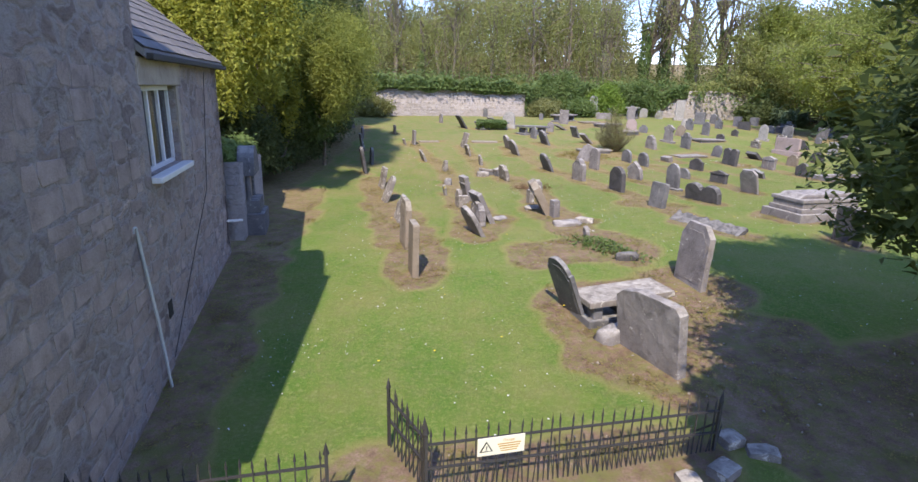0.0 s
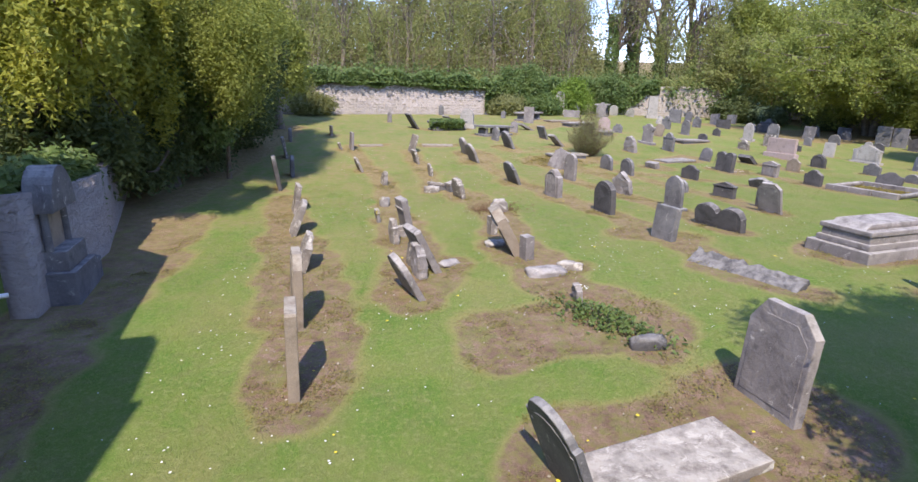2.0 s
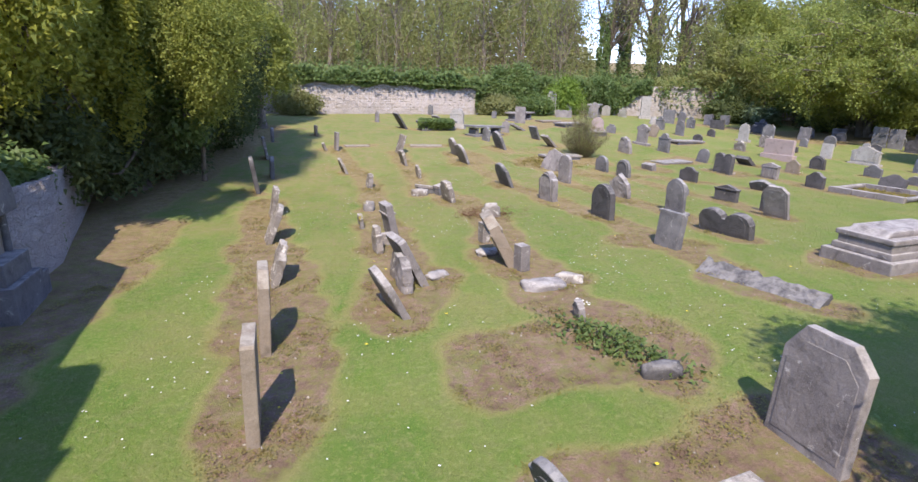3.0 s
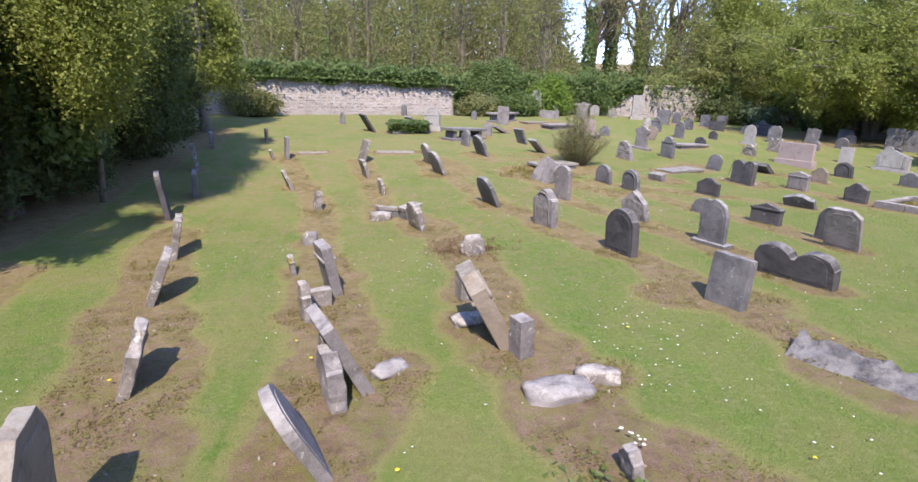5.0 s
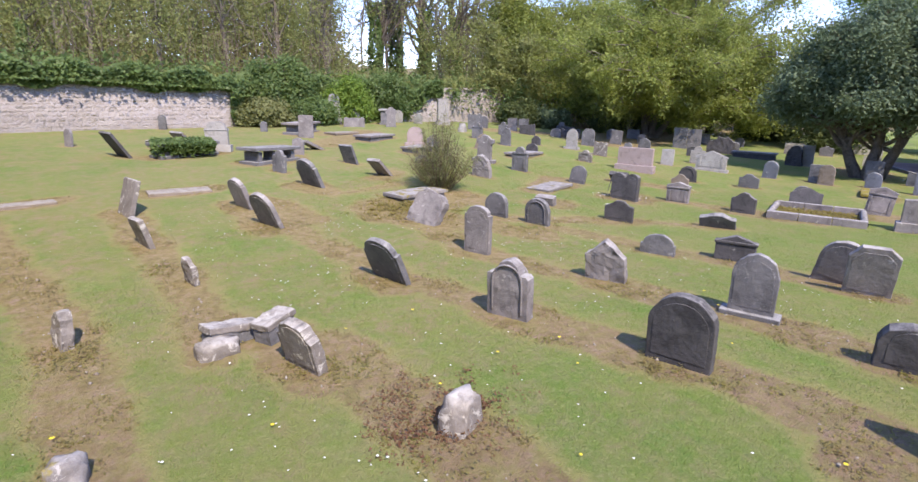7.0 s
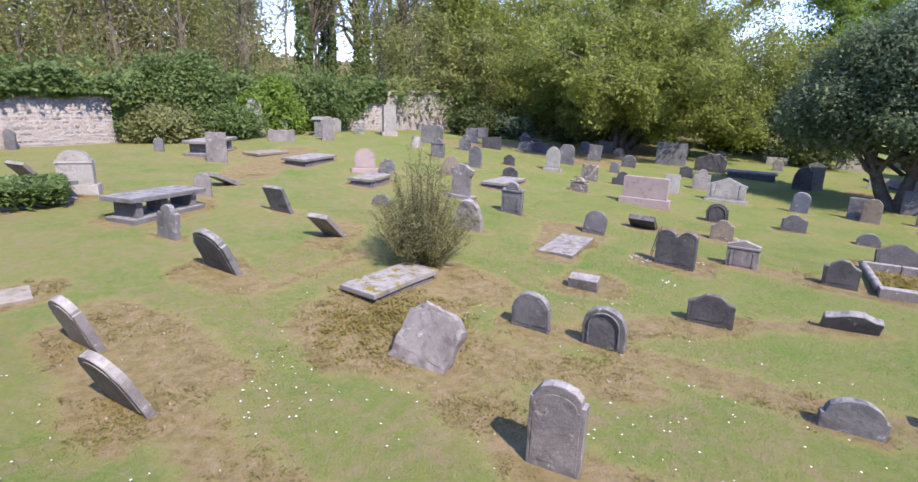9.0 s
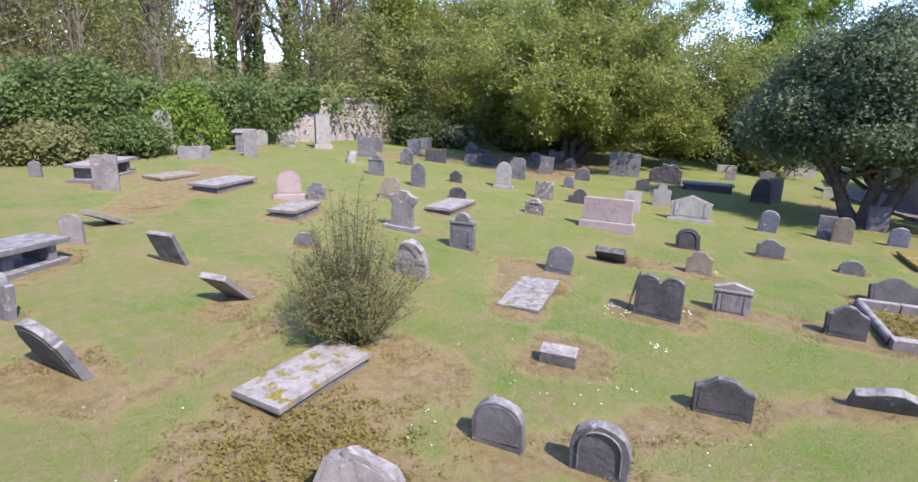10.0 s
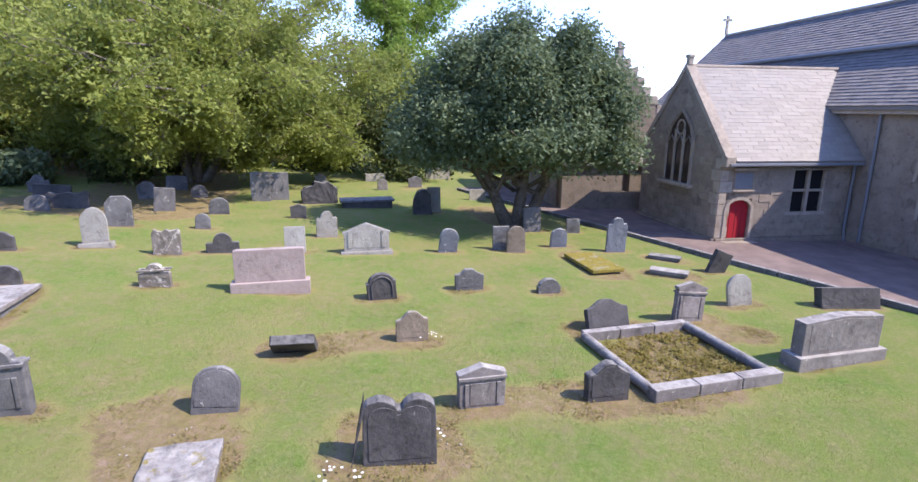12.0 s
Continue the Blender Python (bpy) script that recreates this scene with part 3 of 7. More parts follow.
boxpart("vent", (0.22, 0.02, 0.3), (6.06, 0.006, 0.17), BLACKINK, house, 0.0, "small dark wall vent")
tube_part("overflow_pipe", [(0.3, -0.05, 0.35), (0.3, 0.25, 0.36), (0.22, 0.4, 0.35)], [0.04, 0.04, 0.04], WHITE, house, 8, "short white plastic pipe from the wall")
tube_part("cable", [(0.25, 0.02, 0.95), (0.28, 0.03, 0.5), (0.45, 0.03, 0.0), (0.2, 0.02, -0.4)], [0.007] * 4, IRON, house, 5)
tube_part("cable", [(6.2, 0.02, -0.7), (4.5, 0.02, 0.35), (2.4, 0.02, 1.6), (1.5, 0.02, 4.2)], [0.007] * 4, IRON, house, 5, "thin dark cable across the wall")
pole = thing("metal_pole", HOUSE @ pose(7.0, 0.1, 0), "long pale metal pole leaning on the stone house", "pole")
tube_part("shaft", [(0.0, 0.06, -0.95), (0.16, 0.02, 0.5), (0.34, -0.05, 1.94)], [0.025, 0.025, 0.025], POLE, pole)
tube_part("hook", [(0.34, -0.05, 1.94), (0.43, -0.05, 1.95), (0.45, -0.05, 1.88)], [0.02, 0.02, 0.015], POLE, pole)

# ---- the church ----
CHURCH = pose(30.97, 23.5, -0.12, 0, 0, -72.36)
church = thing("church", CHURCH, "old sandstone church with slate roofs and gabled vestry", "church")
wall_panel("vestry_wall", 0, 5.8, -0.4, 3.3, [(0.38, 1.43, -0.4, 1.68), (3.1, 4.55, 1.12, 2.82)], 0, 0.5, ASHLAR, church, "patched sandstone wall with a red door")
slab_poly("vestry_gable", [(0.0, -0.4), (0.0, 3.3), (3.05, 6.6), (6.1, 3.3), (6.1, -0.4)], 0, -0.01, 0.5, ASHLAR, church, "gable with a three-light pointed window")
wall_panel("vestry_rear_wall", 0, 5.8, -0.4, 3.3, [], 5.6, 6.1, ASHLAR, church)
boxpart("plinth", (5.9, 0.14, 0.5), (2.95, -0.05, -0.1), ASHLAR, church, 0.03)
boxpart("plinth", (0.14, 6.2, 0.5), (-0.06, 3.05, -0.1), ASHLAR, church, 0.03)
for k in range(7):
    w = 0.32 if k % 2 else 0.52
    boxpart("quoin", (w, 0.04, 0.42), (w / 2 - 0.015, -0.012, 0.38 + 0.44 * k), DRESSED, church, 0.015)
    boxpart("quoin", (0.04, 0.84 - w, 0.42), (-0.022, (0.84 - w) / 2 + 0.02, 0.38 + 0.44 * k), DRESSED, church, 0.015)
boxpart("vestry_roof_lining", (5.6, 0.1, 0.1), (3.0, 0.02, 3.2), LEAD, church)
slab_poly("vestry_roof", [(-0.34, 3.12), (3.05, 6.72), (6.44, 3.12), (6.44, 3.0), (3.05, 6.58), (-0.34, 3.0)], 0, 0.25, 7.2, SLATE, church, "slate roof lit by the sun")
slab_poly("skew", [(-0.3, 3.05), (-0.3, 3.32), (3.05, 6.86), (6.4, 3.32), (6.4, 3.05), (3.05, 6.6)], 0, -0.08, 0.34, DRESSED, church, "stone skew along the gable")
boxpart("skewputt", (0.4, 0.35, 0.4), (0.1, -0.2, 3.12), DRESSED, church, 0.05)
bm = box(bmesh.new(), (0.22, 0.22, 0.3), (0.1, 3.05, 6.95), 0.03)
box(bm, (0.3, 0.3, 0.14), (0.1, 3.05, 7.15), 0.06)
part("finial", bm, DRESSED, church, "carved stone finial")
tube_part("ridge_tile", [(0.25, 3.05, 6.75), (7.1, 3.05, 6.75)], [0.09, 0.09], DRESSED, church, 6)
boxpart("gutter", (5.7, 0.13, 0.1), (2.9, -0.38, 3.02), LEAD, church, 0.02, "blue-grey gutter")
tube_part("downpipe", [(5.62, -0.12, 3.0), (5.62, -0.1, 0.4), (5.66, -0.16, -0.1)], [0.055] * 3, LEAD, church, 8, "lead downpipe")
# the red door in its round-headed surround
door = part("door", prism([(-0.5, 0.0), (0.5, 0.0), (0.5, 1.25)] + [(0.5 * math.cos(a), 1.25 + 0.38 * math.sin(a)) for a in [radians(15 * k) for k in range(1, 12)]] + [(-0.5, 1.25)], 0.07), RED, church, "red painted round-headed door")
door.matrix_basis = pose(0.905, 0.16, 0.02)
for x in (-0.25, 0.0, 0.25):
    boxpart("board_joint", (0.012, 0.01, 1.3), (x, -0.038, 0.64), BLACKINK, door)
ring = []
for k in range(13):
    ang = radians(15 * k)
    ring.append((0.62 * math.cos(ang), 1.25 + 0.5 * math.sin(ang)))
inner = [(0.5 * math.cos(radians(15 * k)), 1.25 + 0.38 * math.sin(radians(15 * k))) for k in range(12, -1, -1)]
sur = part("door_surround", prism([(0.62, 0.0)] + ring + [(-0.62, 0.0), (-0.5, 0.0)] + inner + [(0.5, 0.0)], 0.12), DRESSED, church, "moulded stone door surround")
sur.matrix_basis = pose(0.905, 0.0, 0.02)
boxpart("door_step", (1.4, 0.5, 0.16), (0.9, -0.22, -0.02), DRESSED, church, 0.02)
arm = boxpart("armorial_panel", (0.8, 0.06, 0.8), (0.95, -0.02, 2.38), ASHLAR, church, 0.01, "carved armorial panel under a cornice")
boxpart("frame", (0.72, 0.05, 0.62), (0.95, -0.045, 2.38), LEAD, arm, 0.02)
boxpart("cornice", (1.0, 0.2, 0.12), (0.95, -0.08, 2.84), DRESSED, arm, 0.03)
boxpart("cornice", (0.9, 0.14, 0.09), (0.95, -0.06, 2.0), DRESSED, arm, 0.03)


def church_window(parent, x0, x1, z0, z1, y, lights, transom):
    w = boxpart("window", (x1 - x0 + 0.3, 0.1, 0.14), ((x0 + x1) / 2, y, z0 - 0.05), DRESSED, parent, 0.02, "dark leaded window with stone mullions")
    for k in range(lights + 1):
        boxpart("mullion", (0.13, 0.14, z1 - z0), (x0 + (x1 - x0) * k / lights, y + 0.05, (z0 + z1) / 2), DRESSED, w, 0.02)
    boxpart("lintel", (x1 - x0 + 0.3, 0.14, 0.16), ((x0 + x1) / 2, y + 0.03, z1 + 0.02), DRESSED, w, 0.02)
    if transom:
        boxpart("transom", (x1 - x0, 0.12, 0.1), ((x0 + x1) / 2, y + 0.05, z0 + 0.5 * (z1 - z0)), DRESSED, w, 0.02)
    for k in range(lights):
        boxpart("pane", ((x1 - x0) / lights - 0.1, 0.02, z1 - z0), (x0 + (x1 - x0) * (k + 0.5) / lights, y + 0.12, (z0 + z1) / 2), GLASS, w)
    return w




def slate_field(name, parent, along, eave, ridge, rows, width, material, swap=False, seed=1, label=""):
    """Overlapping slates on one roof slope, joined: along = (from, to); eave and ridge = (offset, height)."""
    rnd = random.Random(seed)
    vs, fs = [], []
    du, dz = (ridge[0] - eave[0]) / rows, (ridge[1] - eave[1]) / rows
    size = math.hypot(du, dz)
    nu, nz = -dz / size, du / size
    if nz < 0:
        nu, nz = -nu, -nz
    for i in range(rows):
        s = along[0] + (width / 2 if i % 2 else 0)
        while s < along[1] - 0.05:
            w = min(width * rnd.uniform(0.8, 1.2), along[1] - s)
            lift, low = rnd.uniform(0.014, 0.026), rnd.uniform(-0.04, 0.04)
            k = len(vs)
            for t, h in ((low, lift), (1.12, 0.006)):
                for e in (0.006, w - 0.006):
                    u, z = eave[0] + du * (i + t) + nu * h, eave[1] + dz * (i + t) + nz * h
                    vs.append((u, s + e, z) if swap else (s + e, u, z))
            for e in (0.006, w - 0.006):
                u, z = eave[0] + du * (i + low) - nu * 0.01, eave[1] + dz * (i + low) - nz * 0.01
                vs.append((u, s + e, z) if swap else (s + e, u, z))
            fs += [(k, k + 1, k + 3, k + 2), (k, k + 1, k + 5, k + 4)]
            s += w
    return tagged(mesh_np(name, vs, fs, material, parent), label, kind="stuff")


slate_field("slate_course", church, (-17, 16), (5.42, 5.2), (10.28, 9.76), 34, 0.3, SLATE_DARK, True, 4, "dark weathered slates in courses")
tube_part("roof_roll", [(7.82, -17, 7.56), (7.82, 16, 7.56)], [0.11, 0.11], LEAD, church, 8, "lead roll across the nave roof")
slate_field("slate_course", house, (-0.15, 6.3), (0.16, 4.46), (-3.3, 7.5), 17, 0.36, SLATE_DARK, False, 5, "old brownish stone slates in courses")
rnd = random.Random(12)
bm = box(bmesh.new(), (1, 0.05, 0.265), (0, 0, 0), 0.006)
bme = bpy.data.meshes.new("block")
bm.to_mesh(bme)
bm.free()
bme.materials.append(BLOCK)
for i in range(11):
    zc = 0.3 + 0.275 * i
    x = 0.62 if i % 2 else 0.4
    while x < 5.5:
        w = rnd.uniform(0.4, 0.75)
        c = x + w / 2
        blocked = (c + w / 2 > 0.24 and c - w / 2 < 1.58 and zc < 2.0) or (c + w / 2 > 2.93 and c - w / 2 < 4.72 and 0.85 < zc < 3.05) or (c + w / 2 > 0.4 and c - w / 2 < 1.5 and zc > 1.85)
        if not blocked and c + w / 2 < 5.75:
            shared("block", bme, church, pose(c, 0.012 - rnd.uniform(0, 0.012), zc) @ Matrix.Diagonal((w - 0.014, 1, 1, 1)))
        x += w
for i in range(20):
    zc = 0.3 + 0.275 * i
    half = 3.0 if zc < 3.1 else 3.0 - (zc - 3.1) * 0.925 - 0.25
    y = 3.05 - half + (0.5 if zc < 3.1 else 0.0)
    while y < 3.05 + half - 0.3:
        w = rnd.uniform(0.4, 0.75)
        c = y + w / 2
        if not (abs(c - 2.95) < 1.12 + w / 2 and 1.75 < zc < (4.0 if abs(c - 2.95) > 0.9 else 5.1)) and c + w / 2 < 3.05 + half:
            shared("block", bme, church, pose(0.002 - rnd.uniform(0, 0.012), c, zc, 0, 0, 90) @ Matrix.Diagonal((w - 0.014, 1, 1, 1)))
        y += w
church_window(church, 3.1, 4.55, 1.12, 2.82, 0.04, 2, True)
# gable window with pointed head, on the gable face
gw = part("gable_window", prism([(-0.95, 2.0), (0.95, 2.0), (0.95, 3.7), (0.72, 4.3), (0.0, 4.95), (-0.72, 4.3), (-0.95, 3.7)], 0.05), GLASS, church, "tall pointed window of three dark lights")
gw.matrix_basis = pose(-0.02, 2.95, 0, 0, 0, -90)
for x in (-0.98, -0.32, 0.32, 0.98):
    boxpart("mullion", (0.12, 0.12, 1.9 if abs(x) > 0.5 else 2.2), (x, -0.03, 2.95 if abs(x) > 0.5 else 3.1), DRESSED, gw, 0.02)
for s in (-1, 1):
    tube_part("tracery", [(0.98 * s, -0.03, 3.7), (0.75 * s, -0.03, 4.35), (0, -0.03, 5.02)], [0.075] * 3, BLOCK, gw, 6)
    tube_part("tracery", [(0.95 * s, -0.03, 3.6), (0.65 * s, -0.03, 3.95), (0.34 * s, -0.03, 3.62)], [0.045] * 3, BLOCK, gw, 6)
tube_part("tracery", [(0.32, -0.03, 3.6), (0, -0.03, 4.0), (-0.32, -0.03, 3.6)], [0.05] * 3, DRESSED, gw, 6)
for k in range(10):
    a0 = radians(36 * k)
    if k % 2 == 0:
        tube_part("tracery", [(0.3 * math.cos(a0), -0.03, 4.3 + 0.3 * math.sin(a0)), (0.3 * math.cos(a0 + 0.6), -0.03, 4.3 + 0.3 * math.sin(a0 + 0.6)), (0.3 * math.cos(a0 + 1.26), -0.03, 4.3 + 0.3 * math.sin(a0 + 1.26))], [0.045] * 3, DRESSED, gw, 5)
boxpart("sill", (2.4, 0.3, 0.16), (0, -0.1, 1.93), DRESSED, gw, 0.03)
# nave
wall_panel("nave_wall", -17, 16.2, -0.4, 5.35, [], 0, 0.6, ASHLAR, church, "high sandstone nave wall in shade").matrix_basis = pose(5.8, 0, 0, 0, 0, 90) @ pose(0, -0.6, 0)
slab_poly("nave_gable", [(5.8, -0.4), (5.8, 5.35), (10.3, 9.6), (14.8, 5.35), (14.8, -0.4)], 1, 15.7, 16.3, ASHLAR, church)
slab_poly("nave_gable", [(5.8, -0.4), (5.8, 5.35), (10.3, 9.6), (14.8, 5.35), (14.8, -0.4)], 1, -17.2, -16.6, ASHLAR, church)
slab_poly("nave_roof", [(5.45, 5.2), (10.3, 9.75), (15.15, 5.2), (15.15, 5.05), (10.3, 9.6), (5.45, 5.05)], 1, -17.0, 16.0, SLATE_DARK, church, "steep dark slate nave roof")
tube_part("ridge_tile", [(10.3, -17, 9.78), (10.3, 16, 9.78)], [0.1, 0.1], DRESSED, church, 6)
boxpart("nave_cornice", (0.3, 32.6, 0.25), (5.7, -0.5, 5.02), DRESSED, church, 0.04, "pale moulded wall head")
tube_part("downpipe", [(5.72, -0.75, 4.95), (5.72, -0.75, 0.0)], [0.06, 0.06], LEAD, church, 8)
bm = box(bmesh.new(), (0.16, 0.16, 0.5), (10.3, 16.0, 10.1), 0.02)
box(bm, (0.14, 0.14, 0.85), (10.3, 16.0, 10.6), 0.02)
box(bm, (0.6, 0.14, 0.15), (10.3, 16.0, 10.75), 0.02)
part("cross", bm, DRESSED, church, "small stone gable cross")
for y in (-3.6, -8.2, -12.6):
    nw = part("nave_window", prism([(-0.75, 1.3), (0.75, 1.3), (0.75, 3.1), (0.55, 3.7), (0, 4.2), (-0.55, 3.7), (-0.75, 3.1)], 0.05), GLASS, church, "tall dark pointed nave window")
    nw.matrix_basis = pose(5.79, y, 0, 0, 0, -90)
    for x in (-0.8, -0.26, 0.26, 0.8):
        boxpart("mullion", (0.12, 0.12, 2.0), (x, -0.02, 2.3), DRESSED, nw, 0.02)
    for s in (-1, 1):
        tube_part("tracery", [(0.8 * s, -0.02, 3.1), (0.58 * s, -0.02, 3.72), (0, -0.02, 4.26)], [0.08] * 3, DRESSED, nw, 6)
    tube_part("hood_mould", [(1.15, -0.03, 2.6), (1.05, -0.03, 3.4), (0.7, -0.03, 4.1), (0, -0.03, 4.65), (-0.7, -0.03, 4.1), (-1.05, -0.03, 3.4), (-1.15, -0.03, 2.6)], [0.07] * 7, DRESSED, nw, 6)
# crow-stepped wing behind the vestry
wing = thing("church_wing", CHURCH, "sandstone church wing with a crow-stepped gable", "church")
slab_poly("gable", [(-3.7, -0.4), (-3.7, 4.1), (-0.7, 7.4), (2.3, 4.1), (2.3, -0.4)], 1, 7.8, 8.4, ASHLAR, wing, "crow-stepped sandstone gable")
wall_panel("side_wall", 0, 9, -0.4, 4.1, [], 0, 0.5, ASHLAR, wing).matrix_basis = pose(-3.2, 8.4, 0, 0, 0, 90)
slab_poly("roof", [(-3.95, 4.0), (-0.7, 7.35), (2.55, 4.0), (2.55, 3.88), (-0.7, 7.2), (-3.95, 3.88)], 1, 8.4, 17.4, SLATE_DARK, wing, "dark slate roof")
for s in (-1, 1):
    for k in range(8):
        boxpart("crow_step", (0.42, 0.66, 0.42), (-0.7 + s * (3.1 - 0.4 * k), 8.1, 4.15 + 0.44 * k), DRESSED, wing, 0.02)
bm = box(bmesh.new(), (0.3, 0.42, 0.44), (-0.7, 8.1, 7.7), 0.03)
box(bm, (0.42, 0.5, 0.1), (-0.7, 8.1, 7.95), 0.04)
box(bm, (0.2, 0.2, 0.32), (-0.7, 8.1, 8.13), 0.08)
part("finial", bm, DRESSED, wing, "carved stone finial block")
lw = wall_panel("low_annexe_wall", 0, 5.2, -0.4, 2.3, [(3.2, 3.6, 0.9, 1.9)], 0, 0.4, ASHLAR, wing, "low sandstone annexe wall in the sun")
lw.matrix_basis = pose(-3.6, 7.3, 0)
slab_poly("annexe_roof", [(7.1, 2.25), (7.1, 2.37), (7.85, 3.1), (7.85, 2.98)], 0, -3.8, 1.7, SLATE, wing)

# ---- paved path and kerb by the church ----
K0, KD = Vector((23.67, 20.68)), Vector((0.784, 0.621))
KN = Vector((KD.y, -KD.x))
v, f = [], []
cols, rows_ = 48, 16
for i in range(cols + 1):
    for j in range(rows_ + 1):
        p = K0 + KD * (-16 + 40 * i / cols) + KN * (0.12 + 10 * j / rows_)
        v.append((p.x, p.y, gz(p.x, p.y) + 0.035))
for i in range(cols):
    for j in range(rows_):
        a = i * (rows_ + 1) + j
        f.append((a, a + rows_ + 1, a + rows_ + 2, a + 1))
tagged(mesh_np("pavement", v, f, PAVING), "reddish worn asphalt path in the church's shade", "path", kind="structure")
kerb = thing("kerb", Matrix(), "low dark stone kerb along the path", "kerb", kind="structure")
kme = None
for k in range(42):
    p = K0 + KD * (-14 + 0.9 * k)
    m = pose(p.x, p.y, gz(p.x, p.y) + 0.03, 0, 0, math.degrees(math.atan2(KD.y, KD.x)))
    if kme is None:
        first = boxpart("kerb_stone", (0.88, 0.17, 0.26), (0, 0, 0), MID, kerb, 0.025)
        first.matrix_basis, kme = m, first.data
    else:
        shared("kerb_stone", kme, kerb, m)

# ---- iron railing and open gate at the yard's entrance ----
FH = 0.92


def rail_panel(name, p, q, label, category, spacing=0.135, sign=False):
    p, q = Vector(p), Vector(q)
    length = (q - p).length
    ang = math.degrees(math.atan2(q.y - p.y, q.x - p.x))
    z = min(gz(*p), gz(*q))
    t = thing(name, pose(p.x, p.y, z, 0, 0, ang), label, category)
    n = max(2, int(length / spacing))
    bm = bmesh.new()
    box(bm, (0.016, 0.016, FH - 0.05), (0, 0, (FH - 0.05) / 2))
    r = bmesh.ops.create_cone(bm, segments=4, radius1=0.018, radius2=0.001, depth=0.12, cap_ends=True)
    bmesh.ops.translate(bm, verts=r["verts"], vec=(0, 0, FH))
    one = part("pale", bm, IRON, t)
    bm = bmesh.new()
    box(bm, (0.012, 0.012, 0.5), (0, 0, 0.25))
    r = bmesh.ops.create_cone(bm, segments=4, radius1=0.014, radius2=0.001, depth=0.07, cap_ends=True)
    bmesh.ops.translate(bm, verts=r["verts"], vec=(0, 0, 0.53))
    low = part("short_pale", bm, IRON, t)
    rnd = random.Random(len(name) + n)
    for k in range(n):
        x = (k + 0.5) * length / n
        m = pose(x, 0, 0, rnd.uniform(-2, 2), rnd.uniform(-1.5, 1.5), 0)
        (place_at(one, m) if k == 0 else shared("pale", one.data, t, m))
        if not name.startswith("gate"):
            m = pose(x + length / n / 2, 0.0, 0, rnd.uniform(-4, 4), rnd.uniform(-7, 7), 0)
            (place_at(low, m) if k == 0 else shared("short_pale", low.data, t, m))
        elif k == 0:
            place_at(low, pose(x + length / n / 2, 0, 0))
    boxpart("rail", (length, 0.035, 0.02), (length / 2, 0, FH * 0.82), IRON, t)
    boxpart("rail", (length, 0.035, 0.022), (length / 2, 0, 0.42), IRON, t)
    for x in (0, length):
        bm = box(bmesh.new(), (0.04, 0.04, FH + 0.05), (x, 0, (FH + 0.05) / 2 - 0.05), 0.005)
        r = bmesh.ops.create_cone(bm, segments=4, radius1=0.04, radius2=0.001, depth=0.16, cap_ends=True)
        bmesh.ops.translate(bm, verts=r["verts"], vec=(x, 0, FH + 0.06))
        part("post", bm, IRON, t, "square post with a spear head")
    if not name.startswith("gate"):
        tube_part("stay", [(length, 0.02, 0.55), (length - 0.05, 0.55, 0.0)], [0.015, 0.015], IRON, t, 5)
    return t


def place_at(ob, m):
    ob.matrix_basis = m


fence = rail_panel("iron_railing", (-0.42, 5.3), (3.47, 6.2), "black wrought-iron railing with spear-headed pales", "railing")
rail_panel("iron_railing", (-4.0, 4.35), (-1.52, 4.95), "black wrought-iron railing between house and gateway", "railing")
rail_panel("gate", (-0.45, 5.42), (-1.0, 6.3), "narrow iron gate standing open into the yard", "gate", 0.11)
sg = thing("warning_sign", fence.matrix_basis @ pose(0.92, -0.04, 0.66, 4, -1, 0), "cream warning sign wired to the iron railing", "sign")
boxpart("board", (0.6, 0.012, 0.26), (0, 0, 0), SIGN, sg, 0.004)
tri = prism([(-0.085, -0.065), (0.085, -0.065), (0, 0.085)], 0.006)
part("triangle", tri, BLACKINK, sg).matrix_basis = pose(-0.19, -0.009, 0)
part("triangle_face", prism([(-0.06, -0.05), (0.06, -0.05), (0, 0.06)], 0.006), SIGN, sg).matrix_basis = pose(-0.19, -0.012, -0.002)
boxpart("mark", (0.013, 0.006, 0.05), (-0.19, -0.0165, 0.0), BLACKINK, sg)
boxpart("mark", (0.013, 0.006, 0.013), (-0.19, -0.0165, -0.038), BLACKINK, sg)
txt = bpy.data.curves.new("heading", "FONT")
txt.body, txt.size, txt.align_x, txt.extrude = "Danger", 0.055, "CENTER", 0.001
txt.materials.append(ORANGE)
to = new("heading", txt)
to.parent, to.matrix_basis = sg, pose(0.1, -0.009, 0.06, 90, 0, 0)
for k in range(4):
    boxpart("text_bar", (0.3 - 0.03 * k, 0.004, 0.014), (0.1, -0.008, 0.025 - 0.034 * k), ORANGE, sg)
for k, (x, y, w, d, h, a) in enumerate(((3.75, 6.35, 0.36, 0.3, 0.14, 20), (4.1, 6.1, 0.42, 0.26, 0.1, -15), (3.4, 5.75, 0.4, 0.3, 0.12, 35), (2.9, 5.6, 0.3, 0.26, 0.1, 5))):
    ob = part("rubble_stone", prism([(-w / 2, -0.1), (w / 2, -0.1), (w / 2 * 0.9, h * 0.8), (w * 0.1, h), (-w / 2 * 0.85, h * 0.75)], d, 0.05, 0.02, k), LICHEN)
    ob.matrix_basis = pose(x, y, gz(x, y), 0, 0, a)
    tagged(ob, "loose mossy rubble stone beside the railing", "stone", "loose stones by the railing")

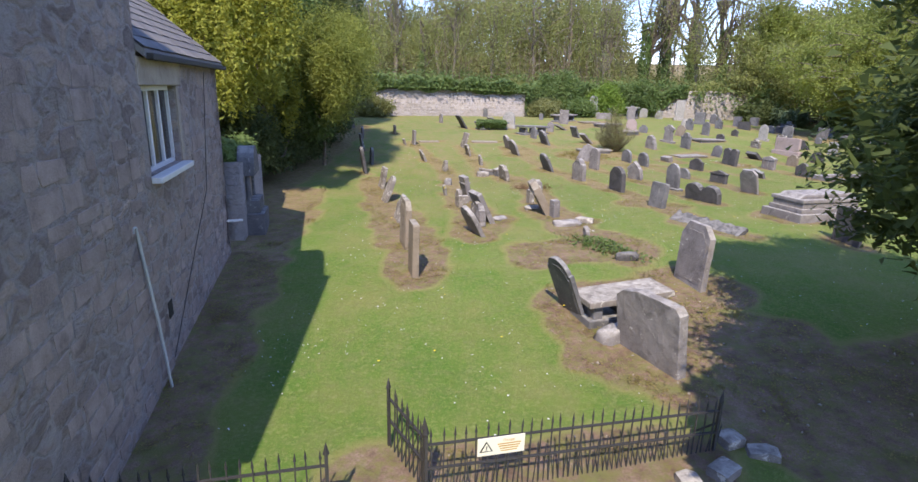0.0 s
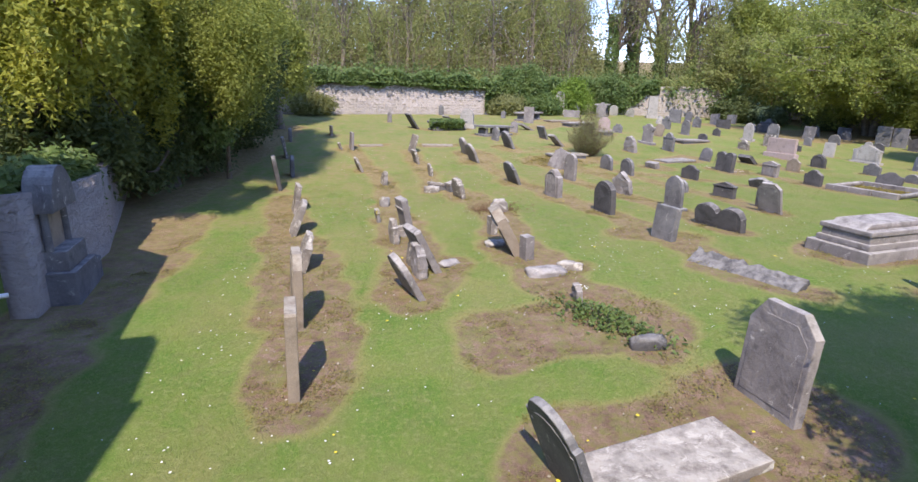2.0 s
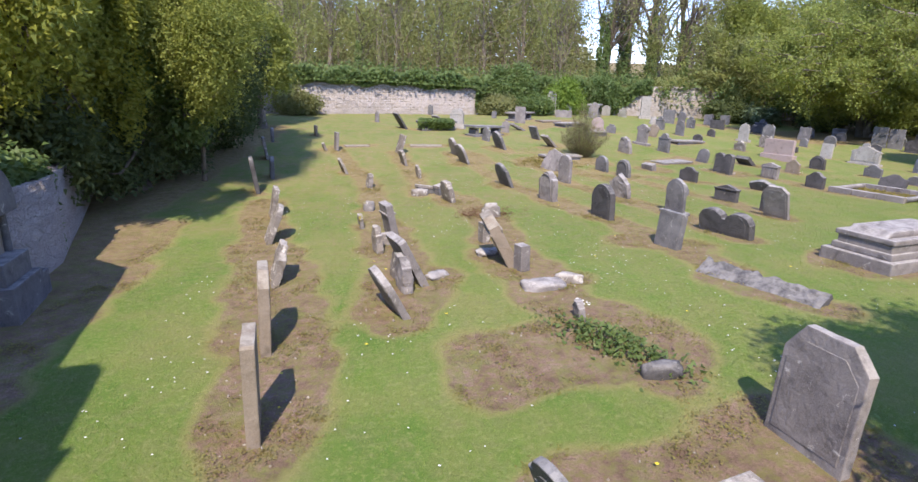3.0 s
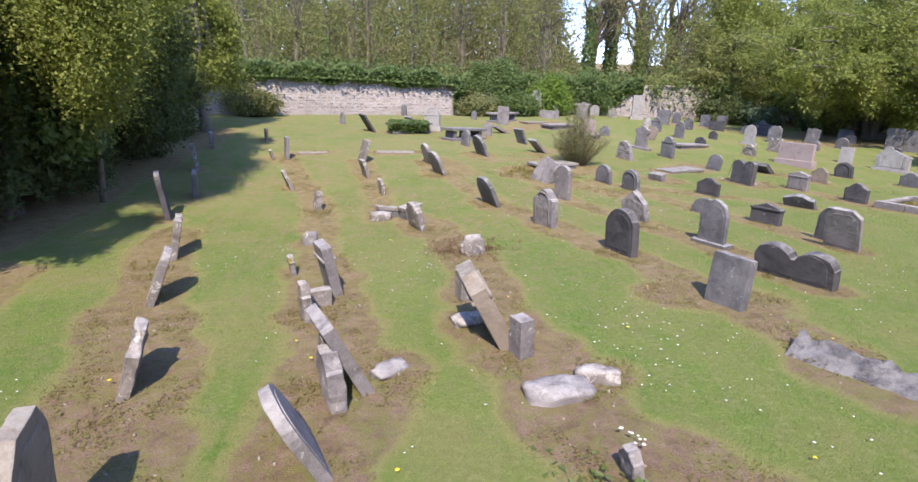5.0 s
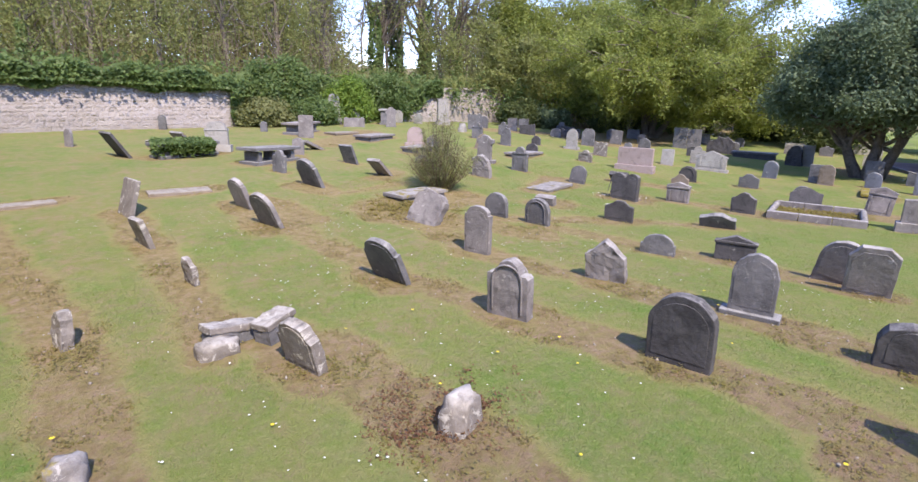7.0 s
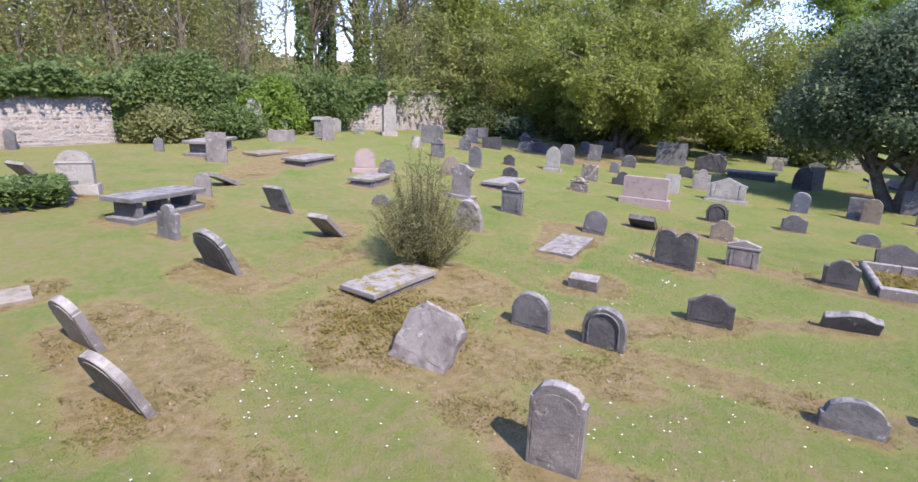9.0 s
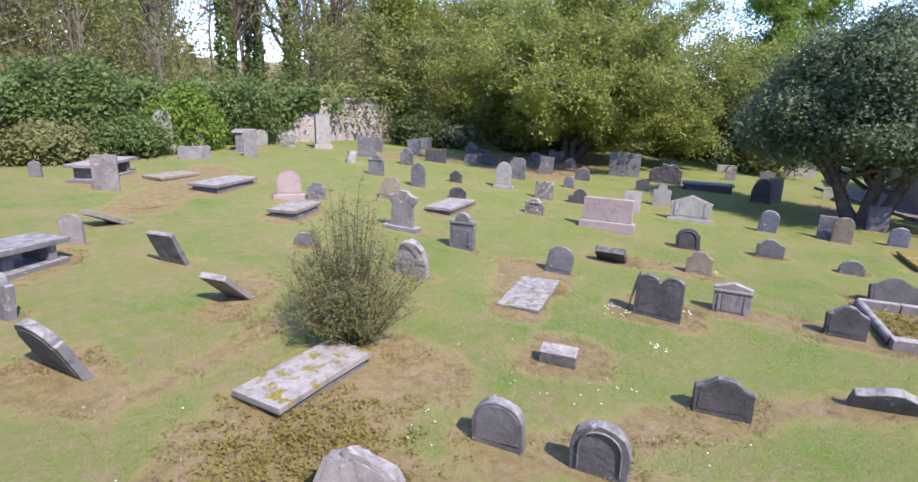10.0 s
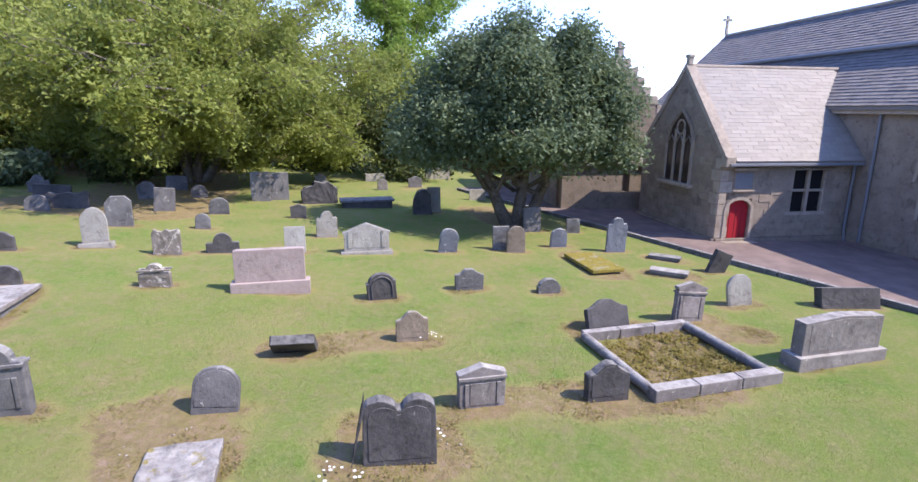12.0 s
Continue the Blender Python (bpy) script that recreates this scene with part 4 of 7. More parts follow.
# ---- gravestones ----
FULL_MOSS = stone_mat("yellow_moss_slab", (0.16, 0.145, 0.135), (0.3, 0.28, 0.265), (0.3, 0.28, 0.1), 0.6, moss=0.62)
SOIL = []          # plan strips of bare earth: x0, y0, x1, y1, radius


def arc(cx, cz, rx, rz, a0, a1, n):
    return [(cx + rx * math.cos(radians(a0 + (a1 - a0) * k / n)), cz + rz * math.sin(radians(a0 + (a1 - a0) * k / n))) for k in range(n + 1)]


def outline(kind, w, h):
    """The front of a headstone, from its right foot over the top to its left foot."""
    r, q = w / 2, -0.28
    foot, end = [(r, q)], [(-r, q)]
    if kind == "arch":
        rise = min(r * 0.95, h * 0.55)
        top = arc(0, h - rise, r, rise, 0, 180, 14)
    elif kind == "segment":
        rise = min(0.3 * w, 0.5 * h)
        top = [(r, h - rise)] + arc(0, h - rise, r * 0.86, rise, 0, 180, 12) + [(-r, h - rise)]
    elif kind == "gothic":
        top = [(r, h * 0.62), (r * 0.93, h * 0.74), (r * 0.75, h * 0.86), (r * 0.42, h * 0.95), (0, h), (-r * 0.42, h * 0.95), (-r * 0.75, h * 0.86), (-r * 0.93, h * 0.74), (-r, h * 0.62)]
    elif kind == "ogee":
        top = [(r, h * 0.68), (r * 0.95, h * 0.72), (r * 0.72, h * 0.76), (r * 0.5, h * 0.86), (r * 0.28, h * 0.97), (0, h), (-r * 0.28, h * 0.97), (-r * 0.5, h * 0.86), (-r * 0.72, h * 0.76), (-r * 0.95, h * 0.72), (-r, h * 0.68)]
    elif kind == "shoulder":
        s = h - r * 0.62
        top = [(r, s * 0.94), (r * 0.9, s), (r * 0.62, s * 0.98)] + arc(0, s, r * 0.58, r * 0.62, 0, 180, 10) + [(-r * 0.62, s * 0.98), (-r * 0.9, s), (-r, s * 0.94)]
    elif kind == "double":
        s = h - min(0.16 * w, 0.4 * h)
        top = [(r, s)] + arc(r * 0.52, s, r * 0.46, h - s, 0, 172, 8) + arc(-r * 0.52, s, r * 0.46, h - s, 8, 180, 8) + [(-r, s)]
    elif kind == "pediment":
        s = h - 0.24 * w
        top = [(r, s), (r * 1.06, s), (r * 1.06, s + 0.05), (0, h), (-r * 1.06, s + 0.05), (-r * 1.06, s), (-r, s)]
    elif kind == "peon":
        top = [(r, h * 0.9), (r * 0.1, h), (-r * 0.1, h), (-r, h * 0.9)]
    elif kind == "slope":
        top = [(r, h * 0.8), (r * 0.8, h * 0.9), (r * 0.3, h * 0.97), (-r * 0.4, h), (-r * 0.85, h * 0.98), (-r, h * 0.9)]
    elif kind == "jagged":
        top = [(r * (1 - 0.2 * k - 0.06 * math.sin(5.1 * k)), h * (0.8 + 0.2 * math.sin(4.7 * k * k + 0.4))) for k in range(11)]
    elif kind == "tent":
        top = [(r * 0.9, h * 0.62), (r * 0.62, h * 0.74), (r * 0.2, h * 0.93), (0.02, h), (-r * 0.3, h * 0.86), (-r * 0.7, h * 0.72), (-r * 0.92, h * 0.6)]
    elif kind == "broken":
        top = [(r, h * 0.55), (r * 0.8, h * 0.72), (r * 0.45, h * 0.78), (r * 0.3, h), (-r * 0.2, h * 0.93), (-r * 0.5, h * 0.98), (-r * 0.85, h * 0.7), (-r, h * 0.66)]
    elif kind == "shroud":
        top = [(r, h * 0.35), (r * 0.86, h * 0.7), (r * 0.6, h * 0.92), (r * 0.1, h), (-r * 0.35, h * 0.97), (-r * 0.7, h * 0.78), (-r * 0.9, h * 0.4)]
    elif kind == "cut":
        top = [(r, h * 0.78), (r * 0.55, h), (-r * 0.55, h), (-r, h * 0.82)]
    elif kind == "cross_head":
        top = [(r * 0.78, h * 0.12), (r * 0.72, h * 0.62), (r * 0.98, h * 0.72), (r * 0.95, h * 0.84), (r * 0.55, h * 0.88), (r * 0.3, h), (-r * 0.3, h), (-r * 0.55, h * 0.88), (-r * 0.95, h * 0.84), (-r * 0.98, h * 0.72), (-r * 0.72, h * 0.62), (-r * 0.78, h * 0.12)]
    elif kind == "crown":
        top = [(r, h * 0.88), (r * 0.8, h), (r * 0.55, h * 0.92), (r * 0.3, h * 0.9), (0, h * 0.97), (-r * 0.3, h * 0.9), (-r * 0.55, h * 0.92), (-r * 0.8, h), (-r, h * 0.88)]
    else:
        top = [(r, h * 0.97), (r * 0.93, h), (-r * 0.93, h), (-r, h * 0.97)]
    return foot + top + end


COUNT = [0]


def headstone(x, y, w, h, kind, material, label, yaw=112, lean=0.0, tilt=0.0, thick=0.13, rough=0.008, base=0.0, panel=None, cap=0, ring=0, soil=0.5, name="gravestone", category="gravestone", sink=0.0):
    """An upright stone. lean: its top goes toward the church; tilt: toward the far end of the row."""
    COUNT[0] += 1
    if len(label.split()) < 5:
        label += " among the churchyard graves"
    t = thing(name, pose(x, y, gz(x, y) - sink, lean, tilt, yaw), label, category, "gravestones in the churchyard")
    rise = 0.0
    if base:
        boxpart("base", (w + 0.22, thick + 0.2, base + 0.25), (0, 0, base / 2 - 0.125), material, t, 0.02)
        rise = base
    pts = [(u, z + (rise if z > 0 else 0)) for u, z in outline(kind, w, h - rise)]
    crag = 0.035 if kind in ("shroud", "broken", "tent", "jagged") or rough >= 0.03 else (0.014 if material in (LICHEN, MOSSY) or rough > 0.01 else 0.009 if rough else 0.0)
    part("slab", prism(pts, thick, min(0.018, thick / 6), rough, COUNT[0], crag), material, t)
    if kind in ("arch", "segment", "gothic", "double", "ogee", "cut", "peon") and not panel and not ring and h > 0.5:
        inset = [(u * 0.84, rise + 0.08 + (z - rise) * 0.82) for u, z in pts if z > rise + 0.02]
        inset = [(w * 0.42, rise + 0.08)] + inset + [(-w * 0.42, rise + 0.08)]
        for s in (-1, 1):
            part("inscription_face", prism(inset, 0.012, 0.004), material, t).matrix_basis = pose(0, s * (thick / 2 + 0.001), 0)
    if panel:
        lo, hi, frac = panel
        bm = box(bmesh.new(), (w * frac, 0.014, h * (hi - lo)), (0, thick / 2 + 0.004, h * (hi + lo) / 2), 0.005)
        part("inscription_panel", bm, material, t)
        for s in (-1, 1):
            boxpart("pilaster", (w * 0.09, 0.03, h * (hi - lo)), (s * w * (frac / 2 + 0.07), thick / 2 + 0.01, h * (hi + lo) / 2), material, t, 0.008)
    if cap:
        for s in (-1, 1) if cap == 2 else (1,):
            boxpart("moulding", (w * 1.04, 0.045, 0.055), (0, s * (thick / 2 + 0.012), h * 0.72), material, t, 0.012)
    if ring:
        pts = [(w * 0.36 * math.cos(radians(20 * k)), -thick / 2 - 0.012, h - w * 0.47 + w * 0.36 * math.sin(radians(20 * k))) for k in range(10)]
        pts = [(w * 0.36, -thick / 2 - 0.012, h * 0.1)] + pts + [(-w * 0.36, -thick / 2 - 0.012, h * 0.1)]
        tube_part("moulding", pts, [0.018] * len(pts), material, t, 6)
        tube_part("moulding", [(p, -q, r) for p, q, r in pts], [0.018] * len(pts), material, t, 6)
    if soil:
        u = (math.cos(radians(yaw)), math.sin(radians(yaw)))
        SOIL.append((x - u[0] * w * 0.45, y - u[1] * w * 0.45, x + u[0] * w * 0.45, y + u[1] * w * 0.45, soil * 0.72))
    return t


def ledger(x, y, length, width, yaw, material, label, high=0.1, thick=0.11, lean=0.0, tilt=0.0, chips=0.012):
    t = thing("ledger_stone", pose(x, y, gz(x, y) + high, lean, tilt, yaw), label, "ledger stone", "flat grave slabs")
    k = COUNT[0] = COUNT[0] + 1
    pts = [(-length / 2, -width / 2), (0, -width / 2 - 0.01), (length / 2, -width / 2), (length / 2 + 0.01, 0), (length / 2, width / 2), (0, width / 2), (-length / 2, width / 2)]
    bm = prism(pts, thick, 0.02, chips, k, 0.02 if material in (LICHEN, MOSSY) else 0.0)
    bmesh.ops.rotate(bm, verts=bm.verts, matrix=Euler((radians(90), 0, 0)).to_matrix())
    part("slab", bm, material, t)
    boxpart("footing", (length * 0.9, width * 0.86, abs(high) + 0.2), (0, 0, -abs(high) / 2 - 0.1 - thick * 0.4), MID, t)
    u = (math.cos(radians(yaw)), math.sin(radians(yaw)))
    SOIL.append((x - u[0] * length * 0.45, y - u[1] * length * 0.45, x + u[0] * length * 0.45, y + u[1] * length * 0.45, width * 0.5 + 0.25))
    return t


def table_tomb(x, y, length, width, yaw, high, material, label, tilt=0.0, lean=0.0):
    t = thing("table_tomb", pose(x, y, gz(x, y), 0, 0, yaw), label, "table tomb", "table tombs")
    k = COUNT[0] = COUNT[0] + 1
    bm = prism([(-length / 2, -width / 2), (length / 2, -width / 2), (length / 2, width / 2), (0, width / 2 + 0.01), (-length / 2, width / 2)], 0.13, 0.025, 0.012, k)
    bmesh.ops.rotate(bm, verts=bm.verts, matrix=Euler((radians(90 + lean), 0, 0)).to_matrix() @ Euler((0, 0, 0)).to_matrix())
    bmesh.ops.rotate(bm, verts=bm.verts, matrix=Euler((0, radians(tilt), 0)).to_matrix())
    bmesh.ops.translate(bm, verts=bm.verts, vec=(0, 0, high))
    part("top_slab", bm, material, t, "thick weathered slab, slightly tilted")
    for s in (-1, 1):
        boxpart("end_support", (0.2, width * 0.74, high + 0.1), (s * length * 0.36, 0, (high - 0.1) / 2 - 0.08), MID, t, 0.02)
    boxpart("centre_support", (0.25, width * 0.5, high), (0, 0, high / 2 - 0.12), MID, t, 0.02)
    boxpart("plinth", (length * 0.96, width * 0.94, 0.22), (0, 0, -0.04), MID, t, 0.02)
    u = (math.cos(radians(yaw)), math.sin(radians(yaw)))
    SOIL.append((x - u[0] * length * 0.45, y - u[1] * length * 0.45, x + u[0] * length * 0.45, y + u[1] * length * 0.45, width * 0.5 + 0.35))
    return t


def boulder(x, y, w, d, h, material, label, seed=1, yaw=0, name="broken_stone", category="broken stone"):
    rnd = random.Random(seed)
    if len(label.split()) < 5:
        label += " lying on bare earth"
    bm = bmesh.new()
    bmesh.ops.create_icosphere(bm, subdivisions=3, radius=1)
    off = Vector((rnd.uniform(0, 9), rnd.uniform(0, 9), rnd.uniform(0, 9)))
    for v in bm.verts:
        k = 1 + 0.4 * noise.noise(v.co * 1.6 + off) + 0.22 * noise.noise(v.co * 4 + off) + 0.08 * noise.noise(v.co * 9 + off)
        c = v.co * k
        v.co = (max(-0.85, min(0.85, c.x)) * w / 1.7, max(-0.8, min(0.8, c.y)) * d / 1.6, max(-0.6, min(0.85, c.z)) * h / 0.9)
    for face in bm.faces:
        face.smooth = True
    ob = part(name, bm, material)
    ob.matrix_basis = pose(x, y, gz(x, y), 0, 0, yaw)
    SOIL.append((x, y, x, y, max(w, d) * 0.6 + 0.2))
    return tagged(ob, label, category, "fallen and broken stones")


# near the gate
headstone(3.35, 8.6, 1.5, 1.25, "slope", GREY, "large broad grey headstone leaning a little in bare earth", 116, lean=-6, thick=0.2, rough=0.015, soil=0.8)
headstone(5.33, 11.85, 1.02, 1.45, "cut", GREY, "tall worn grey headstone with cracked face and green edge", 104, lean=3, thick=0.15, soil=0.7)
headstone(2.35, 10.5, 0.95, 1.32, "segment", MID, "thin dark headstone leaning steeply over bare soil", 110, lean=-22, thick=0.1, soil=0.6)
table_tomb(3.3, 10.35, 1.95, 0.85, 17, 0.46, LICHEN, "low weathered table tomb with a tilted mossy slab", tilt=-3)
boulder(3.0, 9.4, 0.9, 0.45, 0.25, GREY, "broken stone fragment half sunk in soil", 11, 30)
headstone(10.9, 14.75, 0.85, 1.0, "flat", DARK, "dark square headstone in the shade of a conifer", 105, soil=0.7)
boulder(4.35, 13.55, 0.6, 0.28, 0.2, DARK, "dark stump of a broken stone under ivy", 14)
headstone(3.7, 15.5, 0.3, 0.34, "broken", GREY, "small broken stub of a gravestone by ivy", 100, lean=-8, soil=0.4)
# the row nearest the house
headstone(-1.25, 12.85, 0.72, 1.32, "flat", BROWN, "tall plain headstone seen on its worn edge", 104, lean=1, thick=0.17, soil=0.9)
headstone(-1.7, 15.15, 0.95, 1.36, "cut", BROWN, "tall headstone with shaped shoulders in bare soil", 106, lean=2, thick=0.17, soil=0.9)
headstone(-2.25, 18.1, 0.95, 0.85, "broken", LICHEN, "lichened headstone leaning over its shadow", 106, lean=17, thick=0.16, soil=0.8)
headstone(-3.1, 20.95, 0.8, 1.02, "segment", LICHEN, "pale leaning headstone with flaking face", 108, lean=22, thick=0.14, soil=0.7)
headstone(-3.6, 23.4, 0.75, 0.88, "flat", LICHEN, "lichened leaning headstone at the row's end", 108, lean=12, thick=0.15, soil=0.7)
headstone(-4.85, 26.5, 0.7, 1.3, "arch", DARK, "dark leaning headstone in the yew's shade", 108, lean=-8, thick=0.14)
headstone(-4.9, 28.8, 0.6, 0.85, "arch", MID, "grey headstone standing in tree shade", 108, lean=2, thick=0.14)
headstone(-6.0, 32.5, 0.7, 0.98, "flat", LICHEN, "pale narrow headstone catching the sun", 108, lean=-9, thick=0.13)
headstone(-6.85, 37.0, 0.6, 0.72, "arch", GREY, "small grey headstone below the trees", 108, thick=0.14)
# the second row
headstone(0.45, 16.25, 0.95, 0.98, "arch", GREY, "grey headstone tipped far to one side", 112, lean=-28, thick=0.14, soil=0.9)
headstone(0.56, 17.25, 0.55, 0.76, "broken", GREY, "broken upright stone among leaning ones", 110, lean=-4, thick=0.22, soil=0.8)
headstone(0.82, 17.75, 0.85, 1.1, "flat", GREY, "long leaning slab propped among broken stones", 112, lean=-27, thick=0.17, soil=0.9)
boulder(1.25, 17.9, 0.55, 0.32, 0.08, GREY, "dark fallen fragment in dry weeds", 15, 40)
headstone(0.35, 18.0, 0.35, 0.7, "broken", LICHEN, "pale narrow broken stone", 110, lean=3, thick=0.14)
headstone(-0.15, 19.75, 0.45, 0.68, "broken", LICHEN, "crumbling carved stone with white lichen", 112, lean=-3, thick=0.16, soil=0.7)
headstone(-0.05, 20.3, 0.5, 0.3, "flat", LICHEN, "low lichened block beside broken stones", 20, thick=0.2)
headstone(0.17, 21.0, 0.62, 0.96, "flat", GREY, "grey headstone with a moulded band, leaning", 112, lean=-12, thick=0.2, cap=2, soil=0.7)
headstone(-0.75, 22.0, 0.3, 0.4, "broken", MOSSY, "mossy stub of a stone", 110, lean=-6, thick=0.12)
boulder(-0.7, 24.0, 0.35, 0.3, 0.3, MOSSY, "mossy lump of stone in weeds", 16)
headstone(-0.95, 27.3, 0.42, 0.52, "shroud", LICHEN, "small crumbling stone", 112, lean=6, thick=0.18)
headstone(-2.15, 29.85, 0.62, 0.66, "broken", LICHEN, "small leaning stone beside its fallen piece", 110, lean=-22, thick=0.13)
headstone(-3.75, 34.9, 0.4, 0.36, "flat", LICHEN, "small pale leaning stone", 110, lean=-18)
headstone(-3.2, 34.95, 0.55, 0.88, "flat", GREY, "narrow grey headstone", 110, lean=3, thick=0.14)
headstone(-4.95, 39.3, 0.5, 0.6, "flat", BROWN, "small brown headstone near the wall", 110)
ledger(-2.3, 36.2, 1.3, 0.6, 15, BROWN, "brown flat slab sunk in the grass", -0.03)
# the third row
headstone(2.98, 18.75, 1.05, 1.25, "cut", BROWN, "tall tapering headstone leaning far over", 92, lean=-29, thick=0.26, cap=2, soil=0.9)
headstone(2.56, 20.3, 0.3, 0.5, "flat", LICHEN, "small square lichened post of stone", 110, thick=0.2)
headstone(3.15, 18.1, 0.32, 0.56, "flat", GREY, "short square stone post", 112, lean=-2, thick=0.24, soil=0.7)
boulder(3.4, 17.05, 0.9, 0.55, 0.13, GREY, "large fallen fragment with moss", 17, 10)
boulder(4.0, 17.3, 0.6, 0.3, 0.16, LICHEN, "lichened fallen fragment", 18, -20)
boulder(2.6, 19.3, 0.7, 0.4, 0.1, LICHEN, "flat broken stone on the soil", 19, 20)
boulder(3.1, 22.9, 0.55, 0.35, 0.42, LICHEN, "white lichened broken rock in red weeds", 20, 30)
headstone(1.95, 25.1, 0.72, 0.72, "segment", LICHEN, "carved leaning stone with worn scrolls", 112, lean=-14, thick=0.18, rough=0.02, soil=0.7)
ledger(1.2, 26.4, 0.8, 0.42, 14, LICHEN, "broken slab propped on rubble", 0.2, tilt=8, lean=-6)
ledger(1.75, 26.15, 0.6, 0.36, 34, LICHEN, "second half of a broken slab on rubble", 0.3, tilt=-9)
boulder(0.95, 26.05, 0.6, 0.4, 0.22, LICHEN, "broken pale slab piece", 21, 12)
headstone(0.93, 29.0, 0.4, 0.52, "broken", LICHEN, "small leaning stub", 110, lean=-8, thick=0.12)
headstone(0.3, 31.6, 0.55, 0.66, "flat", LICHEN, "small leaning lichened stone", 110, lean=-16)
headstone(-0.05, 34.4, 0.75, 0.92, "flat", LICHEN, "grey leaning headstone casting a small shadow", 110, lean=16, thick=0.13)
ledger(1.4, 36.6, 1.7, 0.8, 5, BROWN, "brown slab nearly flush with the turf", -0.02, chips=0.05)
# the fourth row and on
headstone(4.35, 27.6, 0.95, 0.95, "segment", MID, "dark headstone with curved top leaning back", 108, lean=-24, thick=0.13, soil=0.7)
headstone(3.1, 32.2, 0.85, 0.95, "arch", GREY, "leaning round-topped headstone", 112, lean=-24, thick=0.13)
headstone(2.83, 34.2, 0.7, 0.88, "segment", GREY, "leaning headstone behind its neighbour", 112, lean=-20, thick=0.14)
headstone(4.93, 39.0, 0.62, 0.8, "shoulder", MID, "small dark shouldered stone", 118, lean=4, thick=0.15)
headstone(5.45, 36.4, 1.0, 1.0, "segment", MID, "broad dark headstone leaning back", 109, lean=-24, thick=0.15, soil=0.8)
headstone(0.05, 43.8, 1.2, 1.15, "flat", DARK, "dark slab leaning steeply with its fallen half", 108, lean=-32, thick=0.12)
headstone(2.1, 55.0, 0.45, 0.85, "arch", MID, "small dark stone by the limewashed wall", 150)
headstone(-2.0, 47.6, 0.4, 0.75, "arch", GREY, "small grey stone near the far wall", 130, lean=4)
headstone(3.62, 44.6, 0.95, 1.3, "segment", LIGHT, "pale headstone with banded shoulder on a stepped base", 158, thick=0.26, base=0.28, cap=2)
table_tomb(2.2, 43.6, 2.6, 1.0, 25, 0.5, MID, "table tomb overgrown with ivy")
table_tomb(5.15, 41.4, 2.5, 1.05, 33, 0.52, MID, "low table tomb with a sagging dark slab", tilt=2)
headstone(6.72, 43.0, 0.52, 0.72, "arch", GREY, "small rounded stone beside a table tomb", 150)
headstone(8.1, 44.5, 0.6, 0.95, "flat", GREY, "slab fallen almost flat", 112, lean=-64, thick=0.14)
headstone(8.25, 40.4, 0.7, 0.85, "flat", MID, "dark tilted headstone", 118, lean=-25, thick=0.13)
headstone(8.65, 37.75, 0.62, 0.95, "flat", GREY, "headstone fallen far back over its shadow", 116, lean=-48, thick=0.13)
headstone(2.6, 47.5, 0.9, 0.75, "flat", MOSSY, "mossy dark slab leaning near the wall", 120, lean=-40)
headstone(1.2, 46.2, 0.7, 0.35, "flat", GREY, "low grey stub", 120, lean=-20)
table_tomb(9.3, 51.7, 2.9, 1.1, 48, 0.55, GREY, "weathered table tomb with a pale slab")
headstone(8.8, 49.0, 0.82, 1.22, "flat", GREY, "plain grey headstone before a table tomb", 152, lean=2, thick=0.12)
headstone(7.3, 52.6, 0.42, 0.6, "arch", MID, "small stone in brambles", 150)
ledger(12.4, 47.9, 2.3, 1.25, 30, GREY, "large pale ledger slab on a low footing", 0.2)
ledger(11.4, 50.6, 1.8, 1.1, 20, BROWN, "brown slab sunk in bare ground", 0.04)
headstone(13.7, 54.6, 1.4, 0.65, "crown", GREY, "low broad grey stone", 156)
headstone(16.35, 54.4, 0.85, 1.35, "cross_head", GREY, "flared grey headstone", 160, thick=0.16)
headstone(14.9, 57.5, 0.6, 1.1, "shoulder", LIGHT, "pale stone by the ruined wall", 160, lean=8)
headstone(13.3, 57.6, 0.85, 2.1, "cut", LIGHT, "tall pale obelisk-like headstone with dark panel", 158, thick=0.3, base=0.4, panel=(0.45, 0.85, 0.5))
headstone(22.0, 57.0, 0.85, 2.0, "flat", LIGHT, "tall white monument on a stepped base", 165, thick=0.4, base=0.25)
table_tomb(17.2, 57.0, 1.6, 1.1, 60, 1.05, LIGHT, "high ornate table tomb by the wall")
headstone(20.2, 57.8, 0.7, 0.9, "broken", LIGHT, "broken pale slab against the wall", 160, lean=-25)
headstone(18.9, 58.8, 0.8, 1.0, "segment", LIGHT, "pale slab leaning at the wall foot", 165, lean=-16)
boulder(20.5, 51.5, 0.75, 0.5, 0.6, LIGHT, "white weathered lump of stone", 22, 40)
headstone(22.4, 52.9, 1.0, 1.2, "crown", MID, "dark broad headstone with scrolled top", 140, thick=0.16)
headstone(19.5, 48.0, 0.72, 0.97, "shoulder", MID, "dark scrolled headstone with a cornice", 122, thick=0.2, cap=2)
headstone(22.95, 50.0, 0.68, 0.88, "shoulder", MID, "dark headstone with carved crest", 125, thick=0.18)
headstone(19.8, 45.3, 0.66, 1.05, "gothic", MID, "dark pointed headstone", 122, thick=0.13)
headstone(22.3, 45.5, 0.6, 0.54, "ogee", DARK, "small black headstone", 120)
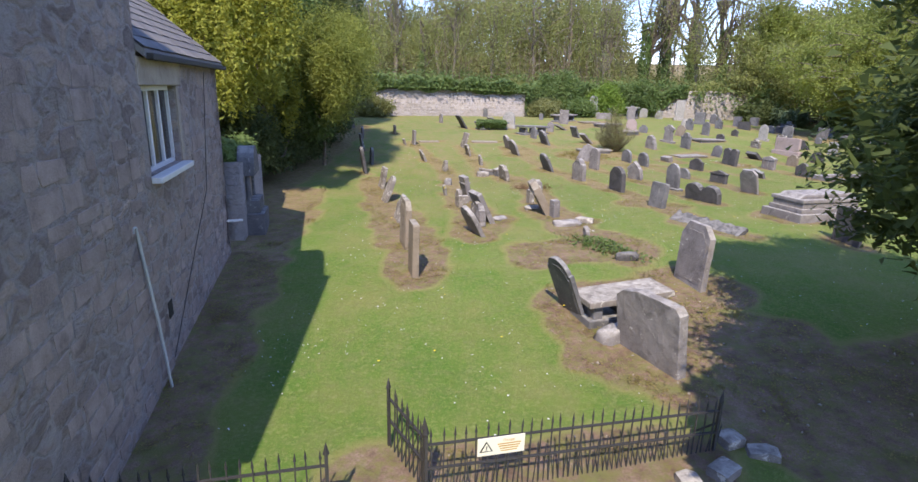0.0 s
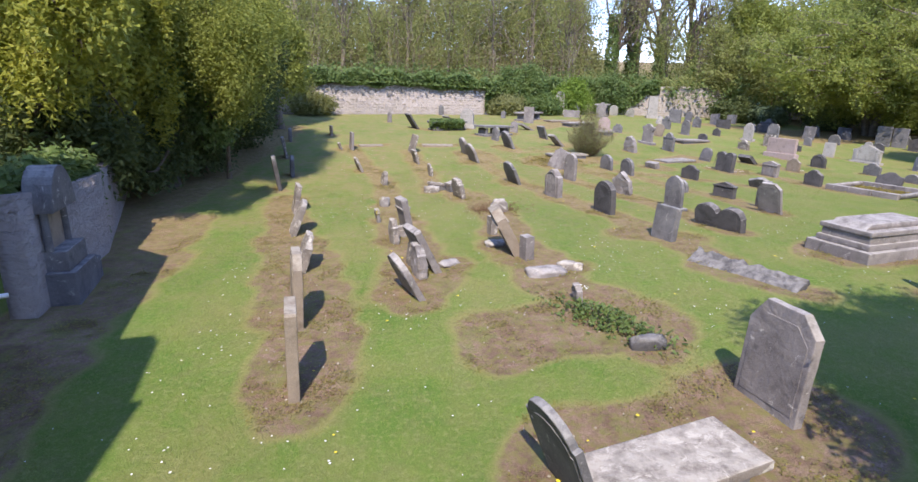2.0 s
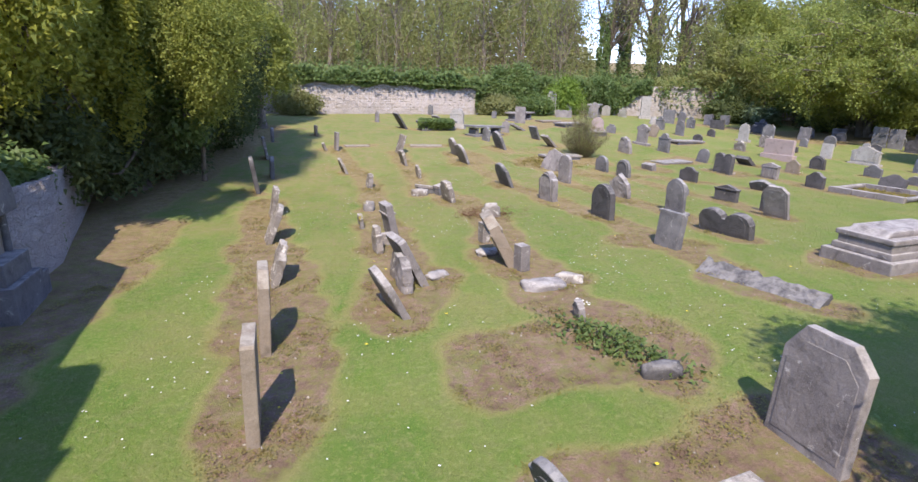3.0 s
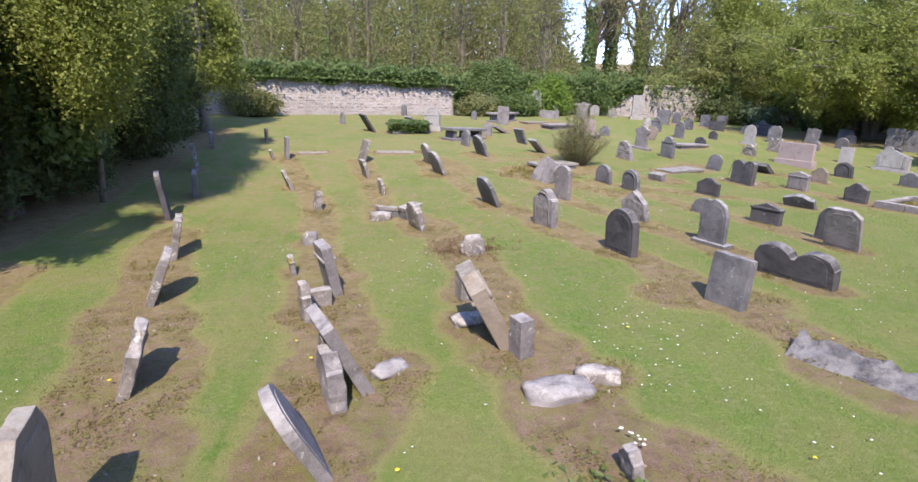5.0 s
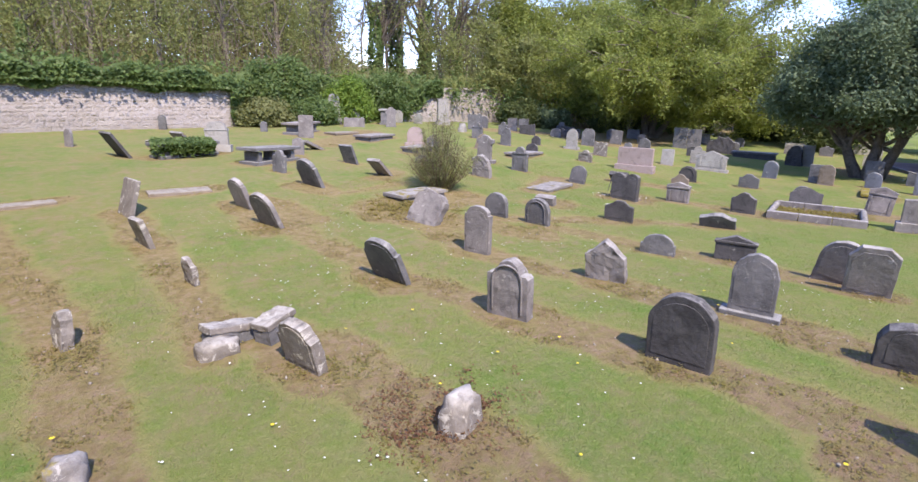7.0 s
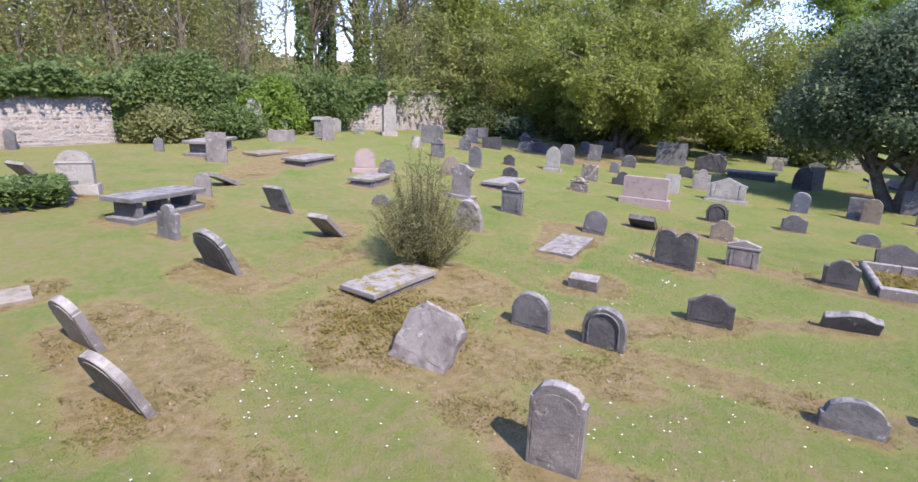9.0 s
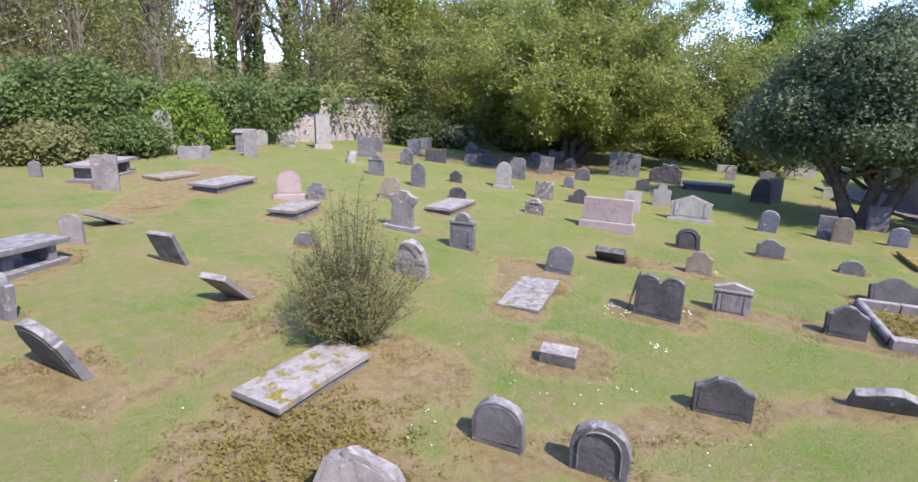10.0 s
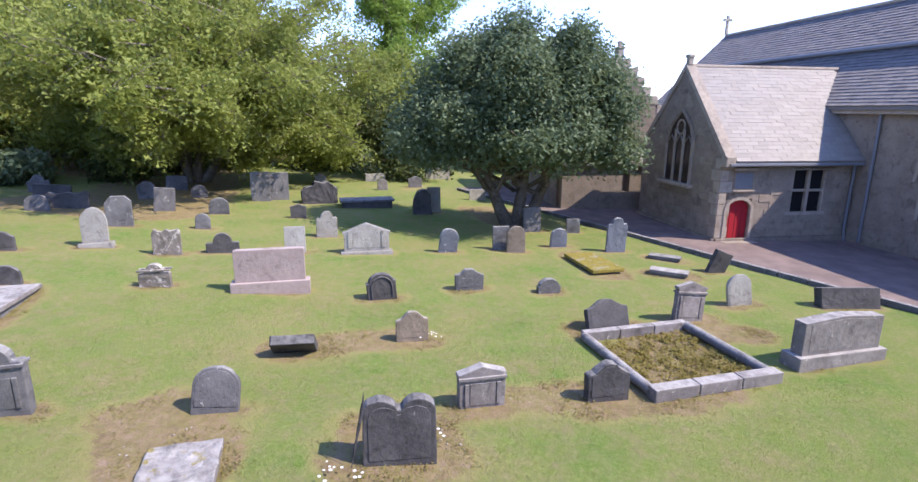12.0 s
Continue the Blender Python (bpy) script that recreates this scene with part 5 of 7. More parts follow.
headstone(13.65, 45.2, 0.88, 1.0, "arch", PINK, "pinkish round-topped headstone behind a slab", 150, base=0.16)
headstone(14.55, 44.9, 0.68, 0.62, "broken", MID, "dark broken stone beside a slab", 150, thick=0.18)
ledger(12.85, 43.3, 1.7, 1.0, 32, MOSSY, "mossy ledger slab raised on stones", 0.22)
headstone(17.15, 44.0, 0.7, 0.85, "arch", BROWN, "brown rounded headstone leaning sideways", 135, tilt=-16, thick=0.13)
headstone(14.95, 40.35, 0.95, 1.25, "cross_head", GREY, "waisted grey headstone with scrolled shoulders", 118, tilt=-4, thick=0.2, base=0.12)
headstone(15.36, 38.0, 0.74, 1.08, "shoulder", MID, "dark headstone with carved panel under a scrolled head", 116, thick=0.2, cap=2, panel=(0.1, 0.55, 0.5))
headstone(12.66, 37.0, 0.85, 0.88, "shroud", GREY, "weathered headstone worn into folds", 116, lean=-6, thick=0.26, rough=0.015)
headstone(11.5, 40.2, 0.6, 0.36, "segment", MID, "low dark stone behind the bush", 130)
ledger(18.6, 41.9, 2.55, 1.05, 24, GREY, "grey ledger slab tilted on its footing", 0.12, tilt=2)
headstone(20.0, 43.0, 0.72, 0.45, "arch", DARK, "low dark rounded stone at the head of a slab", 116)
headstone(16.25, 35.2, 0.72, 0.72, "arch", MID, "round-topped stone spotted with lichen", 110, lean=10, tilt=-6)
ledger(14.25, 34.55, 2.2, 0.95, 24, MOSSY, "ledger slab half covered by moss and soil", 0.02)
headstone(9.37, 31.2, 0.72, 0.68, "arch", MID, "low rounded grey headstone", 114, lean=-4, thick=0.17)
headstone(9.95, 30.0, 0.74, 0.74, "arch", MID, "low rounded headstone with a ring moulding", 112, lean=-5, thick=0.16, ring=1)
headstone(12.68, 29.5, 0.86, 0.62, "ogee", DARK, "dark curved headstone sunk deep in the turf", 116, thick=0.17)
headstone(15.05, 27.8, 1.0, 0.5, "ogee", MID, "headstone leaning so far it nearly lies down", 118, lean=-30, thick=0.17)
headstone(12.0, 32.1, 0.66, 0.28, "flat", GREY, "low block in a patch of bare earth", 116, lean=-14, thick=0.3, soil=0.8)
headstone(6.85, 28.35, 0.66, 1.08, "segment", GREY, "upright grey headstone with rough top", 116, thick=0.16, soil=0.7)
headstone(6.9, 31.2, 0.95, 0.9, "cut", GREY, "large weathered headstone with flaking carving, leaning over", 114, lean=22, tilt=-14, thick=0.26, rough=0.03, soil=0.9)
ledger(8.15, 34.1, 2.05, 0.92, 17, GOLD_MOSS, "grey ledger slab with yellow moss under the bush", 0.13)
# around the black arched stone
headstone(6.5, 22.57, 0.9, 1.02, "arch", DARK, "black round-topped headstone with a pale rim", 109, thick=0.2, lean=-3, soil=0.7)
headstone(9.02, 23.08, 0.72, 1.12, "gothic", MID, "tall grey pointed headstone on a narrow base", 113, thick=0.13, base=0.07, lean=-3, soil=0.6)
headstone(9.25, 20.5, 1.55, 0.66, "double", DARK, "long black double-arched headstone", 114, lean=-10, thick=0.24, soil=0.7)
headstone(12.0, 25.3, 0.86, 0.6, "pediment", DARK, "low black headstone with a moulded top", 116, thick=0.2, cap=2)
headstone(10.8, 26.5, 0.82, 0.47, "segment", MID, "low dark rounded headstone", 116, thick=0.15)
headstone(8.2, 25.65, 0.85, 0.86, "tent", GREY, "rough pointed headstone with flaking face", 118, lean=-10, thick=0.2, rough=0.015)
headstone(12.45, 23.35, 0.85, 0.95, "arch", GREY, "tilted grey headstone behind another", 108, lean=-14, tilt=-12, thick=0.12)
headstone(12.15, 22.65, 0.8, 1.05, "cut", GREY, "broad grey slab leaning against its neighbour", 116, lean=-18, thick=0.12)
headstone(5.4, 25.1, 0.75, 1.0, "shoulder", GREY, "carved headstone with scrolled top and deep moulding", 116, thick=0.24, ring=1, lean=-3, rough=0.015, soil=0.7)
headstone(7.1, 19.4, 0.7, 0.88, "flat", MID, "square dark grey headstone with chamfered top", 114, lean=6, thick=0.2, soil=0.6)
headstone(7.7, 16.6, 2.5, 0.4, "jagged", DARK, "long broken grey slab with a jagged edge, fallen in moss", 120, lean=60, thick=0.15, rough=0.02, soil=0.5, name="broken_slab", category="broken stone")
# stepped pedestal tomb
pt = thing("pedestal_tomb", pose(12.0, 18.1, gz(12.0, 18.1), 0, 0, 17), "large stepped grey pedestal tomb", "tomb")
boxpart("lower_step", (2.85, 1.6, 0.5), (0, 0, 0.0), GREY, pt, 0.03)
boxpart("upper_step", (2.55, 1.35, 0.16), (0, 0, 0.32), GREY, pt, 0.04)
boxpart("body", (2.4, 1.2, 0.22), (0, 0, 0.48), GREY, pt, 0.03)
bm = box(bmesh.new(), (2.5, 1.3, 0.12), (0, 0, 0.64), 0.03)
part("coping", bm, GREY, pt)
bm = prism([(-1.2, 0.69), (1.2, 0.69), (1.0, 0.84), (-1.0, 0.84)], 0.9, 0.06)
part("hipped_top", bm, GREY, pt)
SOIL.append((11, 17.8, 13, 18.4, 1.2))
# toward the church
headstone(15.68, 32.05, 1.02, 0.95, "double", DARK, "black double-headed headstone in dry weeds", 107, thick=0.24, lean=4, soil=0.9)
headstone(17.48, 31.1, 0.8, 0.74, "pediment", GREY, "grey headstone with pediment and fluted pilasters", 112, thick=0.2, cap=2, panel=(0.06, 0.6, 0.55), soil=0.7)
headstone(18.15, 28.95, 0.78, 0.68, "ogee", DARK, "dark curved-top headstone", 110, thick=0.2, soil=0.7)
headstone(18.75, 35.0, 0.85, 0.6, "flat", DARK, "dark block tipped back on its edge", 108, lean=-48, thick=0.2, soil=0.7)
headstone(19.85, 32.85, 0.7, 0.66, "ogee", BROWN, "small brownish headstone with shaped top", 113, soil=0.6)
headstone(22.2, 34.2, 0.75, 0.7, "segment", DARK, "dark headstone with carved white scroll", 116, thick=0.2, tilt=5, ring=1)
headstone(23.55, 32.1, 0.8, 0.6, "ogee", MID, "grey headstone with a small niche", 110, thick=0.16)
headstone(23.75, 29.9, 0.65, 0.4, "segment", MID, "very low dark rounded stone", 110, thick=0.2)
headstone(21.88, 37.1, 1.75, 1.15, "flat", PINK, "wide pink granite headstone on a granite base", 112, thick=0.22, base=0.3, rough=0.0, soil=0.5)
headstone(21.2, 39.9, 0.75, 0.6, "shoulder", LICHEN, "low white-lichened stone with rounded head", 112, cap=2, thick=0.2)
headstone(23.9, 41.5, 0.8, 0.8, "crown", LICHEN, "square stone blotched with yellow lichen", 116, rough=0.02)
headstone(24.75, 40.2, 0.98, 0.64, "shoulder", DARK, "black headstone with pale scrolled crest", 116, thick=0.18)
headstone(25.7, 38.2, 0.68, 0.85, "flat", LIGHT, "pale plain headstone", 112, lean=4)
headstone(28.1, 38.05, 0.76, 0.98, "shoulder", LIGHT, "pale headstone with scrolled head", 118, lean=-3)
headstone(26.35, 35.95, 1.5, 1.05, "pediment", LIGHT, "wide pale headstone on a white base", 111, thick=0.2, base=0.1, rough=0.0, panel=(0.2, 0.75, 0.6))
headstone(27.3, 33.35, 0.66, 0.85, "arch", BLUE, "blue-grey headstone at the edge of tree shade", 106, lean=-6, tilt=-6)
headstone(27.85, 31.0, 0.66, 0.92, "arch", BROWN, "sunlit brown rounded headstone", 104)
headstone(28.05, 31.55, 0.6, 0.85, "flat", MID, "dark headstone behind a brown one", 104)
headstone(28.9, 29.5, 0.62, 0.7, "arch", BLUE, "small blue-grey headstone", 104, lean=-6)
headstone(28.6, 27.5, 0.7, 1.25, "shoulder", BLUE, "tall blue-grey headstone in shade", 104, lean=-4)
headstone(23.7, 43.75, 0.72, 1.25, "gothic", LIGHT, "tall pale pointed headstone on a base", 118, thick=0.14, base=0.14)
headstone(27.4, 42.6, 0.52, 0.57, "arch", MID, "small rounded dark headstone", 116)
headstone(26.45, 45.2, 0.85, 1.08, "cut", MID, "dark mottled headstone", 120, thick=0.15)
headstone(29.65, 45.8, 0.82, 0.95, "flat", MID, "grey square headstone at the wood's edge", 125, tilt=-5)
headstone(30.1, 43.6, 0.8, 0.7, "arch", MID, "rounded grey headstone", 118, lean=-6)
headstone(30.8, 40.4, 0.66, 0.6, "pediment", DARK, "small dark gabled headstone", 114)
headstone(33.85, 43.7, 0.9, 1.4, "flat", MID, "large dark square headstone", 120, thick=0.2)
headstone(34.6, 43.1, 0.9, 1.35, "flat", MID, "large dark square headstone beside another", 120, thick=0.2)
headstone(34.6, 41.0, 1.7, 1.1, "broken", DARK, "dark overgrown broken monument", 120, thick=0.5, rough=0.04)
headstone(33.7, 35.6, 0.9, 1.15, "shroud", DARK, "dark stone under ivy", 108, thick=0.4, rough=0.04)
headstone(34.3, 35.2, 0.65, 1.2, "flat", LIGHT, "white headstone behind an ivied one", 108)
headstone(31.3, 28.85, 0.56, 0.58, "flat", MID, "small headstone beside the path", 103)
headstone(31.25, 30.5, 0.75, 0.98, "flat", MID, "grey headstone by the holly trunk", 112, lean=5)
headstone(42.1, 37.9, 0.85, 0.68, "pediment", MID, "far dark gabled headstone", 115)
headstone(43.8, 41.0, 1.3, 0.5, "flat", LIGHT, "far pale low stone", 120, thick=0.3)
headstone(47.0, 37.4, 1.8, 0.8, "flat", LIGHT, "far pale wide headstone", 118, thick=0.3)
headstone(40.1, 39.4, 0.6, 0.65, "gothic", GREY, "far small grey headstone", 116)
headstone(38.5, 33.6, 0.9, 0.6, "flat", LIGHT, "far pale headstone beyond the holly", 112)
for x, y, w, h, kd in ((25.5, 50.5, 1.2, 0.7, "flat"), (27.3, 49.4, 0.8, 0.6, "arch"), (28.3, 49.0, 1.5, 0.65, "crown"), (26.2, 53.3, 0.8, 0.9, "flat"), (29.8, 51.2, 1.4, 0.6, "flat"), (31.8, 48.2, 0.8, 0.8, "arch"), (31.0, 53.0, 0.9, 0.8, "shoulder"), (33.3, 46.6, 0.7, 0.6, "arch"), (34.9, 48.9, 1.0, 0.7, "flat"), (36.5, 44.8, 0.8, 0.7, "broken"), (37.6, 42.0, 0.8, 0.6, "arch"), (24.6, 55.0, 0.7, 0.9, "arch"), (28.9, 55.4, 0.9, 0.8, "flat"), (38.6, 45.2, 0.9, 0.8, "flat"), (40.5, 43.4, 0.7, 0.7, "arch")):
    headstone(x, y, w, h, kd, DARK if w > 1.1 else MID, "dark mossy headstone in the shade of the trees", 118, lean=3 * math.sin(7 * x), tilt=4 * math.sin(5 * y), thick=0.18, rough=0.015)
chest = thing("chest_tomb", pose(34.6, 38.6, gz(34.6, 38.6), 0, 0, 113), "long low dark chest tomb", "tomb")
boxpart("body", (2.4, 0.9, 0.5), (0, 0, 0.05), DARK, chest, 0.03)
boxpart("lid", (2.6, 1.05, 0.1), (0, 0, 0.35), MID, chest, 0.03)
# kerbed grave plot
plot = thing("kerbed_grave", pose(20.0, 27.45, gz(20.0, 27.45), 0, 0, 114), "grave plot framed by grey stone kerbs", "grave plot")
for s in (-1, 1):
    tube_part("side_kerb", [(s * 1.3, -1.25, 0.1), (s * 1.3, 1.25, 0.1)], [0.11, 0.11], MID if s < 0 else GREY, plot, 8)
for k in range(3):
    boxpart("front_kerb", (0.9, 0.26, 0.34), (-0.92 + 0.92 * k, 1.32, 0.06), GREY, plot, 0.02)
    boxpart("back_kerb", (0.86, 0.2, 0.28), (-0.88 + 0.88 * k, -1.3, 0.06), GREY, plot, 0.02)
SOIL.append((19.6, 27.2, 20.4, 27.6, 1.2))
headstone(21.35, 28.55, 1.05, 0.72, "ogee", DARK, "dark curved headstone leaning behind a grave plot", 114, lean=22, thick=0.18, soil=0.8)
headstone(22.25, 26.6, 0.78, 0.98, "pediment", GREY, "grey headstone with pediment and panel", 112, lean=4, tilt=-6, thick=0.16, cap=2, panel=(0.1, 0.62, 0.6), soil=0.7)
headstone(23.6, 24.95, 0.7, 0.85, "arch", LIGHT, "pale headstone leaning to one side", 110, tilt=10, thick=0.1, soil=0.6)
headstone(20.4, 24.2, 1.95, 1.02, "peon", GREY, "very wide grey headstone on a long base", 113, thick=0.28, base=0.26, rough=0.0, soil=0.5)
headstone(23.9, 22.2, 1.55, 0.5, "flat", DARK, "dark slab leaning back with a pale top edge", 100, lean=16, thick=0.3)
headstone(26.6, 24.7, 0.55, 0.7, "flat", DARK, "small dark stone leaning by the kerb", 104, tilt=-22, thick=0.2)
ledger(26.7, 28.45, 2.1, 1.05, 22, FULL_MOSS, "mossy yellow-topped flat slab", 0.1)
ledger(26.05, 26.2, 1.1, 0.45, 70, GREY, "small flat grey slab", 0.1)
ledger(27.85, 25.95, 1.0, 0.4, 70, MID, "small dark flat slab in the shade", 0.08)
headstone(24.1, 21.5, 0.3, 0.3, "flat", MID, "small stub by the wide slab", 100, soil=0.2)
boulder(21.6, 23.4, 0.4, 0.3, 0.18, LICHEN, "loose lichened stone", 41)
boulder(16.0, 31.75, 0.3, 0.2, 0.1, BROWN, "small brown stone at a headstone's foot", 42)
# arched memorial on the house's garden wall
mon = thing("wall_memorial", pose(-6.75, 16.6, gz(-6.75, 16.6), 0, 0, -76), "arched stone memorial on stepped blocks against the wall", "memorial")
boxpart("lower_block", (1.3, 0.75, 0.75), (0, 0.1, 0.25), MID, mon, 0.03)
boxpart("upper_block", (1.1, 0.6, 0.42), (0, 0.05, 0.82), MID, mon, 0.03)
boxpart("side_block", (0.5, 0.5, 0.6), (-0.75, 0.2, 0.2), MID, mon, 0.03)
boxpart("panel", (0.7, 0.2, 0.8), (0, -0.05, 1.4), BROWN, mon, 0.02, "orange-brown inner panel")
for s in (-1, 1):
    tube_part("column", [(s * 0.48, 0.05, 1.0), (s * 0.48, 0.05, 1.8)], [0.08, 0.07], MID, mon)
part("arched_head", prism(arc(0, 1.8, 0.62, 0.85, 0, 180, 14), 0.5, 0.03), MID, mon).matrix_basis = pose(0, 0.03, 0)
# bare strips along the rows and round the larger graves
SOIL += [(-1.1, 12.75, -1.4, 14.5, 0.85), (-1.4, 14.5, -2.9, 20, 0.95), (-2.9, 20, -4.1, 24.8, 0.7), (0.65, 16.6, 0.55, 18.0, 1.0), (0.55, 18.0, 0.0, 21.5, 0.75), (0.0, 21.5, -1.0, 27.5, 0.5), (-1.0, 27.5, -3.4, 36, 0.45),
         (3.6, 16.5, 3.1, 19.2, 0.85), (3.1, 19.2, 3.0, 22.4, 0.65), (3.0, 22.4, 2.5, 25.0, 0.6), (2.5, 25.0, 1.1, 26.8, 0.6), (1.1, 26.8, -0.1, 34.5, 0.5), (4.0, 16.0, 4.5, 15.6, 0.6), (2.1, 14.2, 4.4, 14.5, 1.1), (2.7, 10.8, 5.4, 11.6, 1.2),
         (3.0, 8.8, 5.4, 6.6, 1.1), (2.6, 9.9, 5.8, 9.2, 1.1), (6.5, 19.8, 7.6, 19.4, 0.7), (7.2, 17.2, 8.3, 15.5, 0.6)]
SOIL += [(5.2, 6.6, 8.6, 8.2, 1.3), (-3.7, 2, -6.0, 14.5, 1.0), (-5.9, 15, -6.7, 22.0, 1.1), (-9.0, 22, -8.8, 42, 1.8), (-1.2, 5.4, 3.0, 5.9, 0.8), (6.4, 32.6, 7.4, 31.2, 1.1), (7.0, 33.0, 9.6, 33.6, 1.2), (3.3, 35.4, 4.2, 32.4, 0.6),
         (3.0, 31.8, 2.8, 34.6, 0.6), (4.4, 27.2, 4.2, 28.2, 0.6), (4.9, 36.6, 5.6, 35.4, 0.6), (6.3, 35.2, 8.6, 36.2, 0.35), (14.1, 34.7, 15.9, 35.7, 1.0), (11.9, 32.3, 12.5, 32.3, 0.75), (8.0, 37.2, 9.2, 38.2, 0.6), (15.7, 32.4, 16.5, 32.2, 0.9)]
SOIL += [(7.6, 17.4, 6.7, 22.3, 0.55), (6.5, 22.6, 5.3, 25.6, 0.6), (5.3, 25.6, 4.0, 29.5, 0.5), (4.0, 29.5, 2.9, 34, 0.5), (9.3, 20.4, 8.8, 23.4, 0.55), (8.8, 23.4, 6.9, 28.4, 0.5), (6.9, 28.4, 6.8, 31, 0.6), (12.2, 22.7, 11.8, 25.4, 0.5), (11.8, 25.4, 9.9, 30, 0.5), (15, 27.8, 12.7, 29.6, 0.45)]
SOIL += [(9.0, 46, 13.5, 51.5, 1.0), (30, 47, 40, 52, 3.4), (24, 53, 32, 50, 1.6), (33, 31.5, 36, 33, 1.3), (18.8, 35.2, 20.0, 32.8, 0.6), (18.8, 27.0, 18.0, 29.0, 0.8), (21.2, 29, 21.5, 25.5, 0.6), (17.2, 31.3, 18.6, 28.6, 0.5), (9.2, 30.9, 13.0, 29.3, 0.5), (8.2, 30.6, 9.3, 28.9, 0.6)]


# ---- the ground sheet ----
def soil_at(x, y):
    m = np.zeros_like(x)
    wob = 0.16 * np.sin(1.9 * x + 1.3 * np.sin(1.1 * y)) + 0.13 * np.sin(2.7 * y + 1.7 * np.sin(1.6 * x)) + 0.08 * np.sin(5.1 * x - 4.3 * y)
    for x0, y0, x1, y1, r in SOIL:
        near = (np.minimum(x0, x1) - 3 < x) & (x < max(x0, x1) + 3) & (np.minimum(y0, y1) - 3 < y) & (y < max(y0, y1) + 3)
        px, py = x[near] - x0, y[near] - y0
        dx, dy = x1 - x0, y1 - y0
        t = np.clip((px * dx + py * dy) / (dx * dx + dy * dy + 1e-6), 0, 1)
        d = np.hypot(px - t * dx, py - t * dy) + wob[near] * min(1, r) * 0.8
        m[near] = np.maximum(m[near], np.clip((r - d) / 0.62 + 0.45, 0, min(1.0, 0.6 + 0.5 * r)))
    worn = np.clip((x - 5) / 3, 0, 1) * np.clip((y - 22) / 5, 0, 1) * np.clip((48 - y) / 5, 0, 1)
    return m * (1 - 0.08 * worn)


def spaced(lo, hi, fine, out):
    a = list(np.arange(lo, hi + 1e-6, fine))
    step = fine
    while a[-1] < out[1]:
        step *= 1.22
        a.append(a[-1] + step)
    step = fine
    while a[0] > out[0]:
        step *= 1.22
        a.insert(0, a[0] - step)
    return np.array(a)


gx, gy = spaced(-9, 29, 0.19, (-420, 460)), spaced(3, 47, 0.19, (-420, 640))
X, Y = np.meshgrid(gx, gy, indexing="ij")
Z = lie(X, Y)
S = np.maximum(soil_at(X, Y), np.clip((Y - 62 - 0.1 * (X - 20)) / 3, 0, 1))
S = np.where((X > 36) & (Y > 52), 1.0, S)
Z = Z - 0.02 * S + 0.012 * np.sin(2.1 * X + 0.7 * Y) * np.sin(1.7 * Y) + 0.05 * np.clip((np.hypot(X - 12, Y - 28) - 60) / 40, 0, 40)
Z = np.where(Y > 75, Z + 0.06 * (Y - 75), Z)
nx, ny = X.shape
idx = np.arange(nx * ny).reshape(nx, ny)
faces = np.stack([idx[:-1, :-1], idx[1:, :-1], idx[1:, 1:], idx[:-1, 1:]], -1).reshape(-1, 4)
ground = mesh_np("ground", np.stack([X, Y, Z], -1).reshape(-1, 3), faces, GROUND, smooth=True)
att = ground.data.attributes.new("soil", "FLOAT", "POINT")
att.data.foreach_set("value", S.ravel().astype(np.float32))
dry = 1.0 * np.clip((Y - 14) / 15, 0, 1) * np.clip((Y + 18 - 0.9 * X) / 13, 0.35, 1) * (1 - 0.35 * np.clip((X - 9.5) / 4, 0, 1))
att = ground.data.attributes.new("parched", "FLOAT", "POINT")
att.data.foreach_set("value", dry.ravel().astype(np.float32))
tagged(ground, "mown churchyard grass with bare earth along the graves", "ground", kind="structure")

# ---- trees ----
def crooked(p, q, rng, bend=0.12, n=7):
    p, q = np.asarray(p, float), np.asarray(q, float)
    t = np.linspace(0, 1, n)[:, None]
    size = np.linalg.norm(q - p)
    off = np.cumsum(rng.normal(size=(n, 3)), 0) * bend * size / n
    off -= off[0]
    return p + (q - p) * t + off * (1 - 0.3 * t)


def broken_up(rng, b, n=15):
    """Each crown ellipsoid as a core and several smaller ones round its surface, so that the outline is uneven."""
    out = []
    for c in b:
        out.append([*c[:3], *(c[3:] * 0.78)])
        d = rng.normal(size=(n, 3))
        d /= np.linalg.norm(d, axis=1)[:, None]
        s = rng.uniform(0.2, 0.42, (n, 1))
        out += np.concatenate([c[:3] + d * c[3:] * (1.02 - 0.75 * s), np.repeat(c[3:][None], n, 0) * s * rng.uniform(0.8, 1.25, (n, 3))], 1).tolist()
    return np.array(out)


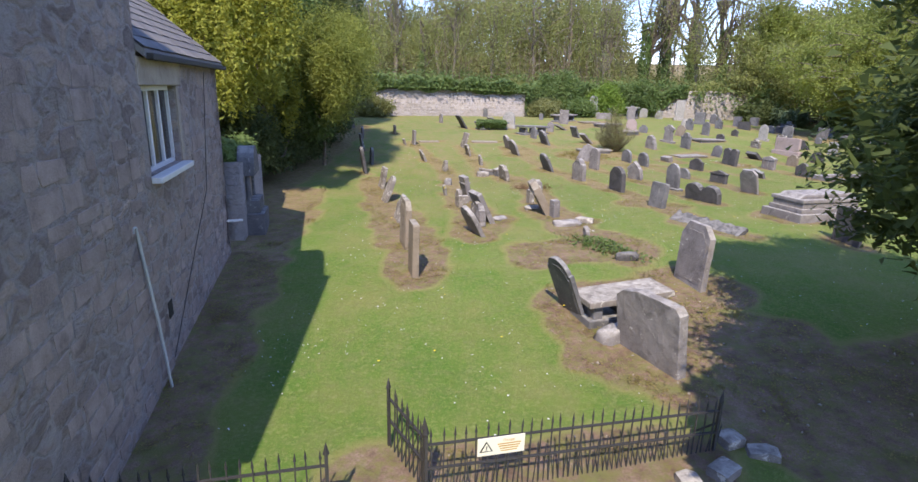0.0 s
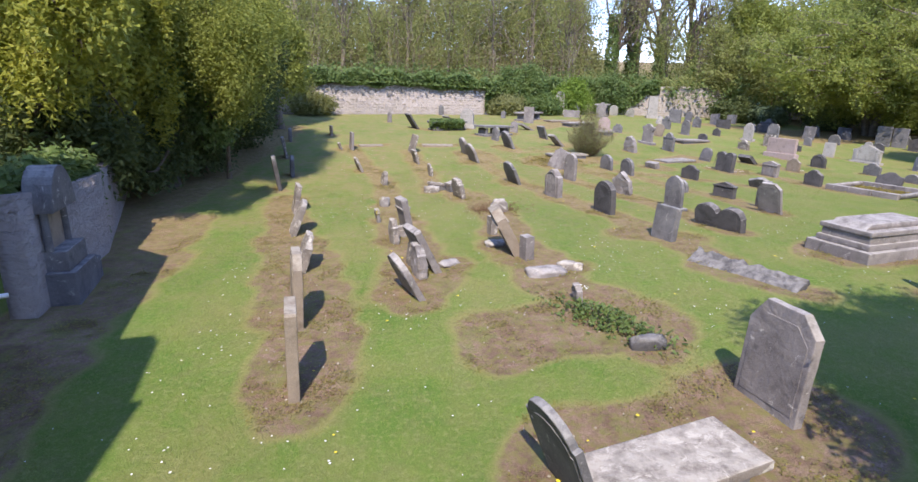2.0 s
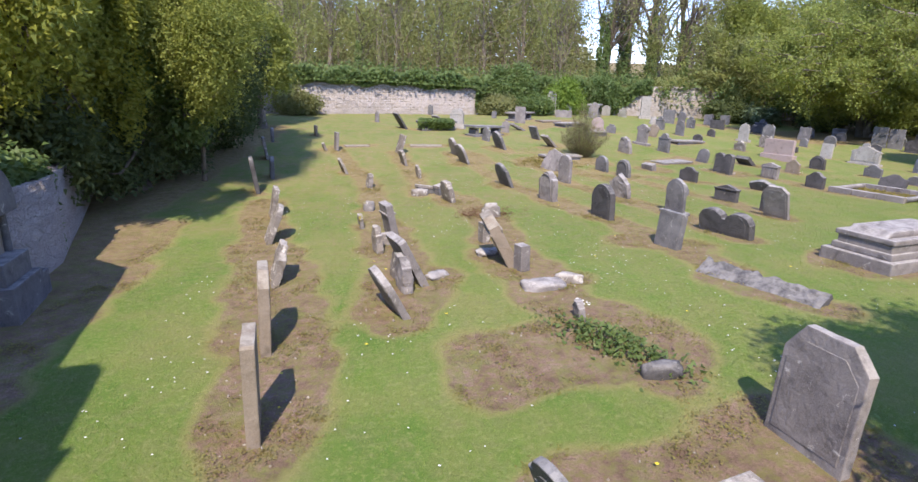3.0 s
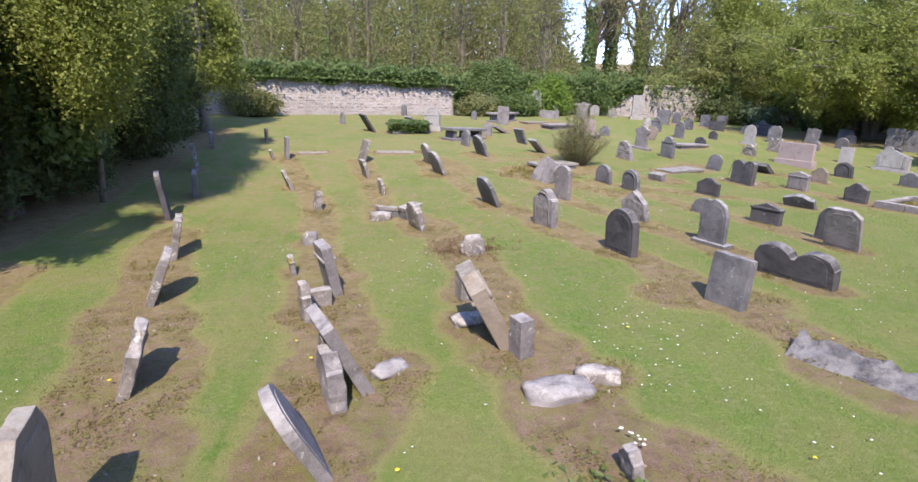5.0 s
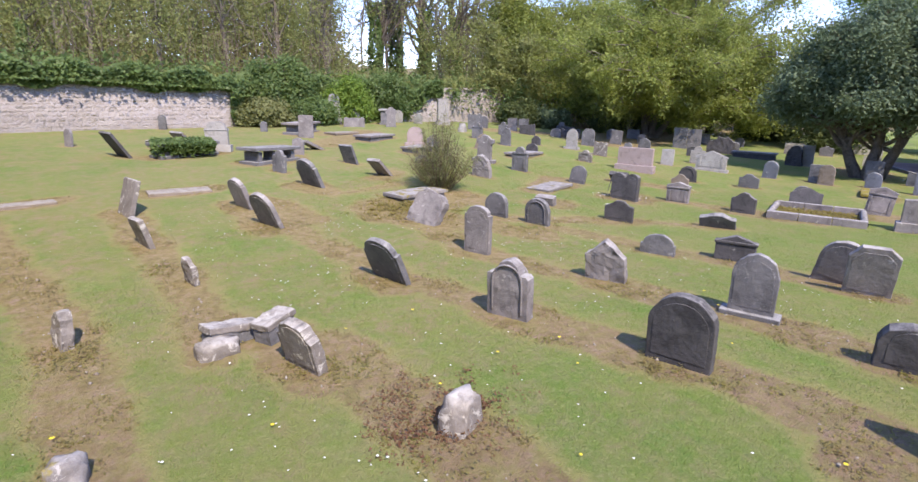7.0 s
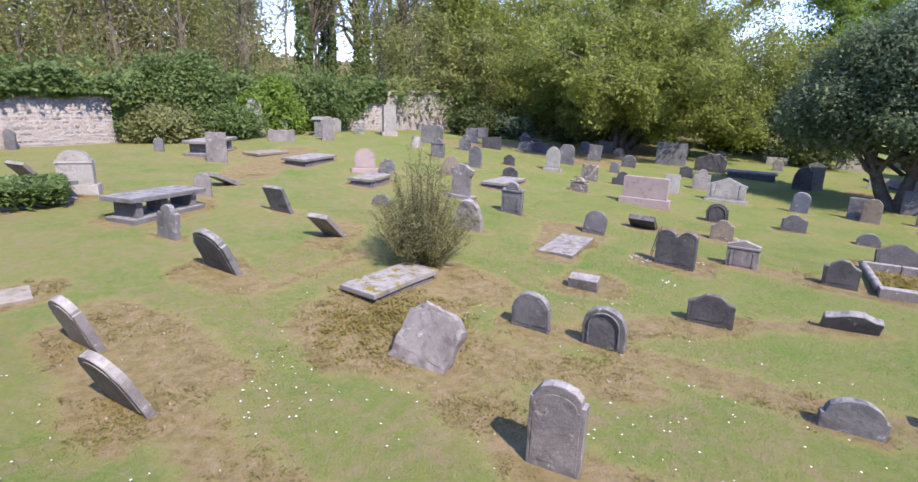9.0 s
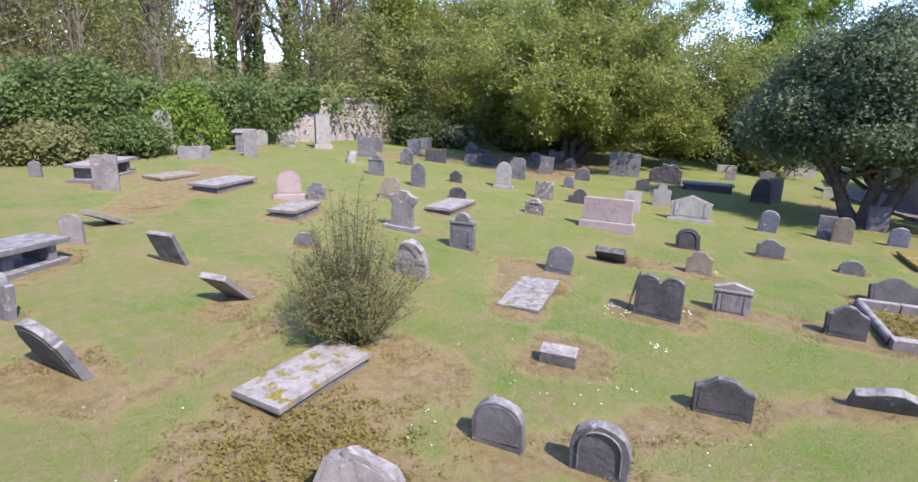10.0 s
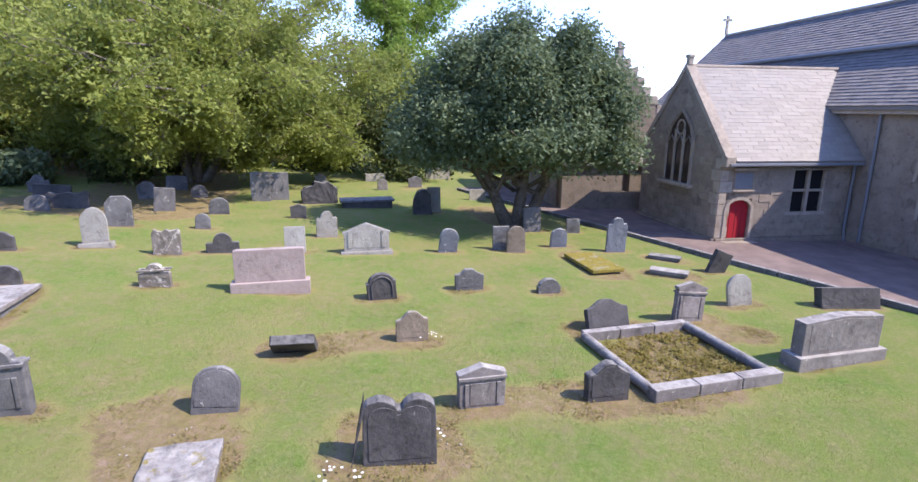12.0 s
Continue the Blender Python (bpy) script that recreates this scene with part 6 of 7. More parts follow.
def tree(name, label, x, y, blobs, leaf, size, count, bark, trunks, radius, seed, shell=0.45, per=26, spread=0.28, up=0.35, out=0.7, twigs=40, category="tree", long=1.5, limb=0.38, sprays=0):
    """A tree or bush: trunks (dx, dy of the head, height), limbs into the crown, twigs, and a crown of small leaves."""
    rng = np.random.default_rng(seed)
    z = gz(x, y)
    t = thing(name, pose(x, y, z), label, category)
    b = broken_up(rng, np.array(blobs, float))
    b[:, 0] -= x
    b[:, 1] -= y
    b[:, 2] -= z
    heads = []
    for k, (dx, dy, h) in enumerate(trunks):
        pts = crooked((0.12 * dx * (k > 0), 0.12 * dy * (k > 0), -0.3), (dx, dy, h), rng, 0.1, 9)
        tube_part("trunk", pts, np.linspace(radius, radius * 0.35, 9) * (1 + 0.5 * np.exp(-np.arange(9) * 1.2)), bark, t, 9)
        heads.append(pts)
    pieces = []
    along = []
    for k in range(len(blobs) * (8 if sprays else 5)):
        c = b[int(rng.integers(0, len(b)))]
        pts = heads[k % len(heads)]
        start = pts[int(rng.integers(3, 9))]
        goal = c[:3] + rng.uniform(-0.6, 0.6, 3) * c[3:]
        lp = crooked(start, goal, rng, 0.25, 7)
        tube_part("limb", lp, np.linspace(radius * limb, radius * 0.1, 7), bark, t, 6)
        for _ in range(twigs // 8):
            s = lp[int(rng.integers(2, 7))]
            pieces.append(tube(crooked(s, s + rng.normal(size=3) * c[3:] * 0.45, rng, 0.4, 4), np.linspace(radius * 0.09, radius * 0.02, 4), 3))
        for _ in range(sprays):
            s = lp[int(rng.integers(3, 7))] * rng.uniform(0.9, 1.0)
            aim = rng.normal(size=3) * (0.95, 0.95, 0.6) + (0, 0, 0.15)
            sp = crooked(s, s + aim * np.minimum(c[3:], 3.0) * 0.75 + rng.normal(size=3) * 0.5, rng, 0.35, 5)
            pieces.append(tube(sp[::2], (0.016, 0.01, 0.004), 3))
            along.append(sp[1:])
    if pieces:
        tagged(mesh_np("twig_work", *joined(pieces), bark, t), kind="stuff")
    if sprays:
        along = np.concatenate(along)
        centres = along[rng.integers(0, len(along), max(1, count // per))]
        d = rng.normal(size=centres.shape) * 0.5
    else:
        centres, d = in_blobs(rng, b, max(1, count // per), shell)
    at = clumps(rng, centres, per, spread if isinstance(spread, tuple) else (spread, spread, spread * 0.8))
    dirs = np.repeat(d, per, 0) * out
    low = at[:, 2] > 0.05
    tagged(mesh_np("crown", *leaves(at[low], rng, size, up, long, dirs[low]), leaf, t), kind="stuff")
    return t


HANGING = leaf_mat("hanging_shrub_leaf", (0.19, 0.23, 0.05), (0.28, 0.315, 0.07), (0.38, 0.4, 0.1))
tree("golden_yew", "tall golden-tipped yew with dense upright sprays", -10.3, 22.2, [(-10.8, 21.4, 6.4, 2.3, 2.2, 4.5), (-9.4, 23.2, 6.4, 2.2, 2.0, 4.5), (-12.6, 20.6, 6.2, 2.4, 2.4, 4.4), (-8.6, 24.0, 4.4, 1.5, 1.5, 2.4), (-8.6, 19.6, 6.4, 1.5, 1.5, 3.6), (-7.0, 19.3, 5.8, 1.2, 1.2, 2.3)], YEW_GOLD, 0.075, 120000, BARK, [(0.4, 0.3, 7), (-0.8, -0.3, 6.5)], 0.32, 1, 0.5, 90, (0.15, 0.15, 0.3), 0.3, 0.5, long=2.0)
tree("ivy_clad_tree", "tree smothered in glossy green ivy", -8.9, 26.6, [(-8.5, 26.4, 5.2, 1.7, 1.6, 3.6), (-8.0, 27.3, 3.4, 1.6, 1.5, 2.4), (-9.2, 27.4, 7.4, 1.6, 1.7, 3.0)], IVY, 0.12, 46000, BARK, [(0.3, 0.2, 7)], 0.3, 2, 0.75, 30, 0.25, 0.3, 0.8)
# Last blob: dark leaves under the golden yew, standing in for its own shade.
tree("dark_yew", "old dark yew with hanging branches to the ground and added dark under-shade leaves", -9.0, 30.2, [(-8.9, 29.3, 6.2, 2.3, 2.0, 6.3), (-8.0, 31.4, 6.4, 2.3, 2.1, 5.6), (-8.8, 24.9, 1.5, 1.7, 2.2, 1.6), (-8.6, 28.4, 1.9, 1.5, 2.2, 1.7), (-9.0, 34.0, 4.4, 2.3, 2.2, 4.6), (-10.5, 25.5, 2.0, 2.0, 3.0, 2.2), (-9.6, 21.6, 1.9, 1.8, 1.9, 1.6)], YEW_DARK, 0.095, 120000, BARK, [(0.3, 0.4, 8), (0.2, 3.6, 6)], 0.4, 3, 0.7, 46, (0.2, 0.2, 0.36), 0.4, 0.5, long=2.0)
tree("hanging_shrub", "yellow-green climbing shrub hanging from a yew", -7.2, 28.0, [(-5.8, 26.3, 4.5, 1.4, 1.4, 2.1), (-6.3, 27.9, 5.8, 1.7, 1.5, 1.8), (-6.5, 25.2, 5.4, 1.4, 1.3, 1.8), (-5.7, 25.1, 4.6, 0.9, 0.9, 1.5), (-6.8, 29.9, 5.4, 1.3, 1.3, 2.1)], HANGING, 0.055, 85000, TWIG, [(0.4, -0.2, 5.5)], 0.09, 4, 0.3, 26, (0.22, 0.22, 0.3))
tree("lime_tree", "pale green tree in fresh leaf", -8.6, 42.0, [(-9.4, 42.0, 6.4, 2.0, 2.2, 4.4), (-8.8, 44.0, 5.6, 1.6, 1.8, 3.0), (-11.0, 45, 6.8, 2.4, 2.4, 4.5)], HANGING, 0.11, 50000, BARK_PALE, [(0.2, 0.3, 7)], 0.25, 5, 0.5)
tree("bramble_bush", "tangle of bramble and shrubs in deep tree shade", -10.4, 38.0, [(-10.4, 37.4, 2.4, 1.8, 2.6, 2.0), (-9.8, 40.0, 2.6, 1.8, 2.2, 2.0), (-11.5, 33.5, 2.5, 1.8, 2.6, 2.4)], YEW_DARK, 0.16, 20000, BARK, [(0, 0, 2.5)], 0.12, 6, 0.6, category="bush")
tree("dark_conifer", "dark drooping yew with brighter tips beside the railing", 8.0, 6.5, [(7.9, 6.6, 5.2, 2.5, 2.3, 3.4), (7.7, 7.2, 2.9, 2.3, 1.9, 1.3), (8.8, 6.2, 7.0, 2.0, 2.0, 2.4), (9.4, 8.4, 2.8, 2.2, 1.8, 1.3), (5.3, 5.0, 3.7, 1.1, 1.0, 1.0), (6.4, 5.4, 3.8, 1.2, 1.0, 1.1)], CONIFER, 0.08, 85000, BARK, [(0.1, 0.1, 7.5)], 0.3, 7, 0.62, 44, (0.3, 0.3, 0.1), 0.9, 0.5, long=2.3)
# Crown added out of view, placed only to throw shade on the railing corner.
tree("dark_conifer", "unseen conifer crown added to shade the corner by the railing", 8.8, 1.6, [(7.6, 2.0, 5.2, 3.4, 2.2, 3.2), (10.6, 2.4, 5.4, 3.0, 2.4, 3.2), (10.0, 0.6, 6.8, 2.6, 2.6, 2.8), (6.6, 3.2, 4.4, 2.0, 1.5, 2.2), (8.8, 3.6, 4.6, 2.4, 1.5, 2.6), (5.9, 1.2, 5.6, 1.9, 1.5, 2.0), (11.5, 4.4, 4.2, 2.2, 1.8, 2.4), (5.3, 2.6, 4.2, 1.3, 1.5, 1.5), (5.4, 3.9, 4.0, 0.9, 0.9, 1.2), (4.1, 1.7, 4.4, 1.1, 1.2, 1.3), (4.6, 2.9, 3.3, 0.9, 0.9, 1.0), (4.0, 0.9, 5.6, 1.2, 1.0, 1.2)], YEW_DARK, 0.26, 60000, BARK, [(0.1, 0.1, 7.5)], 0.3, 71, 0.4, 40, 0.3)
tree("holly_tree", "broad glossy holly tree on a leaning forked trunk", 32.2, 31.1, [(32.0, 31.9, 5.4, 3.0, 3.2, 2.8), (31.4, 34.2, 4.5, 2.4, 2.2, 2.0), (32.4, 28.9, 4.4, 2.4, 2.0, 1.9), (32.2, 32.0, 7.0, 2.0, 2.2, 1.7), (31.0, 31.2, 3.8, 2.2, 3.2, 1.4), (32.2, 35.2, 3.5, 1.7, 1.2, 1.2), (32.2, 27.4, 3.6, 1.5, 1.1, 1.2), (32.4, 28.9, 6.3, 1.9, 1.7, 1.7), (32.4, 27.7, 5.0, 1.6, 1.3, 1.5)], HOLLY, 0.105, 120000, BARK, [(-0.1, -0.4, 4.5), (-0.6, 2.2, 4.2), (0.3, -1.6, 4.0)], 0.3, 8, 0.5, 14, 0.3, 0.4, 0.4)
tree("spreading_tree", "wide many-stemmed tree in fresh spring leaf", 38.0, 50.2, [(37.6, 50.4, 8.6, 4.2, 4.2, 4.6), (34.4, 53.0, 6.8, 3.2, 3.2, 3.6), (35.2, 47.6, 6.4, 2.8, 3.0, 3.4), (40.4, 46.2, 7.6, 3.6, 3.6, 4.2), (42.6, 42.4, 6.6, 3.0, 3.0, 3.6), (33.2, 56.2, 5.4, 3.0, 2.8, 3.2), (38.0, 50.0, 12.5, 4.0, 4.6, 3.6), (43.5, 47.0, 11, 4, 4, 4), (34.0, 50.6, 3.6, 1.8, 2.6, 1.6), (37.6, 45.6, 3.6, 1.8, 2.0, 1.5), (41.0, 43.2, 3.0, 1.8, 2.0, 1.5), (29.4, 45.0, 5.9, 2.8, 2.4, 2.0), (27.2, 47.0, 6.0, 2.4, 2.2, 2.0), (32.6, 42.0, 5.8, 2.6, 2.2, 2.2), (31.5, 47.5, 8.5, 3.0, 3.0, 2.8), (35.5, 44.0, 9.0, 3.2, 3.0, 3.0)], BEECH, 0.12, 300000, BARK_PALE, [(-0.6, 1.6, 8), (0.2, 0.2, 9), (1.0, -2.4, 8), (-1.8, -0.6, 6.5), (1.8, -4.4, 7)], 0.26, 9, 0.25, 9, 0.27, 0.4, 0.25, 0, limb=0.5, sprays=46)
for k, (x, y, h, r, leaf, n, lab) in enumerate(((50.5, 53.0, 9.0, 4.6, BEECH, 26000, "leafy tree behind the graves"), (52.0, 42.0, 8.0, 4.2, BEECH, 24000, "broad tree in spring leaf beyond the yard"), (62.0, 44.0, 16.5, 5.5, LIME, 40000, "bright green tree catching the sun"), (44.0, 60.0, 9.0, 4.6, BEECH, 26000, "tree with half-open leaves"), (33.5, 63.5, 8.5, 3.6, BUDS, 16000, "tree coming into bud behind the wall"), (56.0, 33.5, 6.5, 3.6, IVY, 18000, "dense green tree beyond the church wing"), (39.5, 57.5, 6.0, 3.4, BEECH, 22000, "leafy tree overhanging dark shrubs"), (62, 56, 10, 5.5, BEECH, 20000, "large tree closing the view"), (46.5, 40.2, 4.6, 2.6, YEW_DARK, 16000, "dark evergreen shrub in shade"), (50, 47.5, 4.0, 3.2, YEW_DARK, 18000, "dark evergreen under the trees"), (44, 54, 3.2, 3.0, YEW_DARK, 18000, "dark evergreen thicket under the trees"), (38.5, 67, 13.5, 4.6, BEECH, 30000, "tall tree in half-open leaf behind the wall"), (45, 65.5, 14.5, 5.0, BEECH, 32000, "tall broad tree in spring leaf"), (52.5, 61, 14, 5.0, BEECH, 30000, "tall leafy tree closing the yard's corner"))):
    tree("leafy_tree", lab, x, y, [(x, y, h * 0.75, r, r, h * 0.5), (x - r * 0.5, y - r * 0.3, h * 0.5, r * 0.75, r * 0.8, h * 0.4), (x + r * 0.4, y - r * 0.6, h * 0.62, r * 0.7, r * 0.7, h * 0.4), (x - 0.2 * r, y + r * 0.5, h, r * 0.8, r * 0.8, h * 0.35)], leaf, 0.16, int(n * 1.7), BARK, [(0.2, 0.1, h * 0.8), (-0.7, 0.5, h * 0.7)], 0.26, 20 + k, 0.2, 9, 0.34, 0.4, 0.25, 0, sprays=26)
for k, (x, y, r, h) in enumerate(((30.2, 57.6, 1.9, 2.0), (32.6, 56.2, 1.6, 1.4), (31.6, 59.2, 1.4, 1.8), (36.5, 53.5, 1.6, 1.2))):
    tree("evergreen_shrub", "dark glossy evergreen shrub at the wood's edge", x, y, [(x, y, gz(x, y) + h * 0.5, r, r, h * 0.6)], YEW_DARK if k != 1 else HOLLY, 0.17, 7000, BARK, [(0, 0, h * 0.6)], 0.08, 40 + k, 0.6, category="bush")

# the wood behind the far wall
wood = np.random.default_rng(77)
for k, (x, y, h, r, ivy) in enumerate(((22.2, 71, 17, 0.42, 1), (25.4, 73, 18, 0.5, 1), (29.8, 75, 18, 0.55, 1), (33.2, 74, 17, 0.45, 1), (13.0, 74, 15, 0.2, 0), (16.8, 70, 14, 0.2, 0), (8.8, 72, 14, 0.2, 0), (3.0, 70, 12, 0.18, 0), (-1.6, 73, 15, 0.2, 0), (-5.2, 69, 10, 0.14, 1), (-9.0, 74, 16, 0.28, 0), (-13.5, 70, 15, 0.28, 0), (19.5, 78, 16, 0.3, 0), (36.8, 70, 14, 0.26, 0), (40.5, 74, 16, 0.3, 0), (6.2, 80, 15, 0.24, 0), (-4, 84, 17, 0.3, 0), (27.5, 66.5, 11, 0.16, 0))):
    z = gz(x, y)
    blobs = [(x + wood.uniform(-1.5, 1.5), y + wood.uniform(-1.5, 1.5), z + h * wood.uniform(0.5, 0.95), h * 0.17, h * 0.17, h * 0.2) for _ in range(5)]
    t = tree("woodland_tree", "tall ivy-clad tree with bare upper branches" if ivy else "slender woodland tree coming into leaf", x, y, blobs, BUDS, 0.13, 2600 if ivy else 4200, BARK if ivy else BARK_PALE, [(wood.uniform(-0.8, 0.8), wood.uniform(-0.5, 0.5), h * 0.95)], r, 60 + k, 0.2, 8, 0.5, twigs=150 if ivy else 64)
    if ivy:
        rng = np.random.default_rng(200 + k)
        n = 2600
        a, zz = rng.uniform(0, 2 * np.pi, n), rng.uniform(0, h * 0.62, n) ** 1.0
        rr = r * 1.1 + rng.exponential(0.1, n) * (1 + 0.6 * np.sin(zz * 1.3 + k))
        at = np.stack([rr * np.cos(a), rr * np.sin(a), zz], -1)
        tagged(mesh_np("ivy", *leaves(at, rng, 0.24, 0.2, 1.3, np.stack([np.cos(a), np.sin(a), 0 * a], -1)), IVY, t), "ivy climbing the trunk", kind="stuff")

back = np.random.default_rng(99)
for k in range(26):
    x, y, h = -26 + 2.9 * k + back.uniform(-1, 1), back.uniform(82, 104), back.uniform(12, 17)
    blobs = [(x + back.uniform(-2, 2), y + back.uniform(-2, 2), gz(x, y) + 0.06 * (y - 75) + h * back.uniform(0.35, 0.9), h * 0.2, h * 0.2, h * 0.2) for _ in range(3)]
    tree("woodland_tree", "bare-branched tree deeper in the wood", x, y, blobs, BUDS, 0.2, 500 if abs(x - 33 - 0.4 * (y - 88)) < 12 else 3000, BARK_PALE if k % 3 else BARK, [(back.uniform(-1, 1), back.uniform(-1, 1), h)], 0.22, 400 + k, 0.2, 8, 0.7, twigs=56)


def growth(name, label, at, size, material, seed, up=0.4, category="undergrowth", out=None):
    rng = np.random.default_rng(seed)
    ob = mesh_np(name, *leaves(at, rng, size, up, 1.4, out), material)
    return tagged(ob, label, category, kind="stuff")


rng = np.random.default_rng(5)
n = 3000
cx, cy = rng.uniform(-24, 44, n), rng.uniform(61.5, 80, n)
hump = 5.2 + 1.8 * np.sin(0.5 * cx) + 1.6 * np.sin(0.23 * cx + 2) + 0.16 * (cy - 60)
hump *= 1 - 0.55 * np.exp(-(((cx - 26) / 9) ** 4))
cz = lie(cx, cy) + np.maximum(0.5, hump) * rng.uniform(0.2, 1.15, n)
growth("undergrowth", "budding undergrowth and saplings behind the wall", clumps(rng, np.stack([cx, cy, cz], -1), 22, (0.8, 0.8, 0.8)), 0.12, BUDS, 6)
n = 900
cx, cy = rng.uniform(-24, 44, n), rng.uniform(60, 68, n)
cz = lie(cx, cy) + rng.uniform(1.0, 3.6, n)
growth("undergrowth", "green undergrowth along the back of the wall", clumps(rng, np.stack([cx, cy, cz], -1), 24, (0.5, 0.5, 0.4)), 0.22, IVY, 7)
n = 6500
cx = rng.uniform(-75, 115, n)
cy = rng.uniform(88, 130, n)
tall = 15 + 3 * np.sin(0.11 * cx) - 12 * np.exp(-(((cx - 0.4 * (cy - 88) - 33) / 13) ** 4))
cz = lie(cx, cy) + 0.06 * (cy - 75) + rng.uniform(0, 1, n) ** 1.2 * tall
growth("distant_wood", "hazy distant woodland on rising ground", clumps(rng, np.stack([cx, cy, cz], -1), 30, (1.8, 1.4, 1.2)), 0.44, HAZE, 8, category="woodland")
sap = []
for k in range(420):
    x, y = rng.uniform(-24, 44), rng.uniform(62, 80)
    h = rng.uniform(3, 9) * (0.45 if 17 < x < 35 else 1.0)
    p = np.array((x, y, gz(x, y)))
    sap.append(tube(crooked(p, p + (rng.normal() * 0.6, rng.normal() * 0.6, h), rng, 0.12, 6), np.linspace(0.05, 0.01, 6), 4))
    for _ in range(5):
        q = p + np.array((0, 0, h * rng.uniform(0.35, 0.95)))
        sap.append(tube(crooked(q, q + rng.normal(size=3) * (0.9, 0.9, 0.5) + (0, 0, 0.5), rng, 0.2, 4), np.linspace(0.022, 0.006, 4), 3))
tagged(mesh_np("saplings", *joined(sap), TWIG), "thin bare saplings behind the wall", "saplings", kind="stuff")


# ivy over the walls
def ivy_run(pts, tt, count, seed, drop, rise, thick, material=IVY, label="thick green ivy along the wall head", size=0.15):
    rng = np.random.default_rng(seed)
    s = rng.uniform(0, len(pts) - 1.001, count)
    i = s.astype(int)
    px, py, pz = np.array([p.x for p in pts]), np.array([p.y for p in pts]), np.array(tt)
    fr = s - i
    x, y, z = (px[i] * (1 - fr) + px[i + 1] * fr, py[i] * (1 - fr) + py[i + 1] * fr, pz[i] * (1 - fr) + pz[i + 1] * fr)
    wave = 0.55 + 0.45 * np.sin(0.9 * s) * np.sin(0.37 * s + 1)
    u = rng.uniform(0, 1, count)
    z = z - drop * wave * u ** 1.6 + rise * (1 - u) ** 1.5 * (0.6 + 0.6 * np.abs(np.sin(0.53 * s + 2)))
    off = rng.normal(size=count) * thick * np.where(z > np.interp(s, np.arange(len(pts)), pz), 1.0, 0.25)
    face = np.where(z < np.interp(s, np.arange(len(pts)), pz) + 0.05, -0.34 - np.abs(off), off)
    at = np.stack([x, y + face, z], -1)
    return growth("wall_ivy", label, at, size, material, seed + 1, 0.5, "ivy", np.tile((0, -0.6, 0.2), (count, 1)))


ivy_run(wp, wt, 26000, 301, 0.42, 1.0, 0.4)
ivy_run(wp2, wt2, 30000, 302, 1.9, 1.3, 0.6, label="dense ivy hiding most of the ruined wall")
ivy_run(wp3[:8], wt3[:8], 3500, 303, 1.2, 0.7, 0.4)
ivy_run(wp3[8:30], wt3[8:30], 1100, 304, 0.35, 0.9, 0.5, BUDS, "dry climbing stems and buds on the wall head")
for k, (x, y, r, h, mat, n, lab) in enumerate(((9.6, 58.2, 2.2, 4.6, IVY, 15000, "large rounded evergreen bush above the wall"), (14.6, 58.2, 1.5, 3.3, LIME, 10000, "yellow-green bush by the wall"), (8.2, 56.0, 1.6, 1.5, SHRUB, 6000, "brambles and dry stems at the wall foot"), (11.2, 56.6, 1.8, 1.7, IVY, 7000, "low green brambles at the wall foot"), (18.4, 60.0, 1.7, 3.6, IVY, 9000, "ivy bush over the ruined wall"), (24.5, 63, 2.2, 3.8, BUDS, 8000, "budding shrub behind the wall"), (4.5, 59, 2.6, 3.6, BUDS, 9000, "budding shrub behind the wall"), (-8.5, 51.2, 1.5, 2.2, SHRUB, 7000, "shrub in the corner of the walls"))):
    z = gz(x, y)
    tree("wall_bush", lab, x, y, [(x, y, z + h * 0.5, r, r * 0.8, h * 0.52), (x + r * 0.5, y, z + h * 0.35, r * 0.7, r * 0.6, h * 0.36), (x - r * 0.5, y + 0.2, z + h * 0.4, r * 0.7, r * 0.6, h * 0.38)], mat, 0.12, int(1.7 * n), TWIG, [(0.1, 0, h * 0.6)], 0.08, 320 + k, 0.6, category="bush")
rng = np.random.default_rng(9)
n = 14000
s = rng.uniform(0, 1, n) ** 0.8
at = np.stack([-6.8 - 0.8 * s - 0.5 * rng.uniform(0, 1, n), 15.6 + 4.4 * s, 1.75 - 0.25 * s + rng.normal(size=n) * 0.25 - (0.4 + 0.6 * s) * rng.exponential(0.7, n) * (np.sin(9 * s) > -0.2)], -1)
growth("wall_ivy", "ivy spilling over the low garden wall", at, 0.12, IVY, 10, 0.5, "ivy", np.tile((0.6, -0.2, 0.3), (n, 1)))
n = 5200
at = np.stack([rng.uniform(1.0, 3.3, n), rng.uniform(42.6, 44.6, n), np.zeros(n)], -1)
at[:, 2] = lie(at[:, 0], at[:, 1]) + 0.62 * rng.uniform(0, 1, n) ** 0.35
growth("tomb_ivy", "ivy growing over a table tomb", at, 0.13, IVY, 11, 0.8, "ivy")
n = 750
d = rng.normal(size=(n, 2)) * (0.46, 0.34)
at = np.stack([3.95 + d[:, 0] * 0.9, 14.45 + d[:, 1] - 0.9 * d[:, 0], np.zeros(n)], -1)
at[:, 2] = lie(at[:, 0], at[:, 1]) + rng.uniform(0.02, 0.3, n) * np.exp(-(d ** 2).sum(1) * 2)
growth("ivy_patch", "straggling ivy over a broken stone in bare earth", at, 0.065, IVY, 12, 0.6, "ivy")

